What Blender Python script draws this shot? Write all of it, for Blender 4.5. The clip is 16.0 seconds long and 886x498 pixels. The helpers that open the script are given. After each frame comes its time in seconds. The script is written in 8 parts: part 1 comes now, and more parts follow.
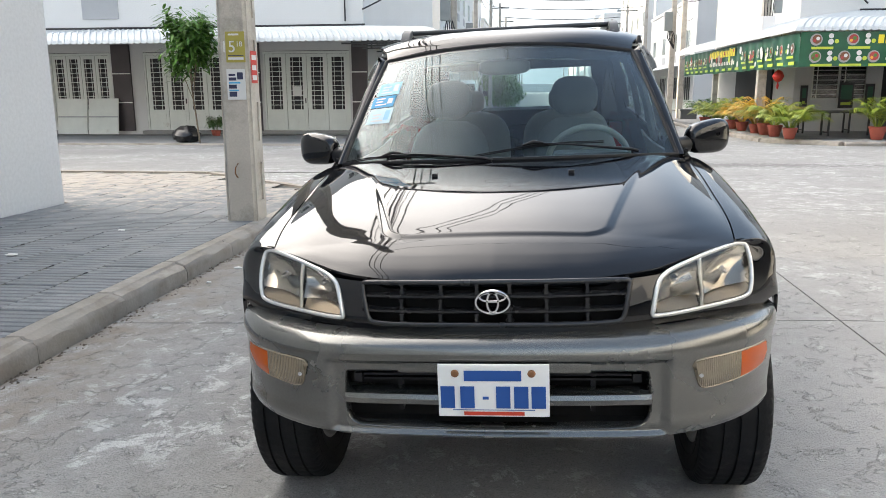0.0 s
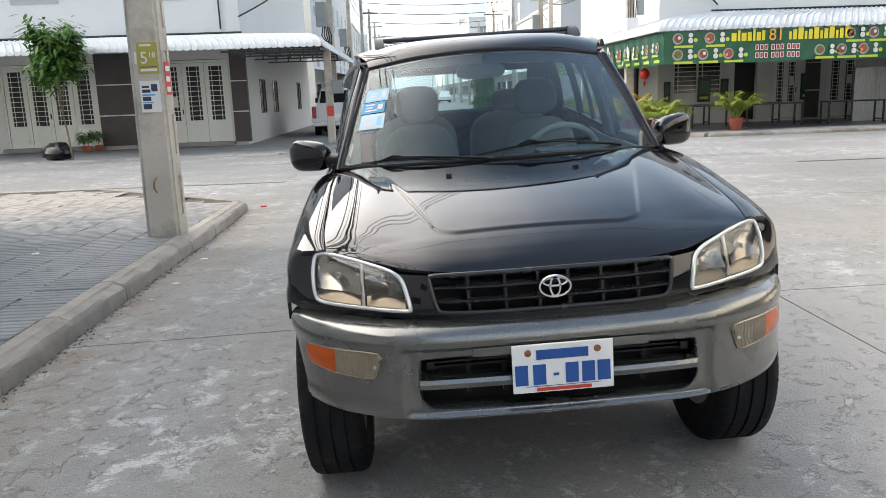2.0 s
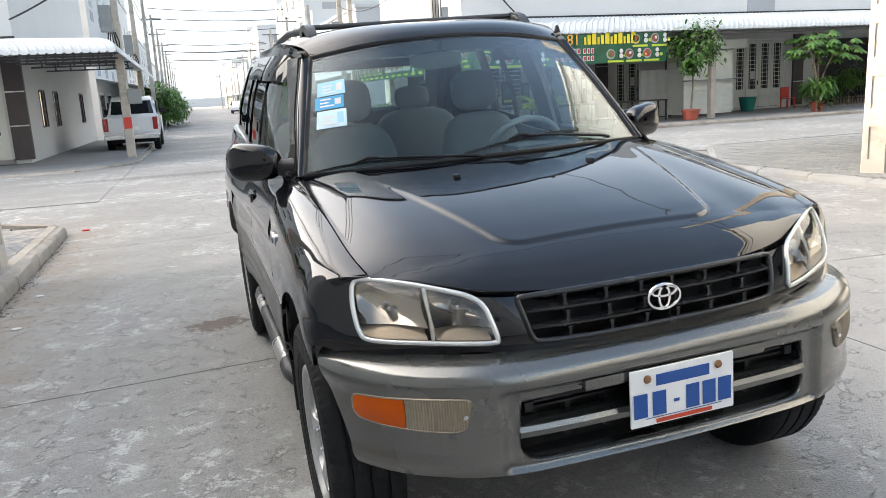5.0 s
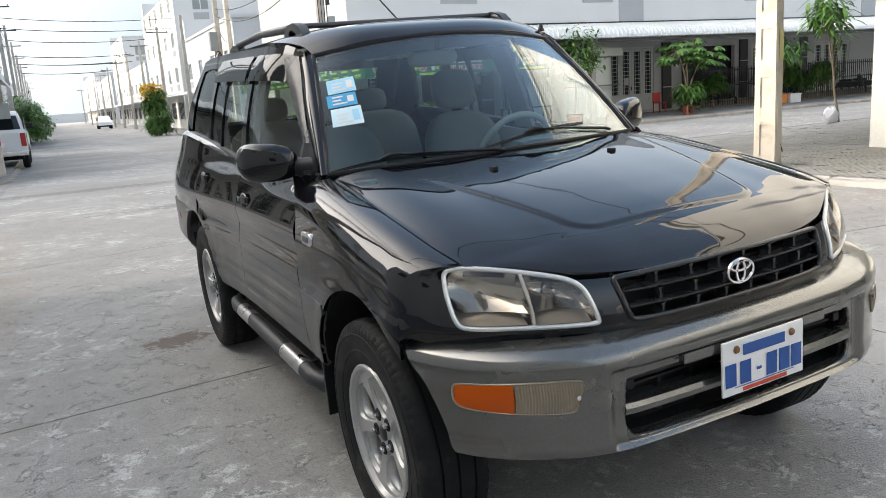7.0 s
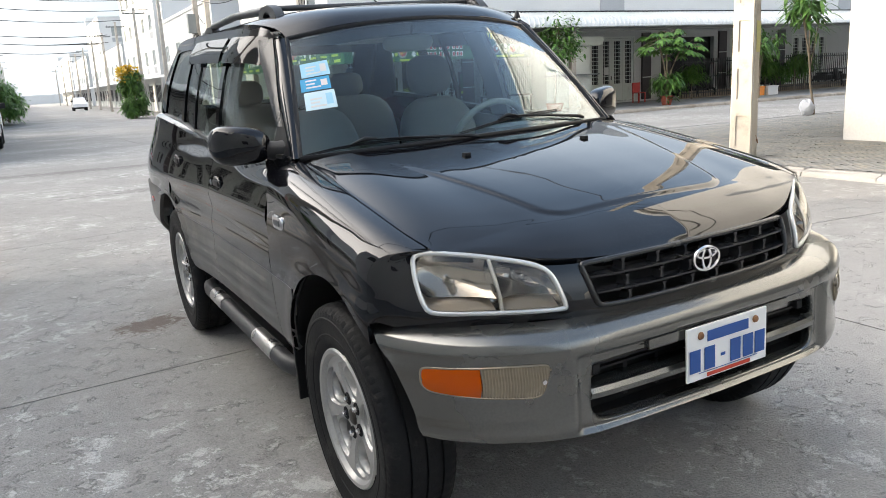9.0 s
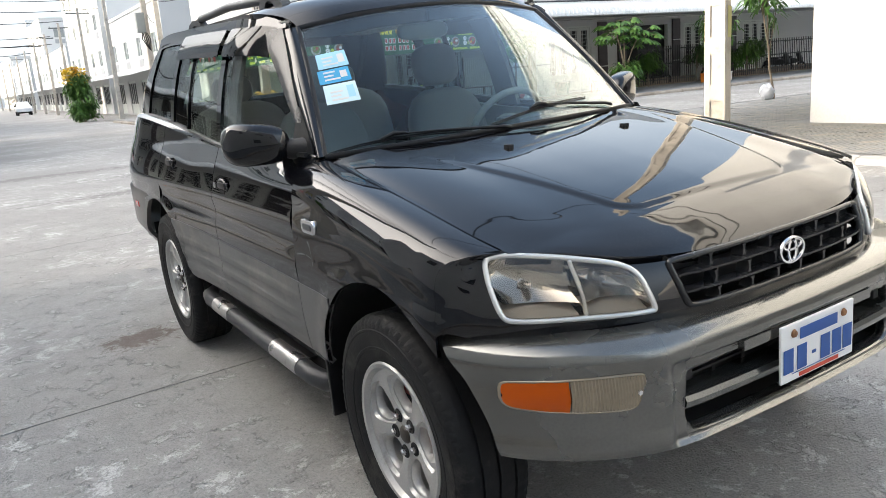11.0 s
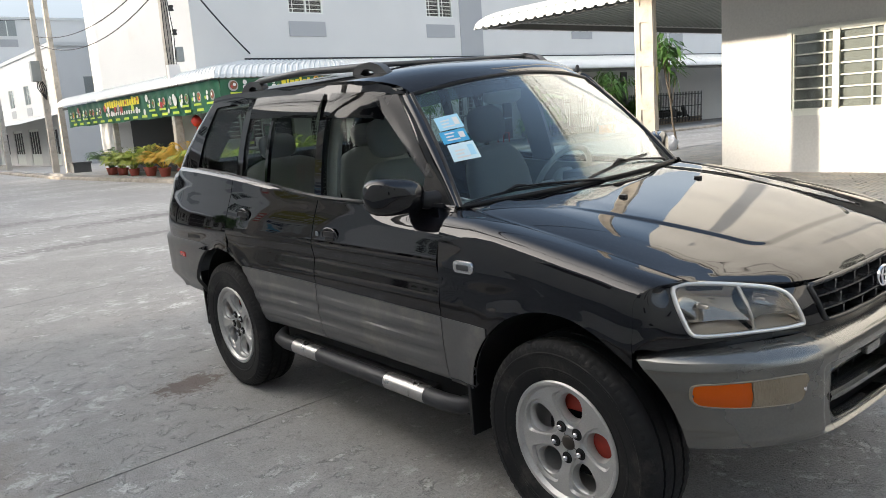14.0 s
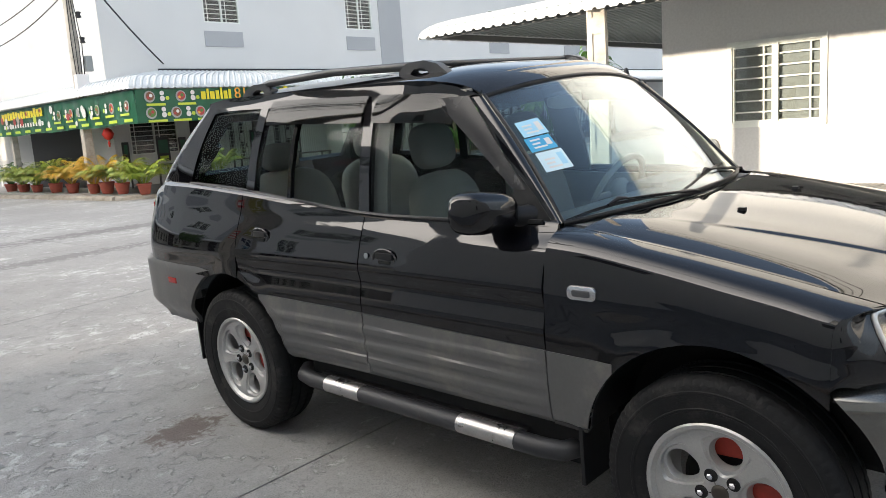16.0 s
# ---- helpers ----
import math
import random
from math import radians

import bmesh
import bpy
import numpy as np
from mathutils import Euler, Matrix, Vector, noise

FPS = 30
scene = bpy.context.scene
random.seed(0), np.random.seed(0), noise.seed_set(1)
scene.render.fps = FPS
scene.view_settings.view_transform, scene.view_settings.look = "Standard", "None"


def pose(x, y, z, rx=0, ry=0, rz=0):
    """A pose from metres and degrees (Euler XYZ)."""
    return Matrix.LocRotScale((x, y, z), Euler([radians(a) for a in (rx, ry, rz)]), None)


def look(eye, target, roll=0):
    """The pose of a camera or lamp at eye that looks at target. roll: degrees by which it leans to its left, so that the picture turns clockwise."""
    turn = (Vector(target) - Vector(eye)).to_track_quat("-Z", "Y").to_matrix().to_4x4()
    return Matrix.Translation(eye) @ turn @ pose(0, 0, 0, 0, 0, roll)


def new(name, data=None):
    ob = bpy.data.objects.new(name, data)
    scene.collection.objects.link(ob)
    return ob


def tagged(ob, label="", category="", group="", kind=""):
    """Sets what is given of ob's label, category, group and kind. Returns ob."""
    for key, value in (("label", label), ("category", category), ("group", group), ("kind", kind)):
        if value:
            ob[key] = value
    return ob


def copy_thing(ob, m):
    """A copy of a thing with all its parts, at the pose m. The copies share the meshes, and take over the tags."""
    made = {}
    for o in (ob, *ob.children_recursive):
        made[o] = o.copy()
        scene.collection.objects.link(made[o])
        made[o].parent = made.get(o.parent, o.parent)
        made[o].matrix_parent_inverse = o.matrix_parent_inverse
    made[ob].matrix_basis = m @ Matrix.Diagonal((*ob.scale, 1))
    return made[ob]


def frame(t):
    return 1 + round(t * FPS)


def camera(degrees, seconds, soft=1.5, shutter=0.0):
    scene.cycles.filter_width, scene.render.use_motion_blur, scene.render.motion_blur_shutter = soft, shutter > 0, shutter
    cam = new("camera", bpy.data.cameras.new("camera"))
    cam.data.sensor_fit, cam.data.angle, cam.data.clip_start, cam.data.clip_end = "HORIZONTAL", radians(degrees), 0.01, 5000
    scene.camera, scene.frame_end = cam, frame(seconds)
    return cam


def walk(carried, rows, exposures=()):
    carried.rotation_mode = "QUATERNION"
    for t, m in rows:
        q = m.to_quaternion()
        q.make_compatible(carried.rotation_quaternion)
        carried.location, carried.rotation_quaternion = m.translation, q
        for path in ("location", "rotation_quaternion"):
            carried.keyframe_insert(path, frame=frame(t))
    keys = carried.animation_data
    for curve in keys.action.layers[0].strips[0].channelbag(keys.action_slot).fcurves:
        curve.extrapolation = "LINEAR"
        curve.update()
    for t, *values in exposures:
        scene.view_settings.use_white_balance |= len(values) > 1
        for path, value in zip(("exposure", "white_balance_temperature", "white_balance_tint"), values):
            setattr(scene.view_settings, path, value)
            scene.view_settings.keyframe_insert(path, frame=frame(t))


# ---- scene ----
cam = camera(59.93, 16.0, soft=0.8)
PATH = [
    (0, (0.073, -2.663, 1.371), (-0.155, -0.718, 0.961), -0.3),
    (0.5, (-0.08, -2.636, 1.371), (-0.255, -0.686, 0.963), -1.1),
    (1, (-0.279, -2.684, 1.385), (-0.38, -0.729, 0.978), -2.0),
    (1.5, (-0.373, -2.768, 1.38), (-0.389, -0.809, 0.978), -2.6),
    (2, (-0.454, -2.837, 1.38), (-0.366, -0.881, 0.976), -2.0),
    (2.5, (-0.593, -2.817, 1.368), (-0.407, -0.867, 0.964), -1.8),
    (3, (-0.756, -2.76, 1.363), (-0.47, -0.822, 0.957), -2.1),
    (3.5, (-0.831, -2.611, 1.34), (-0.463, -0.689, 0.931), -2.3),
    (4, (-0.898, -2.457, 1.347), (-0.452, -0.552, 0.935), -2.5),
    (6.5, (-1.51, -2.112, 1.317), (-0.704, -0.324, 0.925), -3.7),
    (7, (-1.609, -2.072, 1.314), (-0.735, -0.318, 0.917), -3.8),
    (7.5, (-1.637, -2.072, 1.314), (-0.731, -0.334, 0.915), -3.6),
    (8, (-1.617, -2.088, 1.313), (-0.699, -0.357, 0.912), -3.5),
    (8.5, (-1.593, -2.096, 1.315), (-0.675, -0.369, 0.9), -3.4),
    (9, (-1.59, -2.09, 1.307), (-0.673, -0.366, 0.875), -2.9),
    (11.5, (-1.872, -1.704, 1.304), (-0.813, -0.068, 0.857), -4.9),
    (12, (-2.053, -1.65, 1.329), (-0.935, -0.044, 0.913), -5.0),
    (12.5, (-2.19, -1.715, 1.332), (-1.053, -0.115, 0.949), -4.6),
    (13, (-2.284, -1.741, 1.336), (-1.098, -0.174, 0.966), -3.9),
    (13.5, (-2.473, -1.701, 1.359), (-1.256, -0.153, 1.006), -3.6),
    (14, (-2.623, -1.618, 1.409), (-1.378, -0.093, 1.06), -4.0),
    (14.5, (-2.636, -1.481, 1.407), (-1.373, 0.028, 1.053), -3.9),
    (15, (-2.654, -1.301, 1.422), (-1.341, 0.168, 1.078), -4.0),
    (15.5, (-2.762, -1.092, 1.421), (-1.402, 0.337, 1.092), -3.8),
    (16, (-2.819, -0.885, 1.415), (-1.399, 0.485, 1.085), -3.9),
]
walk(cam, [(t, look(eye, target, roll)) for t, eye, target, roll in PATH], exposures=[(0.0, 2.53), (2.0, 2.4), (3.0, 2.51), (3.5, 2.66), (4.0, 2.71), (6.5, 2.32), (8.0, 2.36), (8.5, 2.43), (9.0, 2.46), (11.4, 2.6), (12.2, 2.4), (13.9, 2.2), (14.6, 2.32), (15.4, 2.36), (16.0, 2.34)])

# ---------------------------------------------------------------- light
SUN_ELEV, SUN_FROM = radians(9.5), (-0.947, 0.321)     # where the sun stands, seen from the car
world = bpy.data.worlds.new("sky")
scene.world = world
world.use_nodes = True
wn = world.node_tree
sky = wn.nodes.new("ShaderNodeTexSky")
sky.sky_type = "NISHITA"
sky.sun_disc = False
sky.sun_elevation = SUN_ELEV
sky.sun_rotation = math.atan2(SUN_FROM[0], SUN_FROM[1])
sky.air_density, sky.dust_density, sky.ozone_density = 1.0, 1.2, 1.5
haze = wn.nodes.new("ShaderNodeMix")
haze.data_type = "RGBA"
haze.inputs[0].default_value = 0.55
haze.inputs[7].default_value = (16.6, 15.3, 13.9, 1)       # bright haze, thick low down, thin overhead
clouds = wn.nodes.new("ShaderNodeTexNoise")
clouds.inputs["Scale"].default_value = 3.0
clouds.inputs["Detail"].default_value = 6.0
ramp = wn.nodes.new("ShaderNodeMapRange")
ramp.inputs[1].default_value, ramp.inputs[2].default_value = 0.35, 0.65
ramp.inputs[3].default_value, ramp.inputs[4].default_value = 0.7, 1.0
rise = wn.nodes.new("ShaderNodeVectorMath")
rise.operation = "DOT_PRODUCT"
rise.inputs[1].default_value = (-0.85, 0.45, 0.28)
thin = wn.nodes.new("ShaderNodeMapRange")               # the haze glows round the sun's side of the sky
thin.interpolation_type = "SMOOTHSTEP"
thin.inputs[1].default_value, thin.inputs[2].default_value = 0.26, 1.0
thin.inputs[3].default_value, thin.inputs[4].default_value = 0.03, 0.97
veil = wn.nodes.new("ShaderNodeMath")
veil.operation = "MULTIPLY"
wc = wn.nodes.new("ShaderNodeTexCoord")
wn.links.new(wc.outputs["Generated"], clouds.inputs["Vector"])
wn.links.new(clouds.outputs[0], ramp.inputs[0])
wn.links.new(wc.outputs["Generated"], rise.inputs[0])
wn.links.new(rise.outputs["Value"], thin.inputs[0])
wn.links.new(thin.outputs[0], veil.inputs[0])
wn.links.new(ramp.outputs[0], veil.inputs[1])
wn.links.new(veil.outputs[0], haze.inputs[0])
high = wn.nodes.new("ShaderNodeSeparateXYZ")
wn.links.new(wc.outputs["Generated"], high.inputs[0])
mist = wn.nodes.new("ShaderNodeMapRange")               # pale mist hides the colour of the sky low down
mist.interpolation_type = "SMOOTHSTEP"
mist.inputs[1].default_value, mist.inputs[2].default_value = 0.1, 0.6
mist.inputs[3].default_value, mist.inputs[4].default_value = 0.82, 0.0
wn.links.new(high.outputs[2], mist.inputs[0])
pale = wn.nodes.new("ShaderNodeMix")
pale.data_type = "RGBA"
pale.inputs[7].default_value = (4.0, 4.2, 4.45, 1)
wn.links.new(mist.outputs[0], pale.inputs[0])
wn.links.new(sky.outputs[0], pale.inputs[6])
wn.links.new(pale.outputs[2], haze.inputs[6])
low = wn.nodes.new("ShaderNodeMapRange")                # the low sky is clearer than the veil above it
low.interpolation_type = "SMOOTHSTEP"
low.inputs[1].default_value, low.inputs[2].default_value = 0.08, 0.46
wn.links.new(high.outputs[2], low.inputs[0])
tone = wn.nodes.new("ShaderNodeMix")
tone.data_type = "RGBA"
tone.inputs[6].default_value, tone.inputs[7].default_value = (0.325, 0.355, 0.385, 1), (1, 1, 1, 1)
wn.links.new(low.outputs[0], tone.inputs[0])
dim = wn.nodes.new("ShaderNodeVectorMath")
dim.operation = "MULTIPLY"
wn.links.new(haze.outputs[2], dim.inputs[0])
wn.links.new(tone.outputs[2], dim.inputs[1])
wn.links.new(dim.outputs[0], wn.nodes["Background"].inputs[0])
wn.nodes["Background"].inputs[1].default_value = 0.11

sun = new("sun", bpy.data.lights.new("sun", "SUN"))
sun.data.energy, sun.data.angle, sun.data.color = 1.8, radians(1.8), (1.0, 0.85, 0.66)
sun.matrix_world = look((SUN_FROM[0] * 50, SUN_FROM[1] * 50, 50 * math.tan(SUN_ELEV)), (0, 0, 0))


# ---------------------------------------------------------------- materials
def node_mat(name):
    m = bpy.data.materials.new(name)
    m.use_nodes = True
    nt = m.node_tree
    return m, nt, nt.nodes["Principled BSDF"]


def add(nt, kind, **inputs):
    n = nt.nodes.new(kind)
    for k, v in inputs.items():
        n.inputs[k.replace("_", " ")].default_value = v
    return n


def mixc(nt, fac, a, b):
    n = nt.nodes.new("ShaderNodeMix")
    n.data_type = "RGBA"
    for socket, v in ((0, fac), (6, a), (7, b)):
        if isinstance(v, bpy.types.NodeSocket):
            nt.links.new(v, n.inputs[socket])
        elif socket == 0:
            n.inputs[0].default_value = v
        else:
            n.inputs[socket].default_value = (*v[:3], 1)
    return n.outputs[2]


def ranged(nt, value, a, b, c=0.0, d=1.0):
    n = nt.nodes.new("ShaderNodeMapRange")
    nt.links.new(value, n.inputs[0])
    for i, v in zip((1, 2, 3, 4), (a, b, c, d)):
        n.inputs[i].default_value = v
    return n.outputs[0]


def position(nt):
    return nt.nodes.new("ShaderNodeNewGeometry").outputs["Position"]


def surface(name, base, rough=0.6, metal=0.0, vary=0.15, scale=3.0, fine=40.0, bump=0.15, dirt=None, dirt_at=(0.55, 0.75),
            coat=0.0, spec=0.5, rand=0.0, trans=0.0, fine_depth=0.004):
    """A surface with patches at one scale, grain at another, optional stains and relief."""
    m, nt, p = node_mat(name)
    pos = nt.nodes.new("ShaderNodeTexCoord").outputs["Object"]
    big, small = add(nt, "ShaderNodeTexNoise", Scale=scale, Detail=5.0), add(nt, "ShaderNodeTexNoise", Scale=fine, Detail=3.0)
    for n in (big, small):
        nt.links.new(pos, n.inputs["Vector"])
    dark = [c * (1 - vary) for c in base]
    light = [min(1, c * (1 + vary)) for c in base]
    c = mixc(nt, ranged(nt, big.outputs[0], 0.3, 0.7), dark, light)
    c = mixc(nt, ranged(nt, small.outputs[0], 0.35, 0.7, 0, 0.35), c, [v * 0.75 for v in base])
    if dirt:
        st = add(nt, "ShaderNodeTexNoise", Scale=scale * 0.7, Detail=8.0, Roughness=0.7)
        nt.links.new(pos, st.inputs["Vector"])
        c = mixc(nt, ranged(nt, st.outputs[0], *dirt_at, 0, 0.8), c, dirt)
    if rand:
        info = nt.nodes.new("ShaderNodeObjectInfo")
        c = mixc(nt, ranged(nt, info.outputs["Random"], 0, 1, 0, rand), c, [v * 0.55 for v in base])
    nt.links.new(c, p.inputs["Base Color"])
    nt.links.new(ranged(nt, big.outputs[0], 0.3, 0.7, max(0.0, rough - 0.06), min(1, rough + 0.06)), p.inputs["Roughness"])
    p.inputs["Metallic"].default_value = metal
    p.inputs["Specular IOR Level"].default_value = spec
    p.inputs["Coat Weight"].default_value = coat
    p.inputs["Coat Roughness"].default_value = 0.03
    p.inputs["Transmission Weight"].default_value = trans
    if bump:
        b = add(nt, "ShaderNodeBump", Strength=bump, Distance=fine_depth)
        nt.links.new(small.outputs[0], b.inputs["Height"])
        nt.links.new(b.outputs[0], p.inputs["Normal"])
    return m


def plain(name, base, rough=0.5, metal=0.0, coat=0.0, spec=0.5):
    m, nt, p = node_mat(name)
    p.inputs["Base Color"].default_value = (*base, 1)
    p.inputs["Roughness"].default_value, p.inputs["Metallic"].default_value = rough, metal
    p.inputs["Coat Weight"].default_value, p.inputs["Specular IOR Level"].default_value = coat, spec
    return m


def glass(name, tint, rough=0.0, clear=0.75, gloss_at=(0.05, 0.85), steep=3.6):
    """Thin pane: mirror-like reflection by Fresnel over a tinted see-through body."""
    m, nt, p = node_mat(name)
    nt.nodes.remove(p)
    out = nt.nodes["Material Output"]
    see, gloss, mix = nt.nodes.new("ShaderNodeBsdfTransparent"), add(nt, "ShaderNodeBsdfGlossy", Roughness=rough), nt.nodes.new("ShaderNodeMixShader")
    see.inputs[0].default_value = (*[c * clear for c in tint], 1)
    gloss.inputs[0].default_value = (0.97, 0.98, 0.98, 1)
    lw = add(nt, "ShaderNodeLayerWeight", Blend=0.5)
    pw = nt.nodes.new("ShaderNodeMath")
    pw.operation = "POWER"
    nt.links.new(lw.outputs["Facing"], pw.inputs[0])
    pw.inputs[1].default_value = steep
    nt.links.new(ranged(nt, pw.outputs[0], 0.0, 1.0, gloss_at[0], gloss_at[1]), mix.inputs[0])
    nt.links.new(see.outputs[0], mix.inputs[1])
    nt.links.new(gloss.outputs[0], mix.inputs[2])
    nt.links.new(mix.outputs[0], out.inputs[0])
    return m


def concrete_road():
    m, nt, p = node_mat("road_concrete")
    pos = position(nt)
    n1, n2, n3 = add(nt, "ShaderNodeTexNoise", Scale=0.35, Detail=6.0, Roughness=0.6), add(nt, "ShaderNodeTexNoise", Scale=2.6, Detail=9.0, Roughness=0.72), add(nt, "ShaderNodeTexNoise", Scale=120.0, Detail=2.0)
    n4 = add(nt, "ShaderNodeTexNoise", Scale=9.0, Detail=9.0, Roughness=0.72, Distortion=0.4)
    n5 = add(nt, "ShaderNodeTexNoise", Scale=5.5, Detail=12.0, Roughness=0.8, Distortion=0.3)
    n6 = add(nt, "ShaderNodeTexNoise", Scale=38.0, Detail=6.0, Roughness=0.8)
    for n in (n1, n2, n3, n4, n5, n6):
        nt.links.new(pos, n.inputs["Vector"])
    c = mixc(nt, ranged(nt, n1.outputs[0], 0.35, 0.65), (0.258, 0.250, 0.240), (0.354, 0.346, 0.334))
    c = mixc(nt, ranged(nt, n2.outputs[0], 0.4, 0.62, 0.0, 0.6), c, (0.231, 0.226, 0.217))
    c = mixc(nt, ranged(nt, n4.outputs[0], 0.58, 0.66, 0, 0.6), c, (0.511, 0.505, 0.492))     # pale scuffed skin
    c = mixc(nt, ranged(nt, n4.outputs[0], 0.36, 0.32, 0, 0.4), c, (0.128, 0.120, 0.113))
    c = mixc(nt, ranged(nt, n5.outputs[0], 0.545, 0.575, 0, 0.75), c, mixc(nt, ranged(nt, n1.outputs[0], 0.47, 0.56), c, (0.570, 0.570, 0.564)))    # flaked laitance in patches
    c = mixc(nt, ranged(nt, n5.outputs[0], 0.46, 0.42, 0, 0.3), c, (0.187, 0.182, 0.174))
    c = mixc(nt, ranged(nt, n6.outputs[0], 0.55, 0.64, 0, 0.32), c, (0.128, 0.123, 0.116))
    c = mixc(nt, ranged(nt, n6.outputs[0], 0.42, 0.34, 0, 0.28), c, (0.570, 0.540, 0.533))
    c = mixc(nt, ranged(nt, n3.outputs[0], 0.5, 0.72, 0, 0.45), c, (0.098, 0.115, 0.113))
    sep = nt.nodes.new("ShaderNodeSeparateXYZ")
    nt.links.new(pos, sep.inputs[0])
    # paler colour right of the car, painted in where light falls short; ragged edge
    worn = nt.nodes.new("ShaderNodeMath")
    worn.operation = "MULTIPLY"
    ragged = nt.nodes.new("ShaderNodeMath")
    ragged.operation = "MULTIPLY_ADD"
    nt.links.new(n2.outputs[0], ragged.inputs[0])
    ragged.inputs[1].default_value = 2.2
    nt.links.new(sep.outputs[0], ragged.inputs[2])
    nt.links.new(ranged(nt, ragged.outputs[0], 1.2, 2.6, 0, 0.42), worn.inputs[0])
    nt.links.new(ranged(nt, sep.outputs[1], 3.5, 0.5, 0.25, 1.0), worn.inputs[1])
    # the worn mask is this painted brightening
    c = mixc(nt, worn.outputs[0], c, (0.45, 0.438, 0.418))
    # brown dust gathered along the kerb
    near_x, near_y = ranged(nt, sep.outputs[0], -1.75, -2.6, 0, 1.0), ranged(nt, sep.outputs[1], 9.5, 7.5, 0, 1.0)
    beside = nt.nodes.new("ShaderNodeMath")
    beside.operation = "MULTIPLY"
    nt.links.new(near_x, beside.inputs[0])
    nt.links.new(near_y, beside.inputs[1])
    near = beside.outputs[0]
    dm = nt.nodes.new("ShaderNodeMath")
    dm.operation = "MULTIPLY"
    nt.links.new(near, dm.inputs[0])
    nt.links.new(ranged(nt, n2.outputs[0], 0.36, 0.6, 0.15, 0.8), dm.inputs[1])
    c = mixc(nt, dm.outputs[0], c, (0.25, 0.2, 0.15))
    # the rusty oil stain beside the car and a dark streak on the crossing
    for (sx, sy), (rx, ry), col in (((-1.08, 2.72), (0.2, 0.16), (0.075, 0.045, 0.034)), ((3.6, 13.2), (3.5, 0.5), (0.14, 0.135, 0.13)),
                                    ((-1.0, 15.5), (3.0, 0.5), (0.15, 0.145, 0.14)), ((0.9, 10.3), (2.2, 0.35), (0.15, 0.145, 0.14))):
        mp = nt.nodes.new("ShaderNodeMapping")
        mp.inputs["Location"].default_value = (-sx / rx, -sy / ry, 0)
        mp.inputs["Scale"].default_value = (1 / rx, 1 / ry, 0)
        nt.links.new(pos, mp.inputs["Vector"])
        ln = nt.nodes.new("ShaderNodeVectorMath")
        ln.operation = "LENGTH"
        nt.links.new(mp.outputs[0], ln.inputs[0])
        ad = nt.nodes.new("ShaderNodeMath")
        ad.operation = "ADD"
        nt.links.new(ln.outputs["Value"], ad.inputs[0])
        nt.links.new(ranged(nt, n4.outputs[0], 0.3, 0.7, -1.0, 1.0), ad.inputs[1])
        c = mixc(nt, ranged(nt, ad.outputs[0], 1.05, 0.55, 0, 0.75), c, col)
    nt.links.new(c, p.inputs["Base Color"])
    p.inputs["Roughness"].default_value = 0.82
    p.inputs["Specular IOR Level"].default_value = 0.3
    hs = nt.nodes.new("ShaderNodeMath")
    hs.operation = "ADD"
    nt.links.new(n3.outputs[0], hs.inputs[0])
    nt.links.new(ranged(nt, n4.outputs[0], 0.57, 0.6, 0, 1.2), hs.inputs[1])
    b = add(nt, "ShaderNodeBump", Strength=0.8, Distance=0.006)
    nt.links.new(hs.outputs[0], b.inputs["Height"])
    nt.links.new(b.outputs[0], p.inputs["Normal"])
    return m


def paver(name, dark, light, sand, drift):
    """Ribbed cement paving: worn patches over many tiles, and sand that thickens along y within drift."""
    m, nt, p = node_mat(name)
    pos = position(nt)
    big, mid, fine = add(nt, "ShaderNodeTexNoise", Scale=0.9, Detail=6.0, Roughness=0.65), add(nt, "ShaderNodeTexNoise", Scale=5.0, Detail=7.0, Roughness=0.7), add(nt, "ShaderNodeTexNoise", Scale=80.0, Detail=3.0)
    for n in (big, mid, fine):
        nt.links.new(pos, n.inputs["Vector"])
    c = mixc(nt, ranged(nt, big.outputs[0], 0.35, 0.65), dark, light)
    c = mixc(nt, ranged(nt, nt.nodes.new("ShaderNodeObjectInfo").outputs["Random"], 0, 1, 0, 0.35), c, [v * 0.62 for v in dark])
    c = mixc(nt, ranged(nt, mid.outputs[0], 0.42, 0.3, 0, 0.6), c, [v * 0.5 for v in dark])
    sep = nt.nodes.new("ShaderNodeSeparateXYZ")
    nt.links.new(pos, sep.inputs[0])
    sm = nt.nodes.new("ShaderNodeMath")
    sm.operation = "ADD"
    nt.links.new(ranged(nt, sep.outputs[1], *drift, -0.12, 0.16), sm.inputs[0])
    nt.links.new(mid.outputs[0], sm.inputs[1])
    c = mixc(nt, ranged(nt, sm.outputs[0], 0.5, 0.66, 0, 0.8), c, sand)
    c = mixc(nt, ranged(nt, fine.outputs[0], 0.5, 0.7, 0, 0.4), c, [v * 0.6 for v in dark])
    nt.links.new(c, p.inputs["Base Color"])
    p.inputs["Roughness"].default_value = 0.82
    b = add(nt, "ShaderNodeBump", Strength=0.35, Distance=0.005)
    nt.links.new(fine.outputs[0], b.inputs["Height"])
    nt.links.new(b.outputs[0], p.inputs["Normal"])
    return m


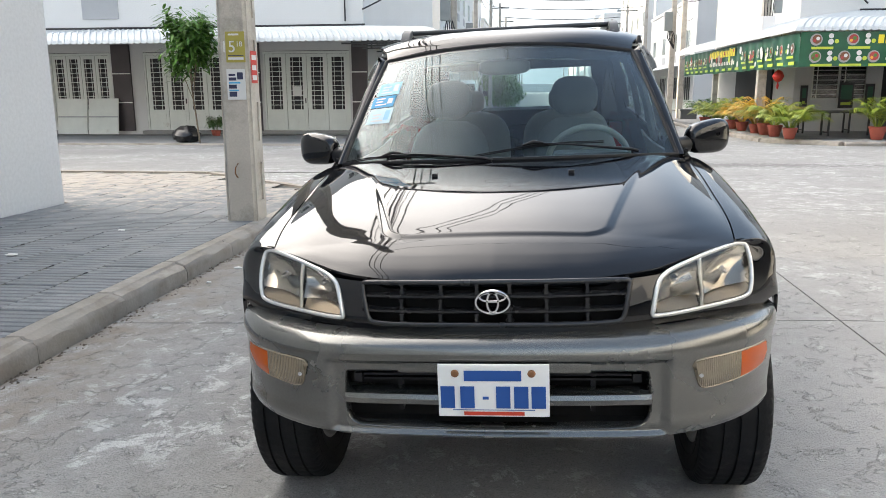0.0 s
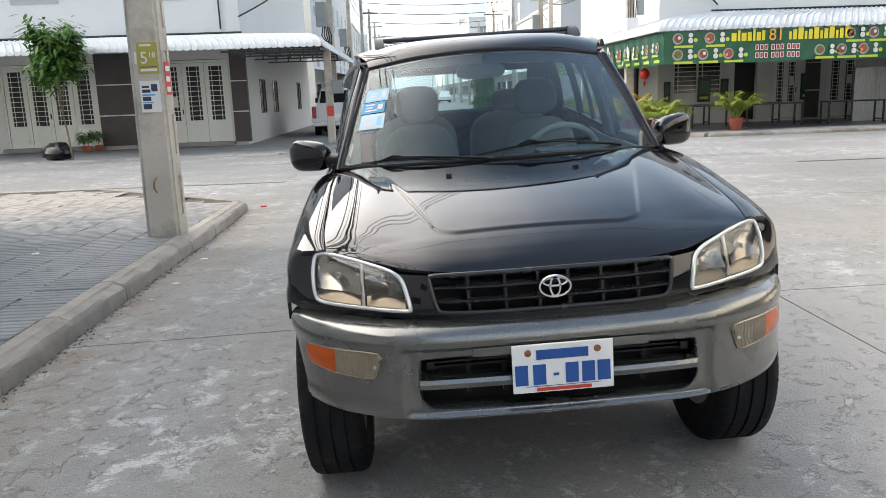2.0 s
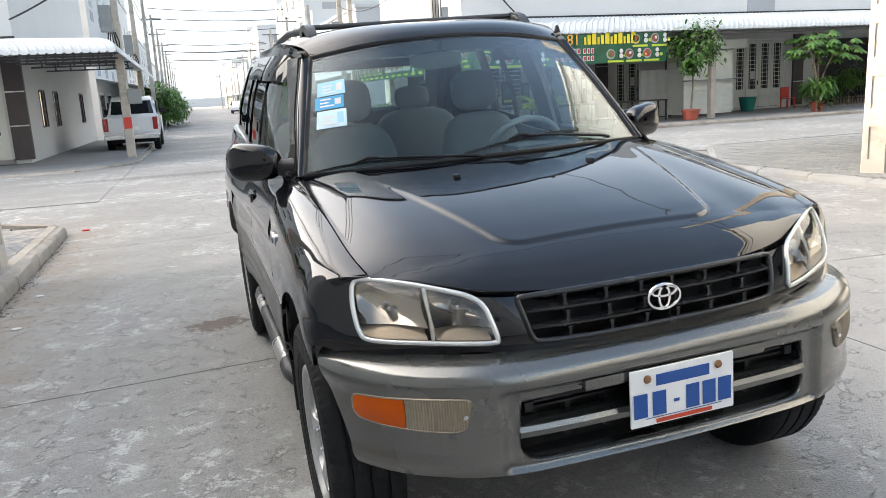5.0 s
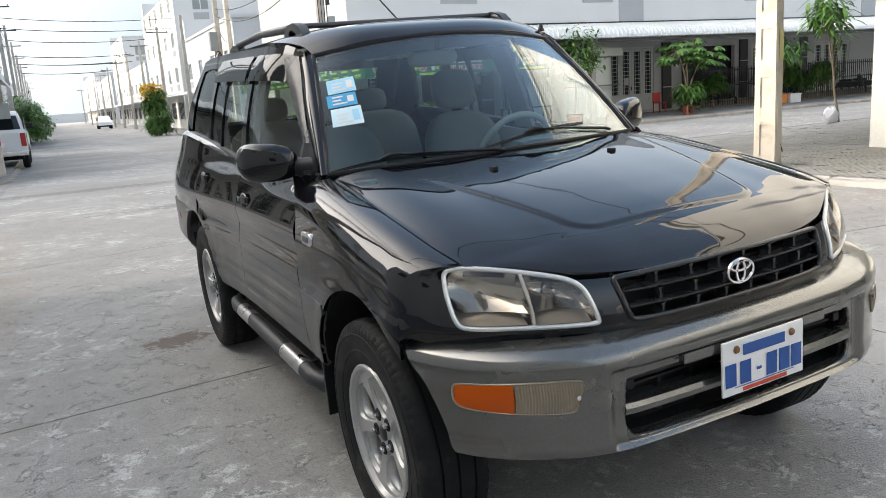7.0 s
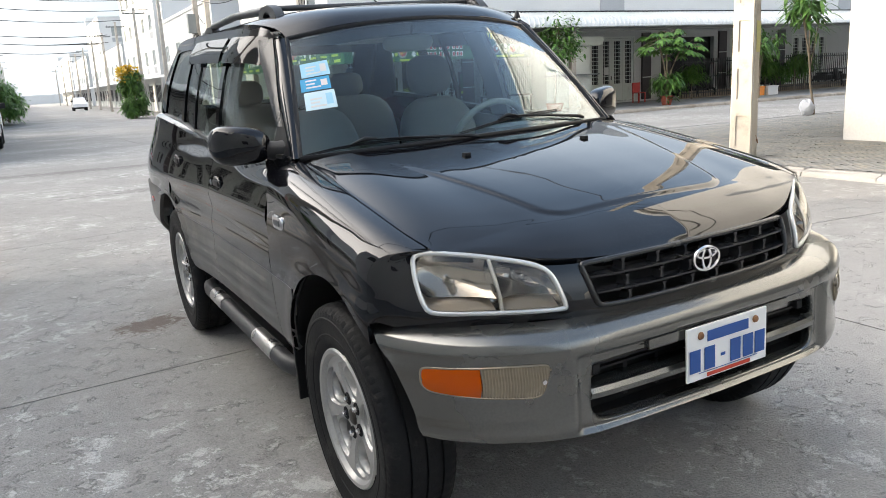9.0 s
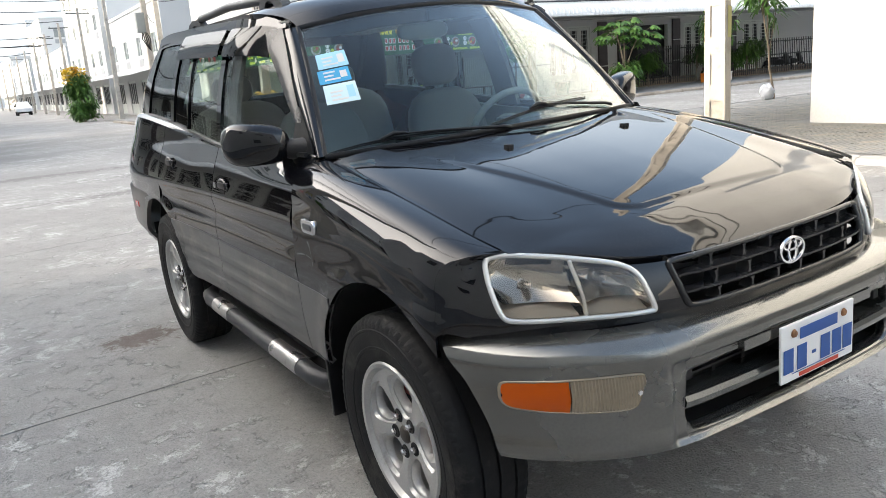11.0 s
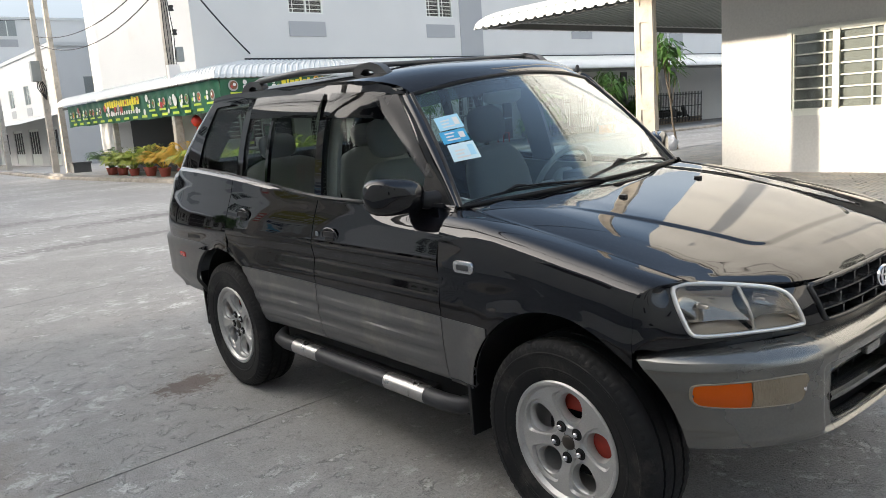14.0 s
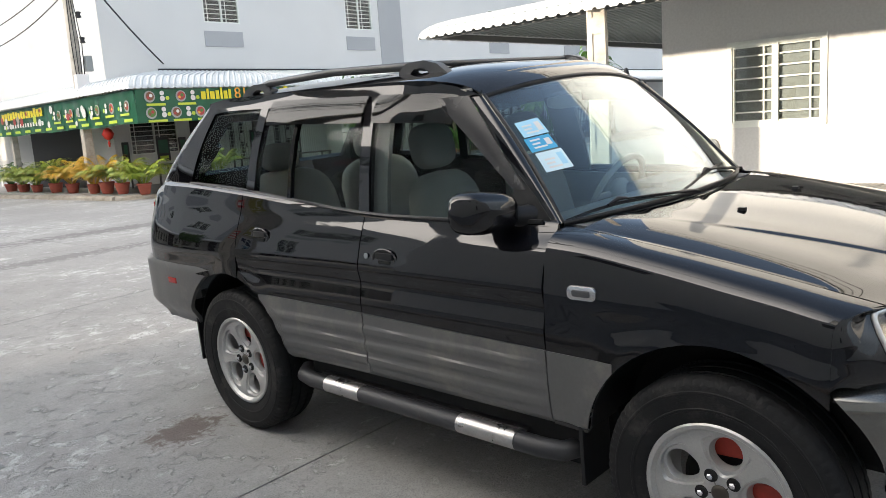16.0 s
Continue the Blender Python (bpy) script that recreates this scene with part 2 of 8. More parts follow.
def leaf_mat(name, a, b):
    m, nt, p = node_mat(name)
    g = nt.nodes.new("ShaderNodeNewGeometry")
    nt.links.new(mixc(nt, g.outputs["Random Per Island"], a, b), p.inputs["Base Color"])
    p.inputs["Roughness"].default_value = 0.45
    p.inputs["Subsurface Weight"].default_value = 0.0
    tr = add(nt, "ShaderNodeBsdfTranslucent")
    nt.links.new(mixc(nt, g.outputs["Random Per Island"], a, b), tr.inputs[0])
    mx = add(nt, "ShaderNodeMixShader", Fac=0.25)
    nt.links.new(p.outputs[0], mx.inputs[1])
    nt.links.new(tr.outputs[0], mx.inputs[2])
    nt.links.new(mx.outputs[0], nt.nodes["Material Output"].inputs[0])
    return m


def corrugated_stripes(name, base):
    return surface(name, base, rough=0.45, vary=0.07, scale=1.5, fine=30, bump=0.05, dirt=[c * 0.72 for c in base], dirt_at=(0.58, 0.8))


def car_paint(name, base, flake=0.0):
    m, nt, p = node_mat(name)
    pos = nt.nodes.new("ShaderNodeTexCoord").outputs["Object"]
    dust = add(nt, "ShaderNodeTexNoise", Scale=4.0, Detail=8.0, Roughness=0.7)
    wave = add(nt, "ShaderNodeTexNoise", Scale=9.0, Detail=1.0)
    for n in (dust, wave):
        nt.links.new(pos, n.inputs["Vector"])
    nt.links.new(mixc(nt, ranged(nt, dust.outputs[0], 0.55, 0.85, 0, 0.025), base, (0.12, 0.11, 0.1)), p.inputs["Base Color"])
    nt.links.new(ranged(nt, dust.outputs[0], 0.3, 0.8, 0.015, 0.05), p.inputs["Roughness"])
    p.inputs["Metallic"].default_value = flake
    p.inputs["IOR"].default_value = 1.57
    p.inputs["Coat Weight"].default_value = 0.0
    p.inputs["Coat Roughness"].default_value = 0.01
    b = add(nt, "ShaderNodeBump", Strength=0.03, Distance=0.003)
    nt.links.new(wave.outputs[0], b.inputs["Height"])
    nt.links.new(b.outputs[0], p.inputs["Normal"])
    return m


BLACK_PAINT = car_paint("black_paint", (0.003, 0.003, 0.0042))
GREY_PAINT = surface("grey_bumper_paint", (0.172, 0.172, 0.161), rough=0.25, metal=0.85, vary=0.04, scale=3, fine=150, bump=0.0, coat=0.7)
CLAD = surface("grey_cladding", (0.099, 0.099, 0.098), rough=0.42, metal=0.15, vary=0.08, scale=5, fine=80, bump=0.03, dirt=(0.2, 0.185, 0.16), dirt_at=(0.52, 0.75), coat=0.15)
BLACK_PLASTIC = surface("black_plastic", (0.012, 0.012, 0.013), rough=0.42, vary=0.2, scale=8, fine=200, bump=0.08, spec=0.3)
DARK_GREY_PLASTIC = surface("dark_grey_plastic", (0.05, 0.052, 0.055), rough=0.42, vary=0.15, scale=8, fine=150, bump=0.05)
SATIN_BLACK = surface("satin_black_plastic", (0.022, 0.022, 0.023), rough=0.24, vary=0.15, scale=8, fine=200, bump=0.03, spec=0.45)
STEP_RUBBER = surface("step_coating", (0.024, 0.025, 0.028), rough=0.5, vary=0.3, scale=10, fine=120, bump=0.1, dirt=(0.07, 0.065, 0.06), dirt_at=(0.58, 0.75))
SLEEVE = surface("worn_chrome", (0.46, 0.45, 0.44), rough=0.3, metal=0.9, vary=0.12, scale=14, fine=160, bump=0.03, dirt=(0.2, 0.18, 0.16), dirt_at=(0.58, 0.76))
HUB_BRONZE = plain("hub_bronze", (0.05, 0.042, 0.034), 0.4, 0.4)
# near-black for hollows, backs and undersides: their shade put into the colour
HOLLOW_SHADE = plain("painted_hollow_shade", (0.004, 0.004, 0.004), 0.9)
RUBBER = surface("tyre_rubber", (0.01, 0.0103, 0.011), rough=0.66, vary=0.3, scale=9, fine=140, bump=0.3, dirt=(0.06, 0.057, 0.051), dirt_at=(0.56, 0.74), spec=0.22)
ALLOY = surface("alloy_rim", (0.42, 0.42, 0.41), rough=0.34, metal=0.5, vary=0.06, scale=12, fine=160, bump=0.03, dirt=(0.2, 0.18, 0.16), dirt_at=(0.6, 0.8))
CHROME = plain("chrome", (0.85, 0.85, 0.86), 0.06, 1.0)
SOFT_CHROME = plain("brushed_chrome", (0.7, 0.7, 0.71), 0.22, 1.0)
REFLECTOR = plain("lamp_reflector", (0.47, 0.46, 0.44), 0.12, 1.0)
LAMP_FLOOR = plain("lamp_floor", (0.4, 0.35, 0.285), 0.3, 0.55)
RIM_WHITE = plain("lamp_rim", (0.72, 0.715, 0.69), 0.2, 0.5)
RED_RUST = surface("red_brake", (0.35, 0.035, 0.02), rough=0.6, vary=0.25, scale=20, fine=100, bump=0.1)
AMBER = plain("amber_lens", (0.47, 0.075, 0.0), 0.14, 0.0, 0.1, 0.35)
CLEAR_LENS = surface("fogged_lens", (0.29, 0.24, 0.17), rough=0.2, metal=0.35, vary=0.12, scale=10, fine=60, bump=0.0, coat=0.6)
RED_LENS = plain("red_lens", (0.35, 0.012, 0.01), 0.2, 0.0, 0.5)
WINDSHIELD = glass("windshield_glass", (0.86, 0.96, 0.99), clear=0.92, gloss_at=(0.018, 1.0), steep=3.1)
TINTED = glass("side_glass", (0.92, 0.97, 0.95), clear=0.91, gloss_at=(0.01, 0.95), steep=6.5)
LAMP_GLASS = glass("lamp_glass", (0.92, 0.88, 0.82), clear=0.87, gloss_at=(0.05, 0.8))
SHADE_BAND = glass("windscreen_shade_band", (0.62, 0.7, 0.78), clear=0.72, gloss_at=(0.02, 0.05))
SMOKED = glass("smoked_acrylic", (0.36, 0.36, 0.37), clear=0.42, gloss_at=(0.035, 0.7), steep=5.2)
SEAT = surface("seat_fabric", (0.2, 0.196, 0.188), rough=0.85, vary=0.1, scale=6, fine=120, bump=0.15)
TRIM_BEIGE = surface("beige_interior_plastic", (0.36, 0.335, 0.29), rough=0.6, vary=0.06, fine=120, bump=0.05)
DASH = surface("grey_dash_plastic", (0.12, 0.12, 0.12), rough=0.7, vary=0.1, fine=150, bump=0.08)
MIRROR = plain("mirror_glass", (0.9, 0.9, 0.9), 0.01, 1.0)
STICKER_BLUE, STICKER_PALE = plain("sticker_blue", (0.05, 0.36, 0.62), 0.45), plain("sticker_pale", (0.6, 0.77, 0.83), 0.5)
STICKER_MID = plain("sticker_light_blue", (0.36, 0.65, 0.8), 0.5)
PLATE_WHITE, PLATE_BLUE, PLATE_RED = plain("plate_white", (0.82, 0.82, 0.8), 0.35), plain("plate_blue", (0.01, 0.075, 0.3), 0.4), plain("plate_red", (0.55, 0.05, 0.02), 0.4)
RUST = surface("rusty_bolt", (0.22, 0.1, 0.04), rough=0.7, vary=0.3, scale=40, fine=200, bump=0.1)

ROAD = concrete_road()
KERB = surface("kerb_concrete", (0.36, 0.325, 0.28), rough=0.85, vary=0.14, scale=2.5, fine=60, bump=0.35, dirt=(0.19, 0.155, 0.12), dirt_at=(0.46, 0.64), rand=0.3, fine_depth=0.008)
PAVER = paver("grey_paver", (0.185, 0.195, 0.205), (0.27, 0.272, 0.27), (0.43, 0.38, 0.32), (4.2, 8.5))
PAVER_PALE = paver("worn_pale_paver", (0.26, 0.265, 0.26), (0.36, 0.355, 0.34), (0.4, 0.36, 0.3), (-40, 60))
PAVER_BED = surface("paver_joint_sand", (0.1, 0.095, 0.085), rough=0.95, vary=0.2, scale=3, fine=120, bump=0.3)
PAVE_TILE = surface("cement_pavement", (0.27, 0.268, 0.262), rough=0.85, vary=0.14, scale=0.8, fine=40, bump=0.15, dirt=(0.3, 0.28, 0.25), dirt_at=(0.52, 0.7))
WALL_WHITE = surface("white_render", (0.61, 0.612, 0.602), rough=0.85, vary=0.03, scale=0.7, fine=25, bump=0.06, dirt=(0.5, 0.47, 0.42), dirt_at=(0.62, 0.85), fine_depth=0.003)
WALL_PALE = surface("pale_grey_render", (0.57, 0.58, 0.57), rough=0.85, vary=0.05, scale=0.6, fine=25, bump=0.1, dirt=(0.42, 0.4, 0.37), dirt_at=(0.6, 0.85))
BAND_GREY = surface("grey_wall_band", (0.36, 0.37, 0.38), rough=0.8, vary=0.05, scale=0.8, fine=25, bump=0.08)
PILLAR_DARK = surface("dark_brown_pillar_tile", (0.055, 0.045, 0.048), rough=0.5, vary=0.15, scale=3, fine=60, bump=0.05)
DOOR_WHITE = surface("white_painted_steel", (0.69, 0.715, 0.67), rough=0.5, vary=0.05, scale=3, fine=60, bump=0.04, dirt=(0.45, 0.42, 0.37), dirt_at=(0.62, 0.8))
# flat near-black: the shade inside rooms and cabs put into the colour
INSIDE_SHADE = plain("painted_inside_shade", (0.012, 0.012, 0.013), 0.6)
AWNING = corrugated_stripes("white_awning_sheet", (0.57, 0.59, 0.59))
AWNING_DARK = surface("dark_steel_truss", (0.09, 0.095, 0.095), rough=0.6, vary=0.1, fine=80, bump=0.05)
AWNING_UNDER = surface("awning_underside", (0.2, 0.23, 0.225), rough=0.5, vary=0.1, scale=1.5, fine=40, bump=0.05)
POLE_CONC = surface("pole_concrete", (0.49, 0.45, 0.39), rough=0.88, vary=0.1, scale=2.5, fine=60, bump=0.35, dirt=(0.19, 0.17, 0.14), dirt_at=(0.5, 0.7), fine_depth=0.006)
STEEL_GREY = surface("grey_steel_box", (0.25, 0.27, 0.27), rough=0.5, metal=0.2, vary=0.1, fine=60, bump=0.05)
WIRE = plain("black_cable", (0.015, 0.015, 0.016), 0.6)
BLACK_STEEL = surface("black_painted_steel", (0.02, 0.02, 0.021), rough=0.45, vary=0.15, fine=80, bump=0.05)
TERRACOTTA = surface("red_clay_pot", (0.36, 0.085, 0.055), rough=0.6, vary=0.12, scale=8, fine=60, bump=0.1)
SOIL = surface("soil", (0.06, 0.045, 0.03), rough=0.95, vary=0.2, scale=10, fine=60, bump=0.3)
BARK = surface("bark", (0.2, 0.16, 0.115), rough=0.9, vary=0.25, scale=9, fine=60, bump=0.4)
LEAF_TREE = leaf_mat("tree_leaf", (0.04, 0.11, 0.018), (0.13, 0.26, 0.05))
LEAF_PALM = leaf_mat("palm_leaf", (0.12, 0.22, 0.025), (0.42, 0.44, 0.06))
LEAF_GOLD = leaf_mat("golden_palm_leaf", (0.36, 0.3, 0.03), (0.72, 0.4, 0.045))
LEAF_DARK = leaf_mat("shrub_leaf", (0.03, 0.085, 0.015), (0.1, 0.2, 0.04))
FLOWER_GOLD = leaf_mat("yellow_blossom", (0.6, 0.4, 0.02), (0.75, 0.52, 0.05))
BANNER_GREEN = surface("green_vinyl_banner", (0.012, 0.105, 0.05), rough=0.35, vary=0.25, scale=1.5, fine=20, bump=0.1)
BANNER_TEXT, BANNER_ORANGE = plain("banner_yellow", (0.75, 0.62, 0.03), 0.4), plain("banner_orange", (0.8, 0.38, 0.05), 0.4)
BANNER_RED, BANNER_WHITE, BANNER_LIME = plain("banner_red", (0.42, 0.05, 0.05), 0.4), plain("banner_white", (0.7, 0.68, 0.66), 0.4), plain("banner_lime", (0.5, 0.62, 0.06), 0.4)
BAG_BLACK = plain("black_bin_bag", (0.008, 0.008, 0.009), 0.28)
BAG_WHITE = plain("white_plastic_bag", (0.62, 0.64, 0.68), 0.35)
AD_YELLOW, AD_WHITE, AD_RED, AD_NAVY = plain("ad_olive", (0.36, 0.31, 0.06), 0.6), plain("ad_white", (0.66, 0.66, 0.64), 0.6), plain("ad_red", (0.55, 0.05, 0.035), 0.6), plain("ad_navy", (0.03, 0.035, 0.08), 0.6)
TEAL = plain("teal_plastic", (0.01, 0.16, 0.13), 0.4)
ORANGE = plain("orange_plastic", (0.75, 0.25, 0.03), 0.45)
RED_PLASTIC = plain("red_plastic", (0.5, 0.03, 0.02), 0.4)
TRUCK_WHITE = car_paint("white_truck_paint", (0.72, 0.73, 0.74))
WINDOW_GLASS = glass("house_window_glass", (0.88, 0.9, 0.88), clear=0.95)


# ---------------------------------------------------------------- mesh helpers
def link_mesh(name, bm, material, smooth=None):
    me = bpy.data.meshes.new(name)
    bmesh.ops.recalc_face_normals(bm, faces=bm.faces)
    bm.to_mesh(me)
    bm.free()
    for one in material if isinstance(material, (list, tuple)) else (material,):
        me.materials.append(one)
    if smooth is not None:
        me.shade_smooth()
        if smooth < 180:
            me.set_sharp_from_angle(angle=radians(smooth))
    return new(name, me)


def part(name, bm, material, parent=None, label="", smooth=None):
    ob = link_mesh(name, bm, material, smooth)
    if parent is not None:
        ob.parent = parent
    return tagged(ob, label) if label else ob


def thing(name, label, category, at=None, group="", kind=""):
    ob = new(name)
    ob.empty_display_size = 0.1
    if at is not None:
        ob.matrix_world = at
    return tagged(ob, label, category, group, kind)


def box(bm, x0, x1, y0, y1, z0, z1, bevel=0.0):
    vs = [bm.verts.new((x, y, z)) for x in (x0, x1) for y in (y0, y1) for z in (z0, z1)]
    fs = [bm.faces.new([vs[i] for i in f]) for f in ((0, 1, 3, 2), (4, 6, 7, 5), (0, 4, 5, 1), (2, 3, 7, 6), (0, 2, 6, 4), (1, 5, 7, 3))]
    if bevel:
        es = {e for f in fs for e in f.edges}
        bmesh.ops.bevel(bm, geom=list(es), offset=bevel, segments=2, affect="EDGES", profile=0.7)
    return bm


def boxes(*dims, bevel=0.0):
    bm = bmesh.new()
    for d in dims:
        if bevel:
            t = bmesh.new()
            box(t, *d, bevel=bevel)
            join(bm, t)
        else:
            box(bm, *d)
    return bm


def join(bm, other):
    me = bpy.data.meshes.new("tmp")
    other.to_mesh(me)
    other.free()
    bm.from_mesh(me)
    bpy.data.meshes.remove(me)
    return bm


def grid(bm, rows, close_u=False, close_v=False):
    """Faces over rows of points."""
    vs = [[bm.verts.new(p) for p in row] for row in rows]
    nr, nc = len(vs), len(vs[0])
    for i in range(nr if close_u else nr - 1):
        for j in range(nc if close_v else nc - 1):
            a, b, c, d = vs[i][j], vs[(i + 1) % nr][j], vs[(i + 1) % nr][(j + 1) % nc], vs[i][(j + 1) % nc]
            if len({a, b, c, d}) == 4:
                bm.faces.new((a, b, c, d))
    return vs


def shell(rows, thick, keep=None):
    """A closed sheet of some thickness over rows of points, set off towards the back of each cell."""
    rows = [[Vector(p) for p in r] for r in rows]
    nr, nc = len(rows), len(rows[0])
    norm = []
    for i in range(nr):
        line = []
        for j in range(nc):
            du = rows[min(i + 1, nr - 1)][j] - rows[max(i - 1, 0)][j]
            dv = rows[i][min(j + 1, nc - 1)] - rows[i][max(j - 1, 0)]
            n = du.cross(dv)
            line.append(n.normalized() if n.length > 1e-12 else Vector((0, 0, 1)))
        norm.append(line)
    bm = bmesh.new()
    front = [[bm.verts.new(p) for p in r] for r in rows]
    back = [[bm.verts.new(rows[i][j] + norm[i][j] * thick) for j in range(nc)] for i in range(nr)]
    kept = {(i, j) for i in range(nr - 1) for j in range(nc - 1) if keep is None or keep(i, j)}
    for i, j in kept:
        for side, flip in ((front, False), (back, True)):
            q = [side[i][j], side[i + 1][j], side[i + 1][j + 1], side[i][j + 1]]
            bm.faces.new(q[::-1] if flip else q)
        for (a, b), other in ((((i, j), (i, j + 1)), (i - 1, j)), (((i + 1, j), (i + 1, j + 1)), (i + 1, j)),
                              (((i, j), (i + 1, j)), (i, j - 1)), (((i, j + 1), (i + 1, j + 1)), (i, j + 1))):
            if other not in kept:
                bm.faces.new((front[a[0]][a[1]], front[b[0]][b[1]], back[b[0]][b[1]], back[a[0]][a[1]]))
    loose = [v for v in bm.verts if not v.link_faces]
    for v in loose:
        bm.verts.remove(v)
    return bm


def tube(bm, pts, r, sides=8, caps=True):
    """A round bar along points; r is one radius or one for each point."""
    pts = [Vector(p) for p in pts]
    rs = r if isinstance(r, (list, tuple)) else [r] * len(pts)
    rows = []
    for i, p in enumerate(pts):
        d = (pts[min(i + 1, len(pts) - 1)] - pts[max(i - 1, 0)]).normalized()
        a = d.cross(Vector((0, 0, 1)) if abs(d.z) < 0.9 else Vector((1, 0, 0))).normalized()
        b = d.cross(a)
        rows.append([p + rs[i] * (a * math.cos(t) + b * math.sin(t)) for t in [2 * math.pi * k / sides for k in range(sides)]])
    vs = grid(bm, rows, close_v=True)
    if caps:
        bm.faces.new(vs[0])
        bm.faces.new(vs[-1][::-1])
    return bm


def tubed(pts, r, sides=8):
    return tube(bmesh.new(), pts, r, sides)


def lathe(bm, profile, m=None, steps=32, closed=False):
    """Turns (radius, height) pairs round the z axis, then moves them by m."""
    m = m or Matrix()
    rows = [[m @ Vector((r * math.cos(a), r * math.sin(a), h)) for a in [2 * math.pi * k / steps for k in range(steps)]] for r, h in profile]
    return grid(bm, rows, close_u=closed, close_v=True)


def lathed(profile, m=None, steps=32, closed=False, caps=True):
    bm = bmesh.new()
    vs = lathe(bm, profile, m, steps, closed)
    if caps and not closed:
        bm.faces.new(vs[0])
        bm.faces.new(vs[-1])
    return bm


def curve(points):
    """Piecewise-linear lookup through (a, b) pairs with smoothing at the joints."""
    xs, ys = [p[0] for p in points], [p[1] for p in points]
    slopes = np.gradient(ys, xs)

    def at(x):
        if x <= xs[0]:
            return ys[0]
        if x >= xs[-1]:
            return ys[-1]
        i = int(np.searchsorted(xs, x)) - 1
        h = xs[i + 1] - xs[i]
        t = (x - xs[i]) / h
        return float((2 * t**3 - 3 * t**2 + 1) * ys[i] + (t**3 - 2 * t**2 + t) * h * slopes[i] + (3 * t**2 - 2 * t**3) * ys[i + 1] + (t**3 - t**2) * h * slopes[i + 1])
    return at


def smooth01(t):
    t = min(1.0, max(0.0, t))
    return t * t * (3 - 2 * t)


def lin(a, b, n):
    return [a + (b - a) * i / (n - 1) for i in range(n)]


def flip_x(rows):
    return [[(-p[0], p[1], p[2]) for p in r] for r in rows]

# ---------------------------------------------------------------- ground, kerbs, pavements
def ground_z(x, y):
    """Height of the road: it leans towards the near gutter beside the car and falls gently along the street."""
    lean = 0.0349 * min(max(x, -2.5), 2.2)
    if x > 2.2:
        lean *= 1 - smooth01((x - 2.2) / 4.3)
    if y > 5:
        lean *= 1 - smooth01((y - 5) / 6)
    return lean - 0.025 - 0.014 * min(max(y - 3.8, 0.0), 36.2)


def sheet(xs, ys, lift=0.0, zf=ground_z):
    bm = bmesh.new()
    grid(bm, [[(x, y, zf(x, y) + lift) for y in ys] for x in xs])
    return bm


far = [-600, -250, -120, -70, -45]
gx = far + lin(-35, 45, 81) + [60, 90, 150, 300, 600]
gy = [-400, -150, -60, -30] + lin(-20, 60, 81) + [75, 100, 150, 250, 500, 1200]
ground = tagged(part("ground", sheet(gx, gy, -0.015), ROAD, smooth=60), "pale grey worn concrete ground", "ground", kind="structure")

road = thing("road", "pale grey concrete road in cast slabs", "road", kind="structure")
slab_x = [-37.5, -32.5, -27.5, -22.5, -17.5, -12.5, -7.5, -2.62, 1.86, 6.75, 11.7, 16.7, 21.7, 26.7, 31.7, 36.7]
slab_y = [1.85 + 4.6 * k for k in range(-5, 14)]


def road_slab(x0, x1, y0, y1):
    e = 0.005
    xs, ys2 = lin(x0 + e, x1 - e, 7), lin(y0 + e, y1 - e, 7)
    bm = bmesh.new()
    top = [[(x, y, ground_z(x, y)) for y in ys2] for x in xs]
    vs = grid(bm, top)
    ring = [vs[0][j] for j in range(7)] + [vs[i][-1] for i in range(1, 7)] + [vs[-1][j] for j in range(5, -1, -1)] + [vs[i][0] for i in range(5, 0, -1)]
    low = [bm.verts.new(v.co - Vector((0, 0, 0.04))) for v in ring]
    for i in range(len(ring)):
        bm.faces.new((ring[i], low[i], low[(i + 1) % len(ring)], ring[(i + 1) % len(ring)]))
    part("road_slab", bm, ROAD, road, smooth=30)


for a, b in zip(slab_x, slab_x[1:]):
    for c, d in zip(slab_y, slab_y[1:]):
        mx, my = (a + b) / 2, (c + d) / 2
        if -2.5 <= mx <= 6.75 or 9.0 < my < 20.8:
            road_slab(a, b, c, d)


def pavement(name, outline, lift, material, label, inner=None):
    """A raised slab inside a polygon, following the fall of the road."""
    bm = bmesh.new()
    top = [bm.verts.new((x, y, pave_z(x, y) + lift)) for x, y in outline]
    low = [bm.verts.new((x, y, pave_z(x, y) - 0.5)) for x, y in outline]
    bm.faces.new(top)
    for i in range(len(top)):
        j = (i + 1) % len(top)
        bm.faces.new((top[i], low[i], low[j], top[j]))
    bmesh.ops.triangulate(bm, faces=bm.faces[:])
    return tagged(part(name, bm, material), label, "pavement", kind="structure")


def pave_z(x, y):
    base = 0.035 if x < 0 else (0.105 if y > 15 else 0.065)
    return base - 0.014 * min(max(y - 3.0, 0.0), 37.0) * (1.0 if y > 12 else 0.55)


L_IN, R_IN = -2.82, 6.6
left_near = pavement("pavement_1", [(L_IN, -20), (L_IN, 7.7), (-5.5, 10.0), (-40, 10.0), (-40, 6), (-14, 6), (-14, -20)], -0.03, PAVER_BED, "grey ribbed paving beside the road")
right_near = pavement("pavement_2", [(R_IN, -20), (16, -20), (16, 5), (45, 5), (45, 10.5), (8.7, 10.5), (R_IN, 7.6)], -0.006, PAVE_TILE, "grey paving before the house")
left_far = pavement("pavement_3", [(-45, 19.3), (-4.0, 19.3), (-2.75, 21.6), (-2.75, 60), (-14, 60), (-14, 30), (-45, 30)], 0.0, PAVE_TILE, "grey cement pavement before the shops")
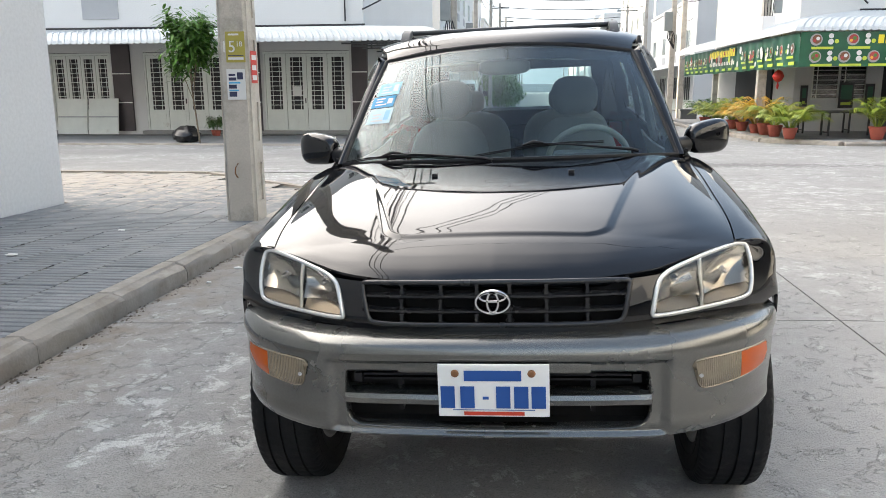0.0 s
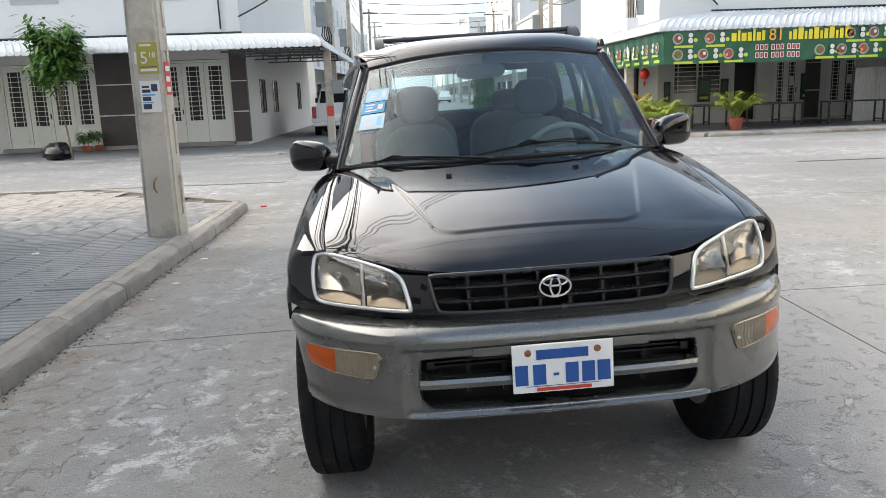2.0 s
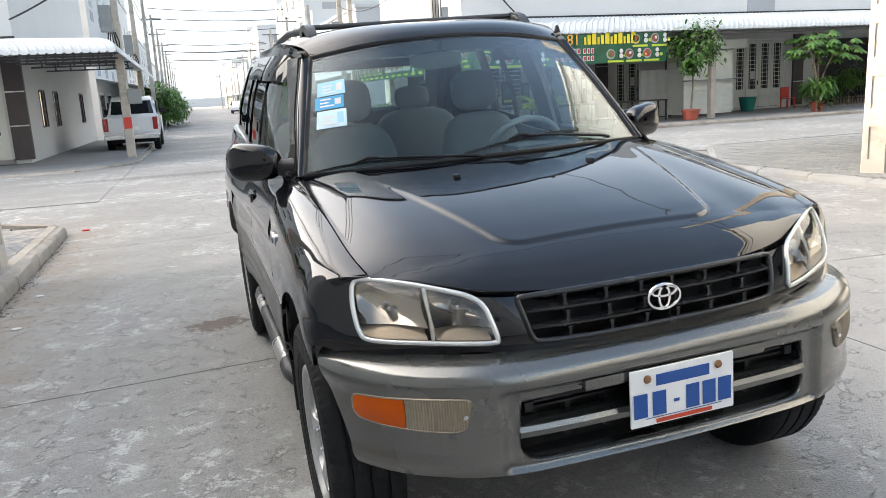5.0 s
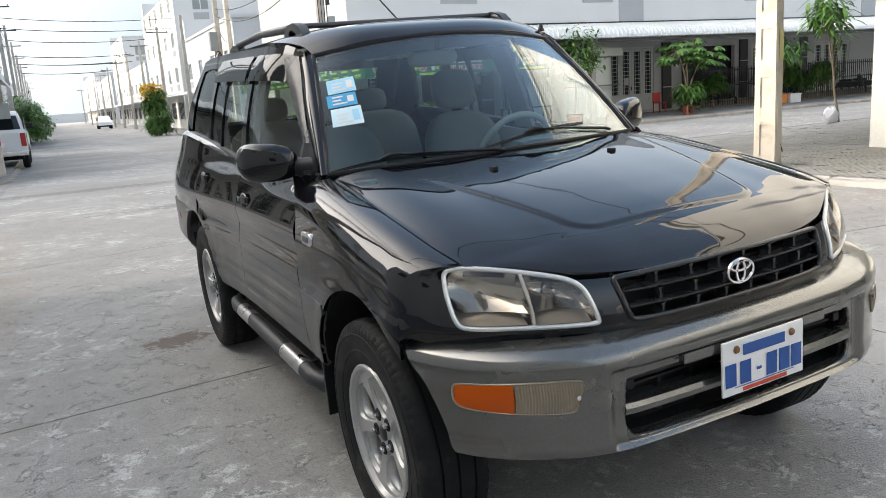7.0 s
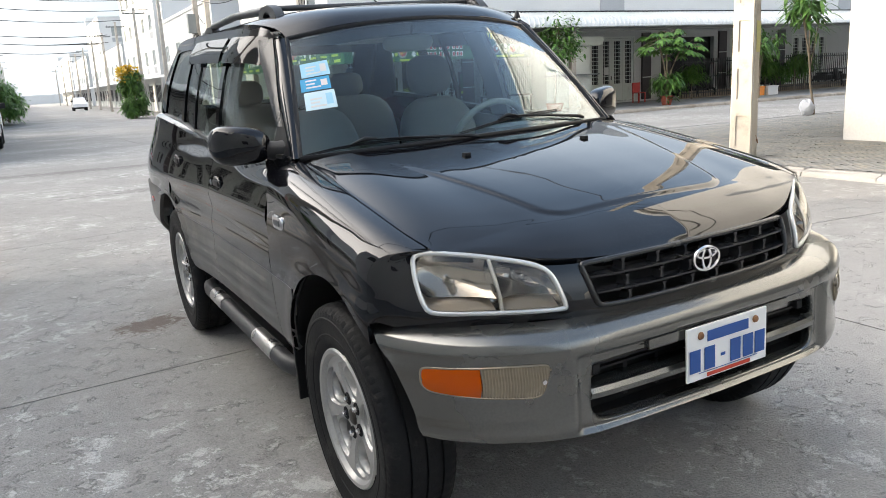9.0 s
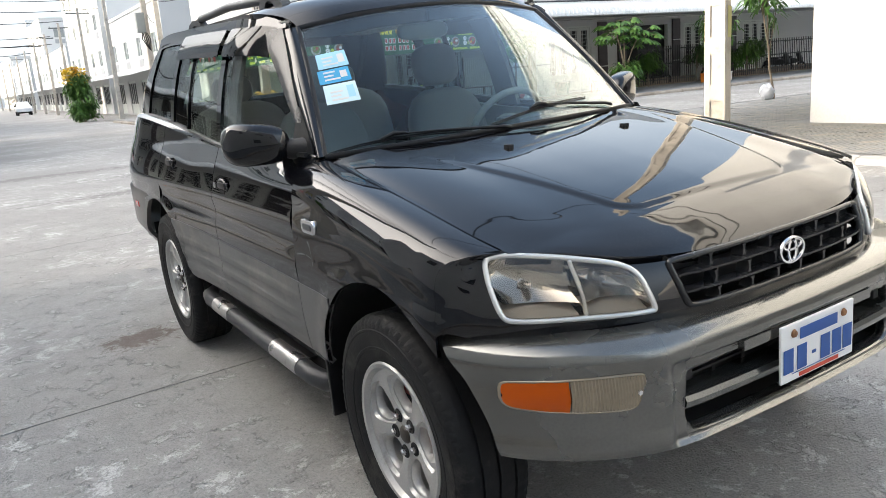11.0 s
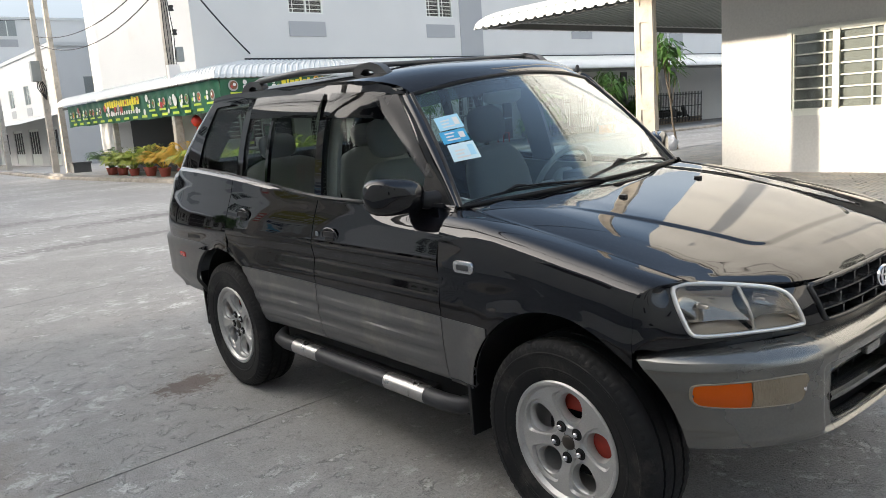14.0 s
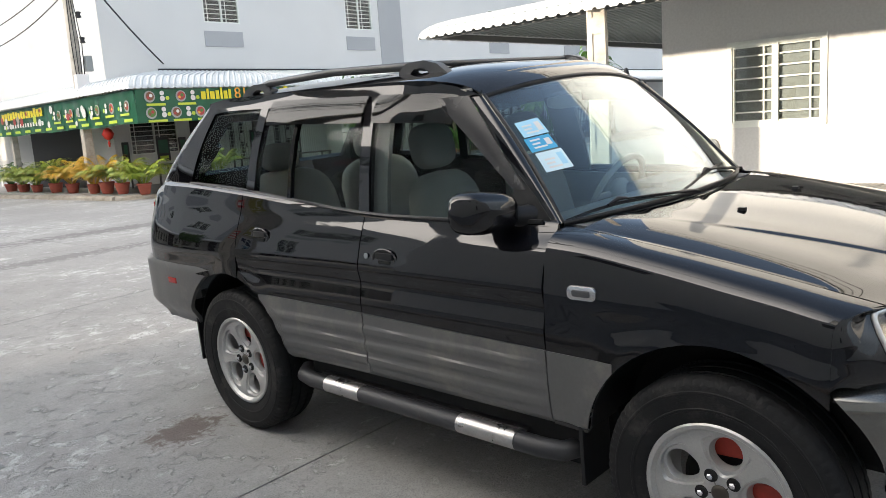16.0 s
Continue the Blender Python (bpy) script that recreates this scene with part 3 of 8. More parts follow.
right_far = pavement("pavement_4", [(7.35, 60), (7.1, 22), (8.6, 19.9), (50, 19.9), (50, 34), (14, 34), (14, 60)], 0.0, PAVE_TILE, "grey cement pavement under the restaurant awning")


def kerb_line(parent, pts, step=0.95, material=None):
    """Kerb stones along a line, road side on the right-hand side of the way."""
    for (xa, ya), (xb, yb) in zip(pts, pts[1:]):
        d = math.hypot(xb - xa, yb - ya)
        n = max(1, round(d / step))
        tx, ty = (xb - xa) / d, (yb - ya) / d
        nx, ny = ty, -tx
        for k in range(n):
            a, b = d * k / n + 0.004, d * (k + 1) / n - 0.004
            bm = bmesh.new()
            rows = []
            jit = random.uniform(-0.006, 0.006)
            for s in [a, a + 0.012] + lin(a + 0.1, b - 0.1, 7) + [b - 0.012, b]:
                row = []
                e = 0.008 if s in (a, b) else 0.0
                for o, up in ((0.0, -0.28), (0.0, 0.0 - e), (0.1, 0.003 - e), (0.112, -0.01 - e), (0.165, -0.022 - e), (0.183, -0.042 - e), (0.189, -0.07 - e), (0.194, -0.3)):
                    w = jit + (random.uniform(-0.006, 0.006) if o > 0.15 else 0)
                    x, y = xa + tx * s + nx * (o + w), ya + ty * s + ny * (o + w)
                    row.append((x, y, pave_z(xa + tx * s, ya + ty * s) + up + (random.uniform(-0.007, 0.003) if o > 0.05 else 0)))
                rows.append(row)
            vs = grid(bm, rows)
            bm.faces.new(vs[0])
            bm.faces.new(vs[-1][::-1])
            part("kerb_stone", bm, material or KERB, parent, smooth=30)


kerb_line(left_near, [(L_IN, -14), (L_IN, 7.7), (-5.5, 10.0), (-40, 10.0)])
kerb_line(right_near, [(40, 10.5), (8.7, 10.5), (R_IN, 7.6), (R_IN, -12)], material=PAVE_TILE)
kerb_line(left_far, [(-40, 19.3), (-4.0, 19.3), (-2.75, 21.6), (-2.75, 55)])
kerb_line(right_far, [(7.35, 55), (7.1, 22), (8.6, 19.9), (45, 19.9)])

# ribbed paving tiles, near the car on the left
tile_me = None
TILE = 0.4


def tile_mesh():
    bm = bmesh.new()
    prof = []
    for k in range(5):
        o = -TILE / 2 + 0.006 + k * 0.0776
        prof += [(o + 0.006, 0.0), (o + 0.0155, 0.006), (o + 0.062, 0.006), (o + 0.0715, 0.0)]
    prof = [(-TILE / 2 + 0.004, -0.02)] + prof + [(TILE / 2 - 0.004, -0.02)]
    grid(bm, [[(x, y, z) for y, z in prof] for x in (-TILE / 2 + 0.004, TILE / 2 - 0.004)])
    me = bpy.data.meshes.new("paving_tile")
    bmesh.ops.recalc_face_normals(bm, faces=bm.faces)
    bm.to_mesh(me)
    bm.free()
    me.materials.append(PAVER)
    return me


tile_me = tile_mesh()
rest = bmesh.new()
for i in range(30):
    for j in range(40):
        x, y = L_IN - 0.2 - TILE * i, -5.8 + TILE * j + (0.2 if i % 2 else 0)
        limit = 7.7 + 0.86 * (L_IN - x) if x > -5.5 else 10.0
        if y > limit - 0.25 or (x < -5.7 and y < 6.3):
            continue
        tz = pave_z(x, y) - 0.006 + random.uniform(-0.003, 0.003)
        if -6.1 < x and -1.0 < y < 9.5:
            ob = new("paving_tile", tile_me)
            ob.parent = left_near
            ob.matrix_basis = pose(x, y, tz, random.uniform(-0.5, 0.5), random.uniform(-0.5, 0.5), 0)
        else:
            rest.from_mesh(tile_me)
            rest.verts.ensure_lookup_table()
            for v in rest.verts[-len(tile_me.vertices):]:
                v.co += Vector((x, y, tz))
tagged(part("paving", rest, PAVER, left_near), kind="stuff")
rest = bmesh.new()
for i in range(34):
    for j in range(36):
        x, y = R_IN + 0.22 + TILE * i, -3.4 + TILE * j + (0.2 if i % 2 else 0)
        if y > 10.2 or (x < 8.7 and y > 7.2 + 1.38 * (x - R_IN)) or (x > 9.8 and y < 6.3):
            continue
        k = len(rest.verts)
        rest.from_mesh(tile_me)
        rest.verts.ensure_lookup_table()
        tz = pave_z(x, y) - 0.004 + random.uniform(-0.002, 0.002)
        for v in rest.verts[k:]:
            v.co += Vector((x, y, tz))
tagged(part("paving", rest, PAVER_PALE, right_near), kind="stuff")


# ---------------------------------------------------------------- walls
def holed(u0, u1, z0, z1, holes, at, thick):
    """One wall mesh over a rectangle with its openings cut through; at(u, z) gives the place on the face."""
    us2 = sorted({u0, u1, *[h[0] for h in holes], *[h[1] for h in holes]})
    zs2 = sorted({z0, z1, *[h[2] for h in holes], *[h[3] for h in holes]})
    us2, zs2 = [u for u in us2 if u0 <= u <= u1], [z for z in zs2 if z0 <= z <= z1]

    def keep(i, j):
        u, z = (us2[i] + us2[i + 1]) / 2, (zs2[j] + zs2[j + 1]) / 2
        return not any(h[0] < u < h[1] and h[2] < z < h[3] for h in holes)
    return shell([[at(u, z) for z in zs2] for u in us2], thick, keep)


def wall_y(name, y, x0, x1, z0, z1, holes, material, label, thick=0.2, parent=None):
    """A wall facing the road along x, its face at y and its body behind."""
    bm = holed(x0, x1, z0, z1, holes, lambda u, z: (u, y, z), -thick)
    return tagged(part(name, bm, material, parent), label, "wall", kind="structure") if parent is None else part(name, bm, material, parent, label)


def wall_x(name, x, y0, y1, z0, z1, holes, material, label, thick=0.2, parent=None):
    bm = holed(y0, y1, z0, z1, holes, lambda u, z: (x, u, z), thick)
    return tagged(part(name, bm, material, parent), label, "wall", kind="structure") if parent is None else part(name, bm, material, parent, label)


def corrugated(name, a0, a1, b0, b1, parent, material=AWNING, pitch=0.19, thick=0.012, label="", droop=0.0):
    """A ribbed roof sheet between a top edge a0-a1 and a lower edge b0-b1; droop rolls the lower edge down."""
    a0, a1, b0, b1 = map(Vector, (a0, a1, b0, b1))
    n = max(2, int((a1 - a0).length / pitch))
    rows = []
    for i in range(n):
        for f, up in ((0.0, 0.0), (0.55, 0.0), (0.68, 0.03), (0.87, 0.03)):
            t = (i + f) / n
            p, q = a0.lerp(a1, t), b0.lerp(b1, t)
            row = []
            for v in (0, 0.45, 0.86, 0.92, 0.955, 0.98, 0.993, 1.0):
                s = p.lerp(q, v) + Vector((0, 0, up))
                if droop:
                    s.z -= droop * (1 - math.sqrt(max(0.0, 1 - max(0.0, (v - 0.86) / 0.14) ** 2)))
                row.append(s)
            rows.append(row)
    return part(name, shell(rows, thick), material, parent, label)


def window_set(parent, axis, at, u0, u1, z0, z1, depth=0.1, bars=True, panes=2, back=INSIDE_SHADE, back_at=0.16):
    """A framed window with panes and a steel bar grid in an opening; axis is the wall's normal."""
    def b(ua, ub, da, db, za, zb):
        return (at + da, at + db, ua, ub, za, zb) if axis == "x" else (ua, ub, at + da, at + db, za, zb)
    lo, hi = (-0.02, 0.06)
    w = part("window", boxes(*[b(*d) for d in ((u0, u0 + 0.05, lo, hi, z0, z1), (u1 - 0.05, u1, lo, hi, z0, z1), (u0 + 0.05, u1 - 0.05, lo, hi, z0, z0 + 0.05), (u0 + 0.05, u1 - 0.05, lo, hi, z1 - 0.05, z1))]), DOOR_WHITE, parent, "white window frame with steel bars")
    n = panes
    for k in range(1, n):
        u = u0 + (u1 - u0) * k / n
        part("mullion", boxes(b(u - 0.03, u + 0.03, lo, hi, z0 + 0.05, z1 - 0.05)), DOOR_WHITE, w)
    for k in range(n):
        ua, ub = u0 + (u1 - u0) * k / n + 0.04, u0 + (u1 - u0) * (k + 1) / n - 0.04
        pane = part("pane", boxes(b(ua, ub, 0.03, 0.036, z0 + 0.05, z1 - 0.05)), WINDOW_GLASS, w)
        if bars:
            m = int((z1 - z0) / 0.17)
            for i in range(1, m):
                z = z0 + (z1 - z0) * i / m
                part("bar", boxes(b(ua, ub, -0.015, 0.0, z - 0.012, z + 0.012)), DOOR_WHITE, w)
            part("bar", boxes(b(ua + 0.14, ua + 0.165, -0.012, 0.004, z0 + 0.05, z1 - 0.05)), DOOR_WHITE, w)
    # sheet behind the panes, near-black by default to paint an unlit room
    part("room_backing", boxes(b(u0, u1, back_at, back_at + 0.02, z0, z1)), back, w)
    return w


def folding_door(parent, y, x0, x1, z0, z1, leaves=4, handle=True, paper=False):
    """A white steel folding door with a barred light in each leaf, set into an opening that faces -y."""
    d = part("folding_door", boxes((x0, x0 + 0.06, y - 0.02, y + 0.1, z0, z1), (x1 - 0.06, x1, y - 0.02, y + 0.1, z0, z1), (x0 + 0.06, x1 - 0.06, y - 0.02, y + 0.1, z1 - 0.08, z1)), DOOR_WHITE, parent, "white steel folding door with barred lights")
    wl = (x1 - x0 - 0.12) / leaves
    for k in range(leaves):
        a, b = x0 + 0.06 + wl * k + 0.008, x0 + 0.06 + wl * (k + 1) - 0.008
        zl, zh = z0 + (z1 - z0) * 0.27, z1 - 0.2
        ia, ib = a + wl * 0.2, b - wl * 0.2
        bm = holed(a, b, z0 + 0.02, z1 - 0.09, [(ia, ib, zl, zh)], lambda u, z: (u, y + 0.02, z), -0.04)
        box(bm, a + wl * 0.15, b - wl * 0.15, y + 0.012, y + 0.02, z0 + 0.15, zl - 0.12)
        leaf = part("door_leaf", bm, DOOR_WHITE, d)
        # near-black sheet paints the unlit room behind the bars
        part("light", boxes((ia, ib, y + 0.045, y + 0.05, zl, zh)), INSIDE_SHADE, leaf, "near-black sheet as shade behind the door bars")
        m = 11
        for i in range(m + 1):
            z = zl + (zh - zl) * i / m
            part("bar", boxes((ia, ib, y + 0.022, y + 0.036, z - 0.011, z + 0.011)), DOOR_WHITE, leaf)
        for u in (ia + (ib - ia) * 0.2, ia + (ib - ia) * 0.8):
            part("bar", boxes((u - 0.009, u + 0.009, y + 0.02, y + 0.034, zl, zh)), DOOR_WHITE, leaf)
        if handle and k == 1:
            part("door_handle", boxes((b - 0.07, b - 0.04, y - 0.03, y + 0.01, z0 + 1.0, z0 + 1.18), bevel=0.006), BLACK_STEEL, leaf)
        if paper and k == 1:
            part("notice", boxes((ia + 0.06, ib - 0.05, y + 0.014, y + 0.018, z0 + 1.25, z0 + 1.6)), AD_WHITE, leaf, "white paper notice")
    return d


def pillar_y(parent, x0, x1, y, z0, z1):
    p = part("pillar", boxes((x0, x1, y - 0.1, y + 0.1, z0, z1)), PILLAR_DARK, parent, "dark brown tiled pillar with pale joints")
    for k in range(1, 3):
        z = z0 + (z1 - z0) * k / 3
        part("joint", boxes((x0 - 0.002, x1 + 0.002, y - 0.104, y - 0.1, z - 0.02, z + 0.02)), DOOR_WHITE, p)


# house across the side street, left
GL = -0.14
h1 = thing("house", "white three-storey row house with steel folding doors and awning", "house", kind="structure")
door_x = [(-22.9, -20.1), (-17.95, -15.55), (-14.25, -11.05), (-9.7, -6.5)]
wall_y("wall", 25.0, -26, -5.95, GL - 0.3, 11.5, [(a, b, GL - 0.02, 2.72) for a, b in door_x] + [(x, x + 1.5, z, z + 1.4) for x in (-21, -13.5, -9.2) for z in (5.7, 8.9)], WALL_WHITE, "", 0.22, h1)
for a, b in door_x:
    folding_door(h1, 25.03, a, b, GL, 2.7, 4, paper=(a == -9.7))
    part("step", boxes((a - 0.1, b + 0.1, 24.7, 25.0, GL - 0.1, GL + 0.02)), PAVE_TILE, h1)
for x in (-21, -13.5, -9.2):
    for z in (5.7, 8.9):
        window_set(h1, "y", 25.03, x, x + 1.5, z, z + 1.4)
        part("sill_panel", boxes((x - 0.05, x + 1.55, 24.975, 25.0, z - 1.0, z - 0.35)), BAND_GREY, h1)
for a, b in ((-15.45, -14.75), (-11.0, -9.8), (-6.4, -5.85)):
    pillar_y(h1, a, b, 25.0, GL, 3.0)
part("pillar", boxes((-20.0, -19.3, 24.9, 25.1, GL, 3.0)), PILLAR_DARK, h1)
for x0, x1 in ((-16.45, -15.05),):
    part("wall_band", boxes((x0, x1, 24.97, 25.0, 3.9, 11.5)), BAND_GREY, h1, "grey painted wall band")
wall_x("wall", -5.95, 25.22, 44, GL - 0.6, 11.5, [(27.9, 29.1, 0.75, 2.05), (30.9, 32.1, 0.7, 2.05), (38.6, 39.9, 0.65, 2.05)], WALL_WHITE, "", -0.2, h1)
for a, b, z in ((27.9, 29.1, 0.75), (30.9, 32.1, 0.7), (38.6, 39.9, 0.65)):
    bmw = boxes((-5.97, -5.93, a, a + 0.06, z, 2.05), (-5.97, -5.93, b - 0.06, b, z, 2.05), (-5.97, -5.93, a + 0.06, b - 0.06, z, z + 0.05), (-5.97, -5.93, a + 0.06, b - 0.06, 2.0, 2.05), (-5.97, -5.93, (a + b) / 2 - 0.03, (a + b) / 2 + 0.03, z + 0.05, 2.0))
    wd = part("window", bmw, PILLAR_DARK, h1, "narrow brown-framed side window")
    part("pane", boxes((-6.02, -6.0, a, b, z, 2.05)), WINDOW_GLASS, wd)
    part("room_backing", boxes((-6.3, -6.28, a, b, z, 2.05)), INSIDE_SHADE, wd)
part("roof", boxes((-26, -5.9, 24.95, 44, 11.5, 11.7)), WALL_PALE, h1)
# near-black sheet closes the openings, indoor shade in its colour
part("room_backing", boxes((-26, -6.4, 25.45, 25.47, GL - 0.2, 11.4)), INSIDE_SHADE, h1)
part("back_wall", boxes((-26, -6.2, 43.8, 44, GL - 0.6, 11.5)), WALL_WHITE, h1)
# beyond view: the row carried on, its height chosen to steer low sun
h1b = thing("house", "unseen row house added on, height set for low sun", "house", kind="structure")
wall_y("wall", 25.0, -90, -26, GL - 0.3, 10.6, [(x, x + 1.5, z, z + 1.4) for x in range(-88, -27, 6) for z in (5.7, 8.9)] + [(x - 0.6, x + 2.4, GL, 2.7) for x in range(-88, -27, 6)], WALL_WHITE, "", 0.22, h1b)
part("roof", boxes((-90, -26, 24.95, 44, 10.6, 10.8)), WALL_PALE, h1b)
part("room_backing", boxes((-90, -26, 25.3, 25.32, GL, 10.5)), INSIDE_SHADE, h1b)
aw1 = thing("awning", "white ribbed steel awning on dark trusses", "awning")
corrugated("awning_sheet", (-40, 24.95, 3.52), (-5.9, 24.95, 3.52), (-40, 20.4, 3.08), (-2.7, 20.4, 3.1), aw1, droop=0.34)
corrugated("awning_sheet", (-5.9, 25.0, 3.52), (-5.9, 44, 3.52), (-2.7, 20.42, 3.1), (-2.7, 44, 3.1), aw1, droop=0.34)
part("ridge_cap", tubed([(-40, 24.96, 3.57), (-5.9, 24.96, 3.57)], 0.05, 6), WIRE, aw1)
for y in (21.5, 23, 24.5, 27, 30):
    part("truss", boxes((-5.9, -2.9, y - 0.03, y + 0.03, 2.72, 2.77), (-5.9, -2.9, y - 0.03, y + 0.03, 2.96, 3.01), *[(x, x + 0.05, y - 0.02, y + 0.02, 2.77, 2.96) for x in lin(-5.6, -3.1, 6)]), AWNING_DARK, aw1)

# near house on the left pavement: unseen height set to shade the car
h2 = thing("house", "white rendered corner house", "house", kind="structure")
wall_x("wall", -5.64, -110, 6.1, -0.05, 6.7, [(-8, -6.4, 1.2, 2.5), (-3, -1.4, 4.5, 5.9), (2.5, 4.1, 4.5, 5.9), (-9, -7.4, 4.5, 5.9), (-15, -13.4, 4.5, 5.9)], WALL_WHITE, "", -0.2, h2)
for a, b, z0, z1 in ((-8, -6.4, 1.2, 2.5), (-3, -1.4, 4.5, 5.9), (2.5, 4.1, 4.5, 5.9), (-9, -7.4, 4.5, 5.9), (-15, -13.4, 4.5, 5.9)):
    part("window_pane", boxes((-5.74, -5.72, a, b, z0, z1)), INSIDE_SHADE, h2)
part("wall", boxes((-40, -5.84, 5.9, 6.1, -0.2, 6.7)), WALL_WHITE, h2)
part("roof", boxes((-40, -5.59, -110, 6.15, 6.7, 6.9)), WALL_PALE, h2)
# out of view, added only to keep low sun off the wall opposite
h2b = thing("house", "unseen white block added to shade the wall opposite", "house", kind="structure")
part("wall", boxes((-16, -5.69, -108, -4, 6.9, 11.2)), WALL_WHITE, h2b)
part("roof", boxes((-16.2, -5.59, -108, -3.9, 11.2, 11.4)), WALL_PALE, h2b)
# on both sides walls run on unseen behind the camera, closing out low skylight
h3 = thing("house", "white row house with barred side window and ribbed awning", "house", kind="structure")
wall_x("wall", 10.0, -110, 5.8, -0.2, 11.6, [(3.13, 4.57, 1.02, 2.29), (-3.4, -1.8, 1.02, 2.29), (-4.5, -2.9, 5.0, 6.4)], WALL_WHITE, "", 0.2, h3)
h3_window = window_set(h3, "x", 10.02, 3.13, 4.57, 1.02, 2.29, back=BAND_GREY, back_at=0.05)
part("window_surround", boxes((9.972, 9.998, 3.07, 3.15, 0.96, 2.35), (9.972, 9.998, 4.55, 4.63, 0.96, 2.35), (9.972, 9.998, 3.15, 4.55, 0.96, 1.04), (9.972, 9.998, 3.15, 4.55, 2.27, 2.35), (9.972, 10.0, 3.8, 3.9, 1.04, 2.27)), DOOR_WHITE, h3_window)
window_set(h3, "x", 10.02, -3.4, -1.8, 1.02, 2.29)
for a, b, z0, z1 in ((-4.5, -2.9, 5.0, 6.4),):
    window_set(h3, "x", 10.02, a, b, z0, z1)
    part("sill_panel", boxes((9.97, 10.0, a - 0.1, b + 0.1, z0 - 0.8, z0 - 0.2)), BAND_GREY, h3)
part("wall", boxes((10.2, 45, 5.6, 5.8, -0.2, 11.6)), WALL_WHITE, h3)
part("roof", boxes((9.8, 45, -110, 5.9, 11.6, 11.8)), WALL_PALE, h3)
aw2 = thing("awning", "white ribbed steel awning over the pavement", "awning")
corrugated("awning_sheet", (10.0, -30, 3.55), (10.0, 6.0, 3.55), (6.85, -30, 2.98), (6.85, 8.7, 2.98), aw2, droop=0.18)
corrugated("awning_sheet", (10.0, 6.04, 3.55), (45, 6.04, 3.55), (6.86, 8.7, 2.98), (45, 8.7, 2.98), aw2, droop=0.18)
# second, darker ribbed sheet 5 cm below the white awning
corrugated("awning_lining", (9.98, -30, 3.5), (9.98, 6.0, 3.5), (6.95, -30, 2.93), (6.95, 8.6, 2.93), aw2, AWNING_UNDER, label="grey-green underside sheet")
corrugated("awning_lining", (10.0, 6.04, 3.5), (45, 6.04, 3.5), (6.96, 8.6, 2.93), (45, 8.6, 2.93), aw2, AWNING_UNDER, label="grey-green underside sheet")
part("beam", boxes((7.0, 7.1, -30, 8.5, 2.79, 2.88), (7.1, 45, 8.4, 8.5, 2.79, 2.88)), AWNING_DARK, aw2)
for y in (7.9, 7.0, 4.5, 3, 1.5, 0, -1.5, -3, -6, -9):
    part("truss", tubed([(7.1, y, 2.88), (9.98, y, 3.42)], 0.03, 4), AWNING_DARK, aw2)

# restaurant block on the far right corner
GR = -0.15
h4 = thing("house", "white three-storey corner block with a restaurant", "house", kind="structure")
holes4 = [(12.4, 13.3, GR, 2.1), (13.95, 15.0, GR, 2.2), (16.1, 17.35, GR, 2.2), (19.6, 21.4, GR, 2.3), (22.1, 24.9, GR, 2.85), (27.2, 30.2, GR, 2.75), (31.4, 34.4, GR, 2.75), (36.2, 39.2, GR, 2.75), (10.0, 11.9, 0.9, 2.1)]
up_win = [(x, x + 1.62, z, z + 1.4) for x in (13.55, 20.72, 30.9, 38.1) for z in (5.8, 8.9)]
wall_y("wall", 27.0, 9.4, 52, GR - 0.3, 11.5, holes4 + up_win, WALL_WHITE, "", 0.22, h4)
for x0, x1, z0, z1 in up_win:
    window_set(h4, "y", 27.03, x0, x1, z0, z1)
    part("sill_panel", boxes((x0 - 0.05, x1 + 0.05, 26.97, 27.0, z0 - 0.92, z0 - 0.32)), BAND_GREY, h4)
for x0 in (22.75, 40.0):
    part("wall_band", boxes((x0, x0 + 1.45, 26.965, 27.0, 3.9, 11.5)), BAND_GREY, h4, "grey painted wall band")
part("wall", boxes((9.4, 9.62, 27.22, 40, GR - 0.5, 11.5)), WALL_WHITE, h4)
part("roof", boxes((9.3, 52, 26.95, 40, 11.5, 11.7)), WALL_PALE, h4)
for a, b, c, d in ((13.95, 15.0, GR, 2.2), (16.1, 17.35, GR, 2.2), (22.1, 24.9, GR, 2.85), (31.4, 34.4, GR, 2.75), (36.2, 39.2, GR, 2.75)):
    folding_door(h4, 27.03, a, b, c, d, max(2, round((b - a) / 0.72)), paper=True)
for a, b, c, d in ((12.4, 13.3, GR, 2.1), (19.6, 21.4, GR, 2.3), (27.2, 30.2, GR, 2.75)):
    # the doorway's darkness is painted: a near-black sheet set inside it
    part("doorway_shade", boxes((a, b, 27.3, 27.32, c, d)), INSIDE_SHADE, h4, "near-black sheet as shade in the open doorway")
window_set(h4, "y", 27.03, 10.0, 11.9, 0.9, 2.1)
part("room_backing", boxes((9.7, 51.9, 27.5, 27.52, GR - 0.2, 11.4)), INSIDE_SHADE, h4)
for a in (15.2, 18.6, 25.3, 26.6, 30.5, 35.0):
    pillar_y(h4, a, a + 0.55, 27.0, GR, 3.0)
rf = boxes((7.7, 16.6, 21.05, 26.95, -0.02, 0.004))
for v in rf.verts:
    v.co.z += pave_z(v.co.x, v.co.y)
tagged(part("restaurant_floor", rf, surface("dark_floor_tile", (0.075, 0.078, 0.082), rough=0.35, vary=0.25, scale=1.2, fine=40, bump=0.05, dirt=(0.16, 0.155, 0.145), dirt_at=(0.5, 0.7))), "dark worn tiles under the restaurant awning", "floor", kind="structure")
aw3 = thing("awning", "white ribbed steel awning with rounded eave", "awning")
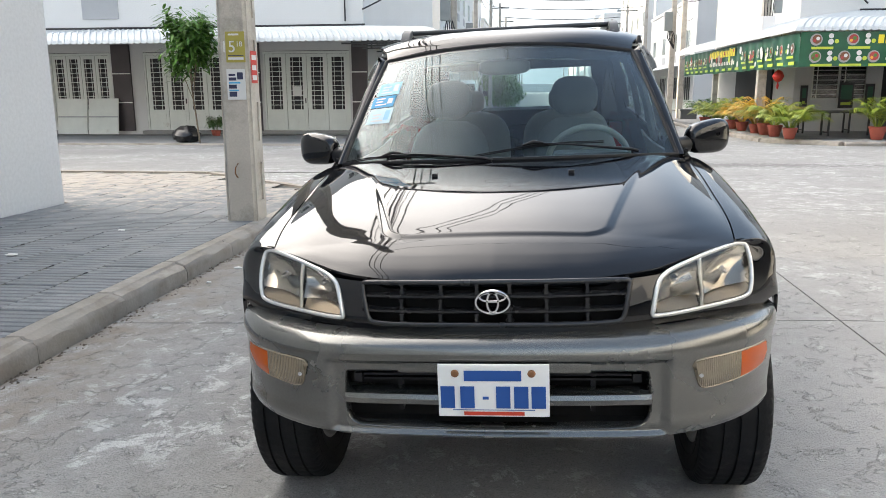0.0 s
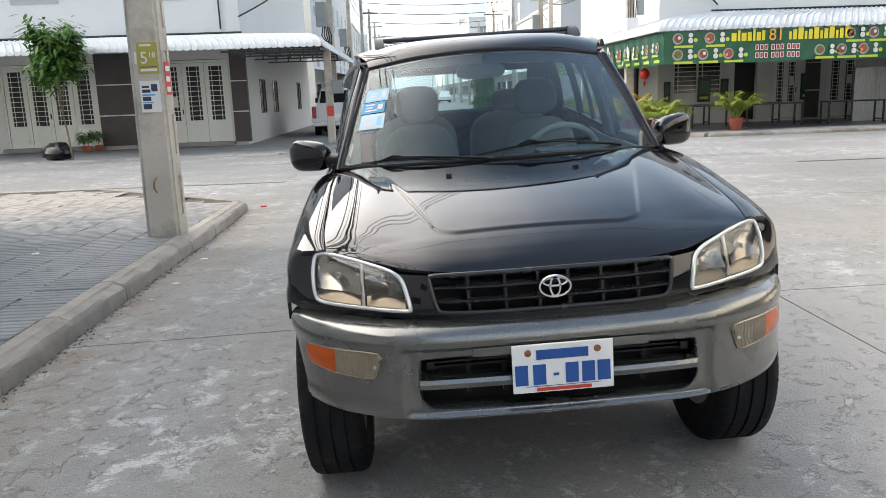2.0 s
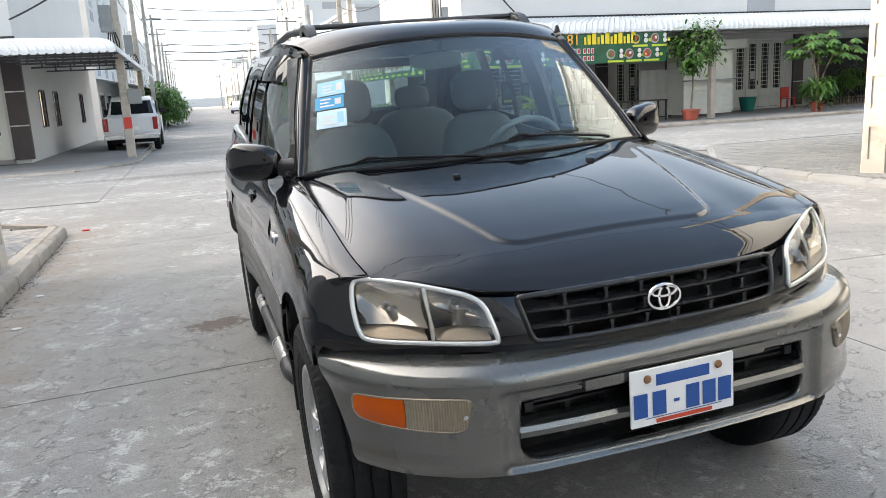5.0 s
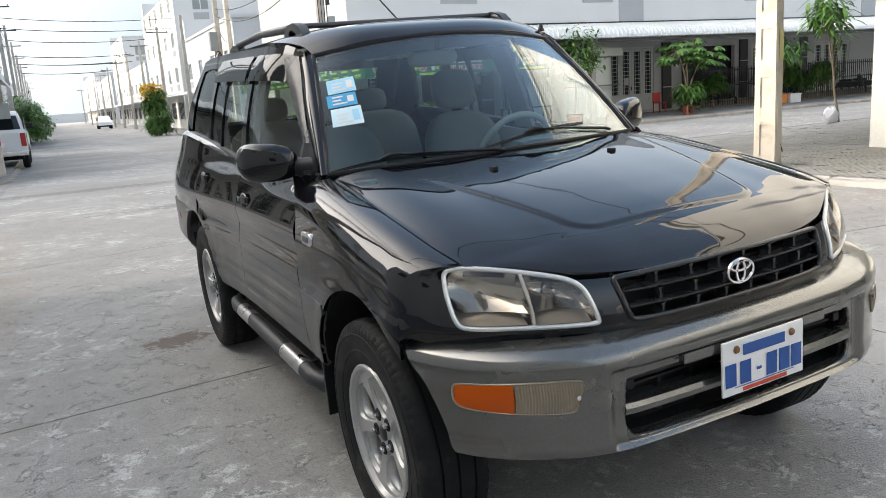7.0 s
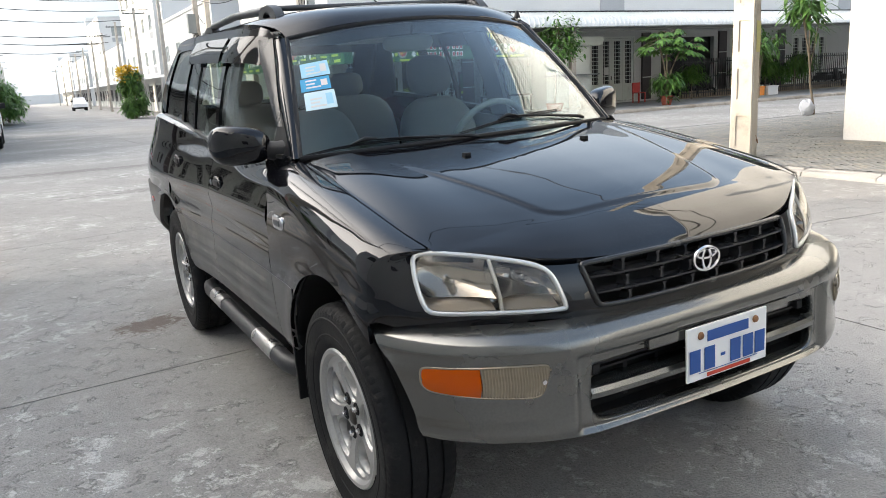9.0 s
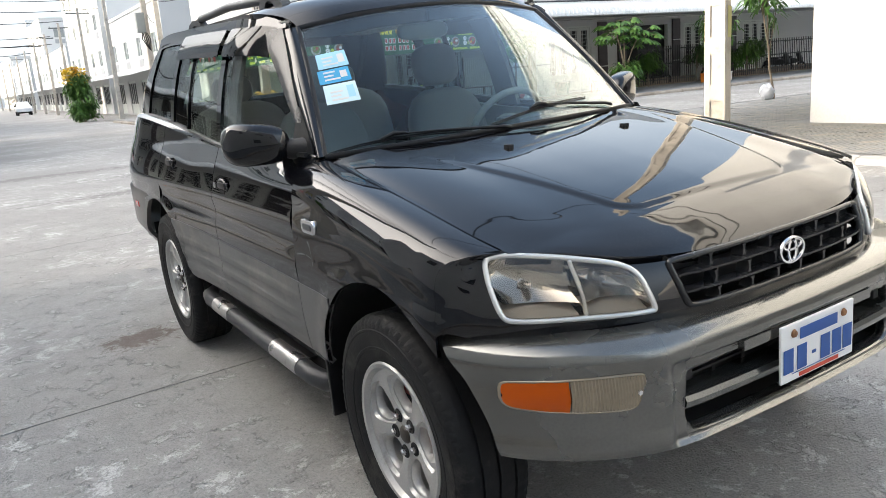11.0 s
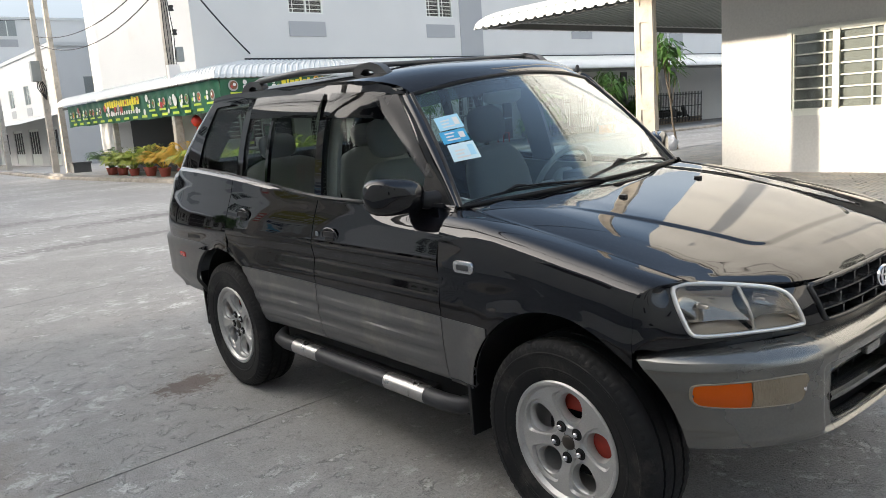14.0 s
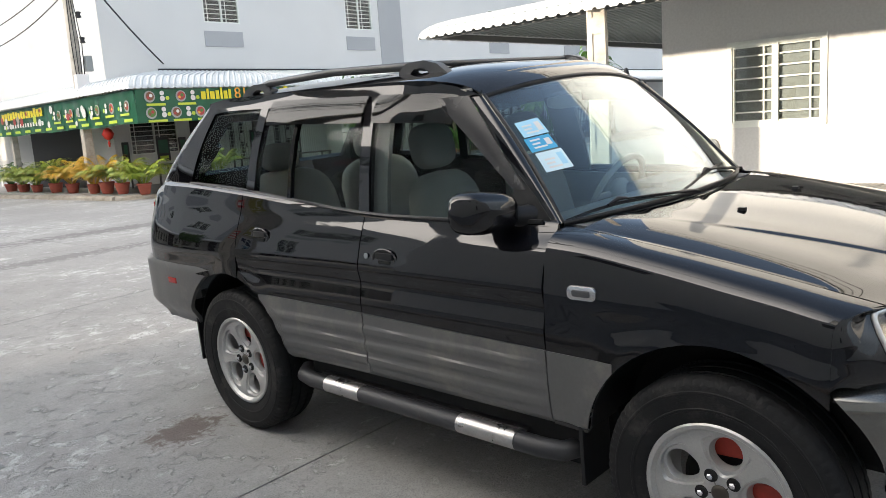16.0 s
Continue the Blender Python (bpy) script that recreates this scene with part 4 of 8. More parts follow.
corrugated("awning_sheet", (11.4, 27.0, 3.95), (52, 27.0, 3.95), (7.5, 21.2, 3.26), (52, 21.2, 3.26), aw3, droop=0.34)
corrugated("awning_sheet", (11.4, 27.0, 3.95), (11.4, 40, 3.95), (7.5, 21.22, 3.26), (7.5, 40, 3.26), aw3, droop=0.34)
part("wall", boxes((9.6, 11.4, 26.99, 27.0, 3.3, 3.9)), WALL_WHITE, aw3)
part("beam", boxes((7.8, 52, 21.45, 21.55, 2.78, 2.9), (7.75, 7.85, 21.55, 40, 2.78, 2.9)), AWNING_DARK, aw3)
part("awning_hem", tubed([(11.4, 26.98, 3.99), (52, 26.98, 3.99)], 0.045, 6), WIRE, aw3)


# streets beyond: row houses, both sides
def row_house(x, y0, y1, face, z1, storeys, label, awning=True):
    """A white house along the street, face +1 looks to +x, -1 to -x."""
    depth = 10
    h = thing("house", label, "house", kind="structure", group="row houses along the street")
    gz = -0.45
    holes, wins = [], []
    n = max(1, int((y1 - y0) / 5))
    for k in range(n):
        c = y0 + (y1 - y0) * (k + 0.5) / n
        holes.append((c - 1.6, c + 1.6, gz, 2.3))
        for s in range(1, storeys):
            wins.append((c - 0.8, c + 0.8, gz + 3.4 * s + 1.2, gz + 3.4 * s + 2.6))
    t = -0.2 if face > 0 else 0.2
    wall_x("wall", x, y0, y1, gz - 0.3, z1, holes + wins, WALL_WHITE, "", t, h)
    for a, b, c, d in holes:
        part("folding_door", boxes((min(x + t * 0.3, x + t * 0.6), max(x + t * 0.3, x + t * 0.6), a, b, c, d)), DOOR_WHITE, h)
        for q in range(4):
            u = a + 0.1 + q * 0.78
            part("door_light", boxes((x + t * 0.2 - 0.01, x + t * 0.2 + 0.01, u + 0.14, u + 0.6, 0.4, 2.1)), INSIDE_SHADE, h)
    for a, b, c, d in wins:
        w = part("window", boxes((min(x + t * 0.4, x + t * 0.6), max(x + t * 0.4, x + t * 0.6), a, b, c, d)), WINDOW_GLASS, h)
        part("frame", boxes((x - 0.03, x + 0.03, (a + b) / 2 - 0.04, (a + b) / 2 + 0.04, c, d), (x - 0.03, x + 0.03, a - 0.05, a + 0.02, c, d), (x - 0.03, x + 0.03, b - 0.02, b + 0.05, c, d)), DOOR_WHITE, w)
        part("room_backing", boxes((min(x + t * 0.8, x + t * 0.9), max(x + t * 0.8, x + t * 0.9), a, b, c, d)), INSIDE_SHADE, w)
        part("sill_panel", boxes((x - 0.025, x + 0.025, a, b, c - 0.85, c - 0.25)), BAND_GREY, h)
    xb = x - face * depth
    part("end_wall", boxes((min(x, xb), max(x, xb), y0 - 0.2, y0, gz - 0.3, z1)), WALL_WHITE, h)
    cx = x - face * 2.6
    for s in range(1, storeys):
        z = gz + 3.4 * s + 1.2
        part("window", boxes((cx - 0.75, cx + 0.75, y0 - 0.23, y0 - 0.2, z, z + 1.4)), WINDOW_GLASS, h)
        part("room_backing", boxes((cx - 0.75, cx + 0.75, y0 - 0.215, y0 - 0.202, z, z + 1.4)), BAND_GREY, h)
        part("mullion", boxes((cx - 0.04, cx + 0.04, y0 - 0.25, y0 - 0.2, z, z + 1.4)), DOOR_WHITE, h)
        part("sill_panel", boxes((cx - 0.75, cx + 0.75, y0 - 0.225, y0 - 0.2, z - 0.95, z - 0.3)), BAND_GREY, h)
    part("roof", boxes((min(x, xb) - 0.1, max(x, xb) + 0.1, y0 - 0.3, y1, z1, z1 + 0.25)), WALL_PALE, h)
    part("parapet", boxes((min(x, xb), max(x, xb), y1 - 2.0, y1 - 1.0, z1 + 0.25, z1 + 2.0)), WALL_WHITE, h)
    if awning:
        corrugated("awning_sheet", (x, y0, 3.1), (x, y1, 3.1), (x + face * 2.6, y0, 2.55), (x + face * 2.6, y1, 2.55), h, pitch=0.5)
    return h


row_house(11.2, 79, 104, -1, 12.4, 4, "tall white row house with grey window panels")
row_house(11.5, 56, 78, -1, 7.6, 2, "white two-storey row house with awning")
row_house(11.6, 110, 138, -1, 7.6, 2, "white two-storey row house with awning")
row_house(12.0, 140, 165, -1, 13.8, 4, "tall white row house with grey window panels")
row_house(11.8, 170, 215, -1, 9.0, 2, "white two-storey row house with awning")
row_house(11.8, 220, 280, -1, 12.0, 3, "white row house far down the street")
row_house(-6.2, 50, 90, 1, 11.0, 3, "white row house on the shaded side of the street")
row_house(-6.2, 95, 140, 1, 9.5, 3, "white row house on the shaded side of the street")
row_house(-6.2, 145, 230, 1, 8.5, 2, "white row house on the shaded side of the street")
tagged(part("backdrop", boxes((-40, 60, 330, 332, -1, 2.8)), WALL_WHITE), "pale houses at the far end of the street", "backdrop", kind="structure")

# ---------------------------------------------------------------- the car, built about its front axle (x across, y towards its tail)
car = thing("car", "black compact off-road car with grey bumpers and cladding", "car", pose(0, 0, 0, 0, -2.0, 0))
HEART = Vector((0, 1.2, 0.85))


def skin(rows, thick, keep=None):
    """A sheet whose thickness lies on the car's inner side."""
    i, j = len(rows) // 2, len(rows[0]) // 2
    i, j = max(1, i), max(1, j)
    p = Vector(rows[i][j])
    n = (p - Vector(rows[i - 1][j])).cross(p - Vector(rows[i][j - 1]))
    return shell(rows, math.copysign(thick, n.dot(HEART - p)), keep)


ARCH_R, ARCH_Z, AXLES = 0.425, 0.365, (0.0, 2.41)
half_w = curve([(-0.42, 0.775), (-0.36, 0.815), (-0.30, 0.838), (-0.15, 0.846), (0.1, 0.85), (1.2, 0.856), (1.6, 0.862), (2.0, 0.882), (2.35, 0.897), (2.7, 0.903), (2.95, 0.9), (3.1, 0.888), (3.3, 0.81)])
cabin_w = curve([(0.1, 0.85), (1.2, 0.858), (2.3, 0.866), (2.9, 0.868), (3.1, 0.855), (3.3, 0.8)])     # the glasshouse stands on a narrower line than the haunches
tuck = curve([(0.36, -0.035), (0.45, -0.012), (0.55, 0.0), (0.7, 0.004), (0.745, 0.006), (0.765, 0.0045), (0.79, 0.0005), (0.81, -0.0005), (0.87, 0.0), (0.92, -0.007), (0.97, -0.02), (1.02, -0.038), (1.08, -0.063), (1.16, -0.087), (1.22, -0.107)])
belt = curve([(0.4, 1.068), (0.58, 1.074), (1.0, 1.074), (1.48, 1.085), (1.9, 1.12), (2.3, 1.158), (2.84, 1.192), (3.2, 1.2)])
clad_top = curve([(0.3, 0.688), (0.8, 0.694), (1.45, 0.704), (2.1, 0.718)])
SILL = 0.43


def arch_z(y, r=ARCH_R):
    """The lower edge of the side: the sill, or a wheel arch over it."""
    z = SILL
    for c in AXLES:
        if abs(y - c) < r:
            z = max(z, ARCH_Z + math.sqrt(r * r - (y - c) ** 2))
    return z


def flare(y, z):
    out = 0.0
    for c in AXLES:
        d = math.hypot(y - c, z - ARCH_Z) - ARCH_R
        if -0.02 < d < 0.09:
            out = max(out, 0.006 * (1 - smooth01((d - 0.015) / 0.07)))
    return out


def side_x(y, z):
    roll = 0.05 * smooth01((z - 1.0) / 0.075) * (1 - smooth01((y - 0.56) / 0.5)) if y > 0.555 else 0.0
    return half_w(y) + tuck(z) + flare(y, z) - roll


def y_stations(a, b, n=10):
    ys = set(np.linspace(a, b, n).tolist())
    for c in AXLES:
        for k in range(33):
            y = c - ARCH_R * math.cos(math.pi * k / 32)
            if a < y < b:
                ys.add(y)
    out = []
    for y in sorted(ys):
        if not out or y - out[-1] > 0.004:
            out.append(y)
    out[-1] = b
    return out


def side_panel(name, y0, y1, top, bottom, material, label="", levels=30, thick=0.012, extra=None, ys=None):
    """A body panel on both sides of the car: rows along y, columns up."""
    rows = []
    for y in ys or y_stations(y0, y1):
        zb, zt = bottom(y), top(y)
        rows.append([(-(side_x(y, z) + (extra(y, z) if extra else 0)), y, z) for z in lin(zb, zt, levels)])
    a = part(name, skin(rows, thick), material, car, label, smooth=40)
    b = part(name, skin(flip_x(rows), -thick), material, car, label, smooth=40)
    return a, b


# front fenders: the side from the arch up, rolled over to the bonnet seam
seam_z = curve([(-0.42, 0.902), (-0.39, 0.909), (-0.2, 0.953), (0.0, 0.992), (0.25, 1.034), (0.475, 1.066), (0.56, 1.073)])
seam_x = curve([(-0.42, 0.69), (-0.3, 0.706), (0.0, 0.716), (0.475, 0.712), (0.56, 0.70)])


def fender_row(y):
    w = half_w(y)
    zs, zb = seam_z(y), arch_z(y)
    if y < -0.3:
        zb = max(zb, 0.715)
    mid = max(zb + 0.02, zs - 0.125)
    row = [(-side_x(y, z), y, z) for z in lin(zb, mid, 12)]
    x0 = side_x(y, mid)
    for k in range(1, 11):
        a = k / 10 * math.pi / 2 * 0.96
        f = (1 - math.cos(a) ** 0.72) / (1 - math.cos(math.pi / 2 * 0.96) ** 0.72)
        row.append((-(x0 + (seam_x(y) - x0) * f), y, mid + (zs - mid) * (math.sin(a) / math.sin(math.pi / 2 * 0.96)) ** 0.85))
    return row




def front_edge_y(k):
    """Where the fender ends behind the headlamp; its top runs on to the bonnet's corner."""
    return -0.30 - 0.095 * smooth01((k - 13) / 9) ** 1.5


def fender_front(y):
    """Draws the front edge back behind the headlamp."""
    row = fender_row(y)
    if y > -0.2:
        return row
    return [fender_row(-0.2 + (y + 0.2) * (front_edge_y(k) + 0.2) / -0.225)[k] for k in range(len(row))]


def pill(s, y, z, hy, hz, x0, x1):
    """A small upright plate with rounded ends and a softened face on the side of the car."""
    bm, rows = bmesh.new(), []
    for x, inset in ((x0, 0.0), (x1 - 0.005, 0.0), (x1 - 0.001, 0.002), (x1, 0.006)):
        r = hz * 0.8
        row = []
        for k in range(28):
            a = 2 * math.pi * (k + 0.5) / 28
            c, d = math.cos(a), math.sin(a)
            row.append((s * x, y + math.copysign(hy - r, c) + (r - inset) * c, z + math.copysign(hz - r, d) + (r - inset) * d))
        rows.append(row)
    vs = grid(bm, rows, close_v=True)
    bm.faces.new(vs[-1])
    return bm


fen = [fender_front(y) for y in [-0.425, -0.41] + y_stations(-0.39, 0.553, 12)]
for rows, t in ((fen, 0.012), (flip_x(fen), -0.012)):
    fender = part("front_fender", skin(rows, t), BLACK_PAINT, car, smooth=35)
    s = -1 if t > 0 else 1
    # side repeater lamp
    lamp = part("side_repeater", pill(s, 0.41, 0.894, 0.053, 0.023, 0.838, 0.856), SOFT_CHROME, fender, "silver-rimmed side repeater lamp", smooth=40)
    part("lens", pill(s, 0.41, 0.894, 0.034, 0.012, 0.85, 0.859), DARK_GREY_PLASTIC, lamp, "clear fogged lens")

# doors and quarter panels: black above, grey ribbed cladding below
door_ys = {"front": (0.558, 1.452), "rear": (1.458, 2.3)}


def rear_door_bottom(y):
    return max(clad_top(y), arch_z(y) + 0.002)


def press(y, z):
    """A shallow swage along the doors."""
    return -0.006 * math.exp(-((z - 0.83) / 0.035) ** 2) + 0.004 * math.exp(-((z - 0.9) / 0.03) ** 2)


doors = []
for which, (a, b) in door_ys.items():
    for ob in side_panel(f"{which}_door", a, b, belt, rear_door_bottom, BLACK_PAINT, levels=34, extra=press):
        doors.append(ob)


def ribs(y, z):
    f = (z - SILL) / 0.27
    w = 0.0
    for c in (0.26, 0.5, 0.74):
        w = max(w, 1 - smooth01((abs(f - c) - 0.05) / 0.03))
    end = min(1.0, smooth01((y - 0.6) / 0.05))
    return 0.003 + 0.0055 * w * end - 0.012 * smooth01((0.08 - f) / 0.08)


def clad_panel(name, a, b, label=""):
    rows = []
    for y in y_stations(a, b, 14):
        zb, zt = arch_z(y), clad_top(y) - 0.002
        if zt - zb < 0.01:
            continue
        rows.append([(-(side_x(y, z) + ribs(y, z)), y, z) for z in lin(zb, zt, 40)])
    for i, (r, t) in enumerate(((rows, 0.02), (flip_x(rows), -0.02))):
        part(name, skin(r, t), CLAD, car, label, smooth=35)


clad_panel("cladding", 0.31, 0.553, "grey ribbed plastic cladding")
clad_panel("cladding", 0.558, 1.452, "grey ribbed plastic cladding")
clad_panel("cladding", 1.458, 2.2, "grey ribbed plastic cladding")
side_panel("quarter_panel", 2.306, 3.1, belt, lambda y: max(arch_z(y), 0.765 if y > 2.5 else arch_z(y)), BLACK_PAINT, levels=28)
# door handles in their dished cups
for s in (-1, 1):
    for y, z in ((1.305, 0.934), (2.12, 0.981)):
        x = s * (side_x(y, z))
        ob = part("door_handle", lathed([(0.001, 0.0015), (0.046, 0.0015), (0.052, 0.004), (0.057, 0.0045), (0.062, 0.0005)], pose(x, y, z, 0, 90 * s, 0) @ Matrix.Diagonal((0.66, 1.15, 1, 1)), 28), SATIN_BLACK, car, "black recessed door handle", smooth=50)
        part("grip", boxes((x - 0.011, x + 0.011, y - 0.052, y + 0.04, z - 0.002, z + 0.024), bevel=0.008), BLACK_PLASTIC, ob, smooth=50)
        # solid near-black block paints the hollow's shade under the grip
        part("cup_shade", boxes((x - 0.008, x + 0.008, y - 0.04, y + 0.03, z - 0.024, z - 0.006), bevel=0.007), HOLLOW_SHADE, ob)
    part("keyhole", lathed([(0.001, 0.004), (0.011, 0.004), (0.012, 0.0)], pose(s * (side_x(1.41, 0.94) + 0.004), 1.405, 0.94, 0, 90 * s, 0), 14), STEEL_GREY, car)
    # bright strip along the foot of the side windows
    pts = [(s * (min(side_x(y, belt(y)), cabin_w(y) + tuck(belt(y))) - 0.004), y, belt(y) + 0.014) for y in lin(0.62, 2.85, 24)]
    part("belt_strip", tubed(pts, 0.009, 6), BLACK_PLASTIC, car, smooth=60)

# bonnet
hood_c = curve([(-0.605, 0.852), (-0.59, 0.868), (-0.55, 0.894), (-0.48, 0.926), (-0.38, 0.956), (-0.2, 0.998), (0.0, 1.036), (0.16, 1.062), (0.3, 1.08), (0.45, 1.092)])
front_edge = curve([(0.0, -0.602), (0.2, -0.597), (0.36, -0.578), (0.45, -0.548), (0.56, -0.487), (0.65, -0.43), (0.7, -0.397)])
edge_drop = curve([(0.0, 0.852), (0.36, 0.852), (0.46, 0.857), (0.6, 0.885), (0.7, 0.906)])


def hood_z(x, y, yf):
    a = abs(x)
    s = max(0.0, y - yf)
    f = min(1.0, a / 0.705) ** 3
    z = (1 - f) * (edge_drop(a) + hood_c(-0.605 + s * 1.055 / (1.055 - 0.17 * min(1.0, a / 0.7) ** 2)) - 0.852) + f * seam_z(max(-0.41, y))
    # raised middle field with a soft crease round it
    side = 0.335 + 0.27 * max(0.0, y + 0.42)
    R = 0.07
    d = R - math.hypot(max(0.0, R - y - 0.43), max(0.0, R - (side - a) * 0.9))
    return z + 0.0058 * smooth01(d / 0.019) * (1 - smooth01((y + 0.05) / 0.4))


hood_rows = []
for v in [0, 0.006, 0.015, 0.03, 0.05] + lin(0.075, 1, 170):
    row = []
    for u in lin(-1, 1, 193):
        a = abs(u) * 0.7
        yf, yr = front_edge(a), 0.385 + 0.1 * (abs(u) ** 2.2)
        y = yf + (yr - yf) * v
        x = math.copysign(abs(u) * (seam_x(max(-0.42, y)) - 0.0045), u)
        row.append((x, y, hood_z(x, y, yf)))
    hood_rows.append(row)
hood_rows.insert(0, [(x, y + 0.012, z - 0.03) for x, y, z in hood_rows[0]])
hood_rows.insert(1, [(x, y + 0.001, z - 0.006) for x, y, z in hood_rows[1]])
hood = part("bonnet", skin(hood_rows, -0.012), BLACK_PAINT, car, smooth=50)
for x in (-0.25, 0.25):
    part("washer_nozzle", boxes((x - 0.011, x + 0.011, 0.145, 0.17, hood_z(x, 0.16, -0.59) - 0.004, hood_z(x, 0.16, -0.59) + 0.01), bevel=0.004), BLACK_PLASTIC, hood)

# cowl under the wipers
cow = []
for v in lin(0, 1, 5):
    cow.append([(u * 0.70, 0.375 + 0.11 * abs(u) ** 2.2 + v * (0.075 + 0.02 * abs(u)), 1.083 - 0.02 * abs(u) ** 2 + 0.004 * v - 0.014 * math.sin(math.pi * v)) for u in lin(-1, 1, 31)])
part("cowl", skin(cow, -0.01), BLACK_PLASTIC, car, smooth=50)

# nose: one sheet with the openings for grille and headlamps
nose_y = curve([(0.0, -0.648), (0.2, -0.644), (0.41, -0.606), (0.5, -0.568), (0.6, -0.512), (0.68, -0.462), (0.735, -0.418), (0.79, -0.362), (0.82, -0.325), (0.85, -0.28)])


def nose(x, z):
    d = z - 0.75
    return nose_y(abs(x)) + 0.12 * d + (2.2 if d > 0 else 6.0) * d * d


HL = [(0.431, 0.7475), (0.433, 0.765), (0.45, 0.838), (0.488, 0.862), (0.6, 0.888), (0.695, 0.902), (0.731, 0.895), (0.741, 0.845), (0.739, 0.79), (0.73, 0.76), (0.7, 0.754), (0.6, 0.75), (0.5, 0.7465), (0.446, 0.746)]


def round_poly(poly, n=4):
    for _ in range(n):
        out = []
        for i, p in enumerate(poly):
            q = poly[(i + 1) % len(poly)]
            out += [(p[0] * 0.8 + q[0] * 0.2, p[1] * 0.8 + q[1] * 0.2), (p[0] * 0.2 + q[0] * 0.8, p[1] * 0.2 + q[1] * 0.8)]
        poly = out
    return poly


def inside(p, poly):
    odd = False
    for i, a in enumerate(poly):
        b = poly[i - 1]
        if (a[1] > p[1]) != (b[1] > p[1]) and p[0] < (b[0] - a[0]) * (p[1] - a[1]) / (b[1] - a[1]) + a[0]:
            odd = not odd
    return odd


HL_ROUND = round_poly(HL, 2)
GRILLE = round_poly([(0.0, 0.738), (0.33, 0.738), (0.352, 0.748), (0.372, 0.838), (0.366, 0.848), (0.0, 0.85), (-0.366, 0.848), (-0.372, 0.838), (-0.352, 0.748), (-0.33, 0.738)], 2)
NOSE_W = 0.744
xs_n = lin(-NOSE_W, NOSE_W, 239)
rows_n = []
for f in lin(0, 1, 36):
    row = []
    for x in xs_n:
        a = abs(x)
        zz = 0.70 + (edge_drop(min(a, 0.7)) - 0.004 - max(0.0, a - 0.7) * 0.1 - 0.70) * f
        row.append((x, nose(x, zz), zz))
    rows_n.append(row)


def nose_cell(i, j):
    x = (xs_n[j] + xs_n[j + 1]) / 2
    z = (rows_n[i][j][2] + rows_n[i + 1][j + 1][2]) / 2
    return not inside((abs(x), z), HL_ROUND) and not inside((x, z), GRILLE)


part("nose_panel", skin(rows_n, -0.02, nose_cell), BLACK_PAINT, car, smooth=50)


# the corner of each fender, swept round from its front edge to the headlamp
edge_in = [(-NOSE_W, nose(NOSE_W, z), z) for z in lin(0.70, 0.888, 18)] + [(-x, nose(x, z), z) for x, z in ((0.741, 0.893), (0.733, 0.896), (0.721, 0.899), (0.704, 0.902))]
corner = []
for k in range(22):
    e = fender_row(front_edge_y(k) - 0.0006)[k]
    e0, e1 = Vector(e), Vector(fender_row(front_edge_y(k) + 0.02)[k])
    b = Vector(edge_in[k])
    ta = (e0 - e1).normalized()
    tb = Vector((0.70, -0.64, 0.0)) if k < 18 else (b - e0).normalized()
    L = (b - e0).length
    row = []
    for t in lin(0, 1, 13):
        row.append(e0 * (2 * t**3 - 3 * t * t + 1) + ta * (L * (t**3 - 2 * t * t + t)) + b * (3 * t * t - 2 * t**3) + tb * (L * (t**3 - t * t)))
    corner.append(row)
for rows, th in ((corner, 0.008), (flip_x(corner), -0.008)):
    part("fender_corner", skin(rows, th), BLACK_PAINT, car, smooth=60)


def rim_along(poly, r, off, mirror=1, zip_y=nose, n=1):
    """A bead along a closed outline on the nose."""
    bm = bmesh.new()
    pts = [Vector((mirror * p[0], zip_y(p[0], p[1]) + off, p[1])) for p in poly]
    c = sum(pts, Vector()) / len(pts)
    rows = []
    for i, p in enumerate(pts):
        out = (p - c)
        out.y = 0
        d = pts[(i + 1) % len(pts)] - pts[i - 1]
        nrm = Vector((d.z, 0, -d.x)).normalized()
        if nrm.dot(out) < 0:
            nrm = -nrm
        rows.append([p + nrm * (r[0] * ca) + Vector((0, r[1] * sa, 0)) for ca, sa in [(math.cos(t), math.sin(t)) for t in [2 * math.pi * k / 8 for k in range(8)]]])
    grid(bm, rows, close_u=True, close_v=True)
    return bm


# grille: rim, dark back, bars and uprights, oval badge
gr = part("grille", rim_along(GRILLE, (0.008, 0.010), -0.001), SATIN_BLACK, car, "black three-row plastic grille", smooth=60)
# near-black back paints the depth behind the bars
part("grille_back", boxes((-0.37, 0.37, -0.575, -0.56, 0.73, 0.855)), HOLLOW_SHADE, gr)
for z in (0.773, 0.812):
    rows = [[(x, nose(x, z) + dy, z + dz) for dy, dz in ((0.0, -0.0045), (-0.004, -0.002), (-0.004, 0.003), (0.03, 0.006), (0.03, -0.006))] for x in lin(-0.362, 0.362, 25)]
    bm = bmesh.new()
    grid(bm, rows, close_v=True)
    part("grille_bar", bm, SATIN_BLACK, gr, smooth=30)
for x in (-0.255, -0.145, -0.045, 0.045, 0.145, 0.255):
    for za, zb in ((0.742, 0.768), (0.778, 0.807), (0.817, 0.846)):
        bm = bmesh.new()
        y = nose(x, (za + zb) / 2)
        rows = [[(x + s * w, y + dy, z) for s, dy in ((-1, 0.03), (-0.55, -0.002), (0.55, -0.002), (1, 0.03))] for z, w in ((za, 0.013), (za * 0.75 + zb * 0.25, 0.0075), ((za + zb) / 2, 0.006), (za * 0.25 + zb * 0.75, 0.0075), (zb, 0.013))]
        grid(bm, rows)
        part("grille_upright", bm, SATIN_BLACK, gr, smooth=30)
badge = bmesh.new()
by, bz = nose(0, 0.803) - 0.018, 0.803
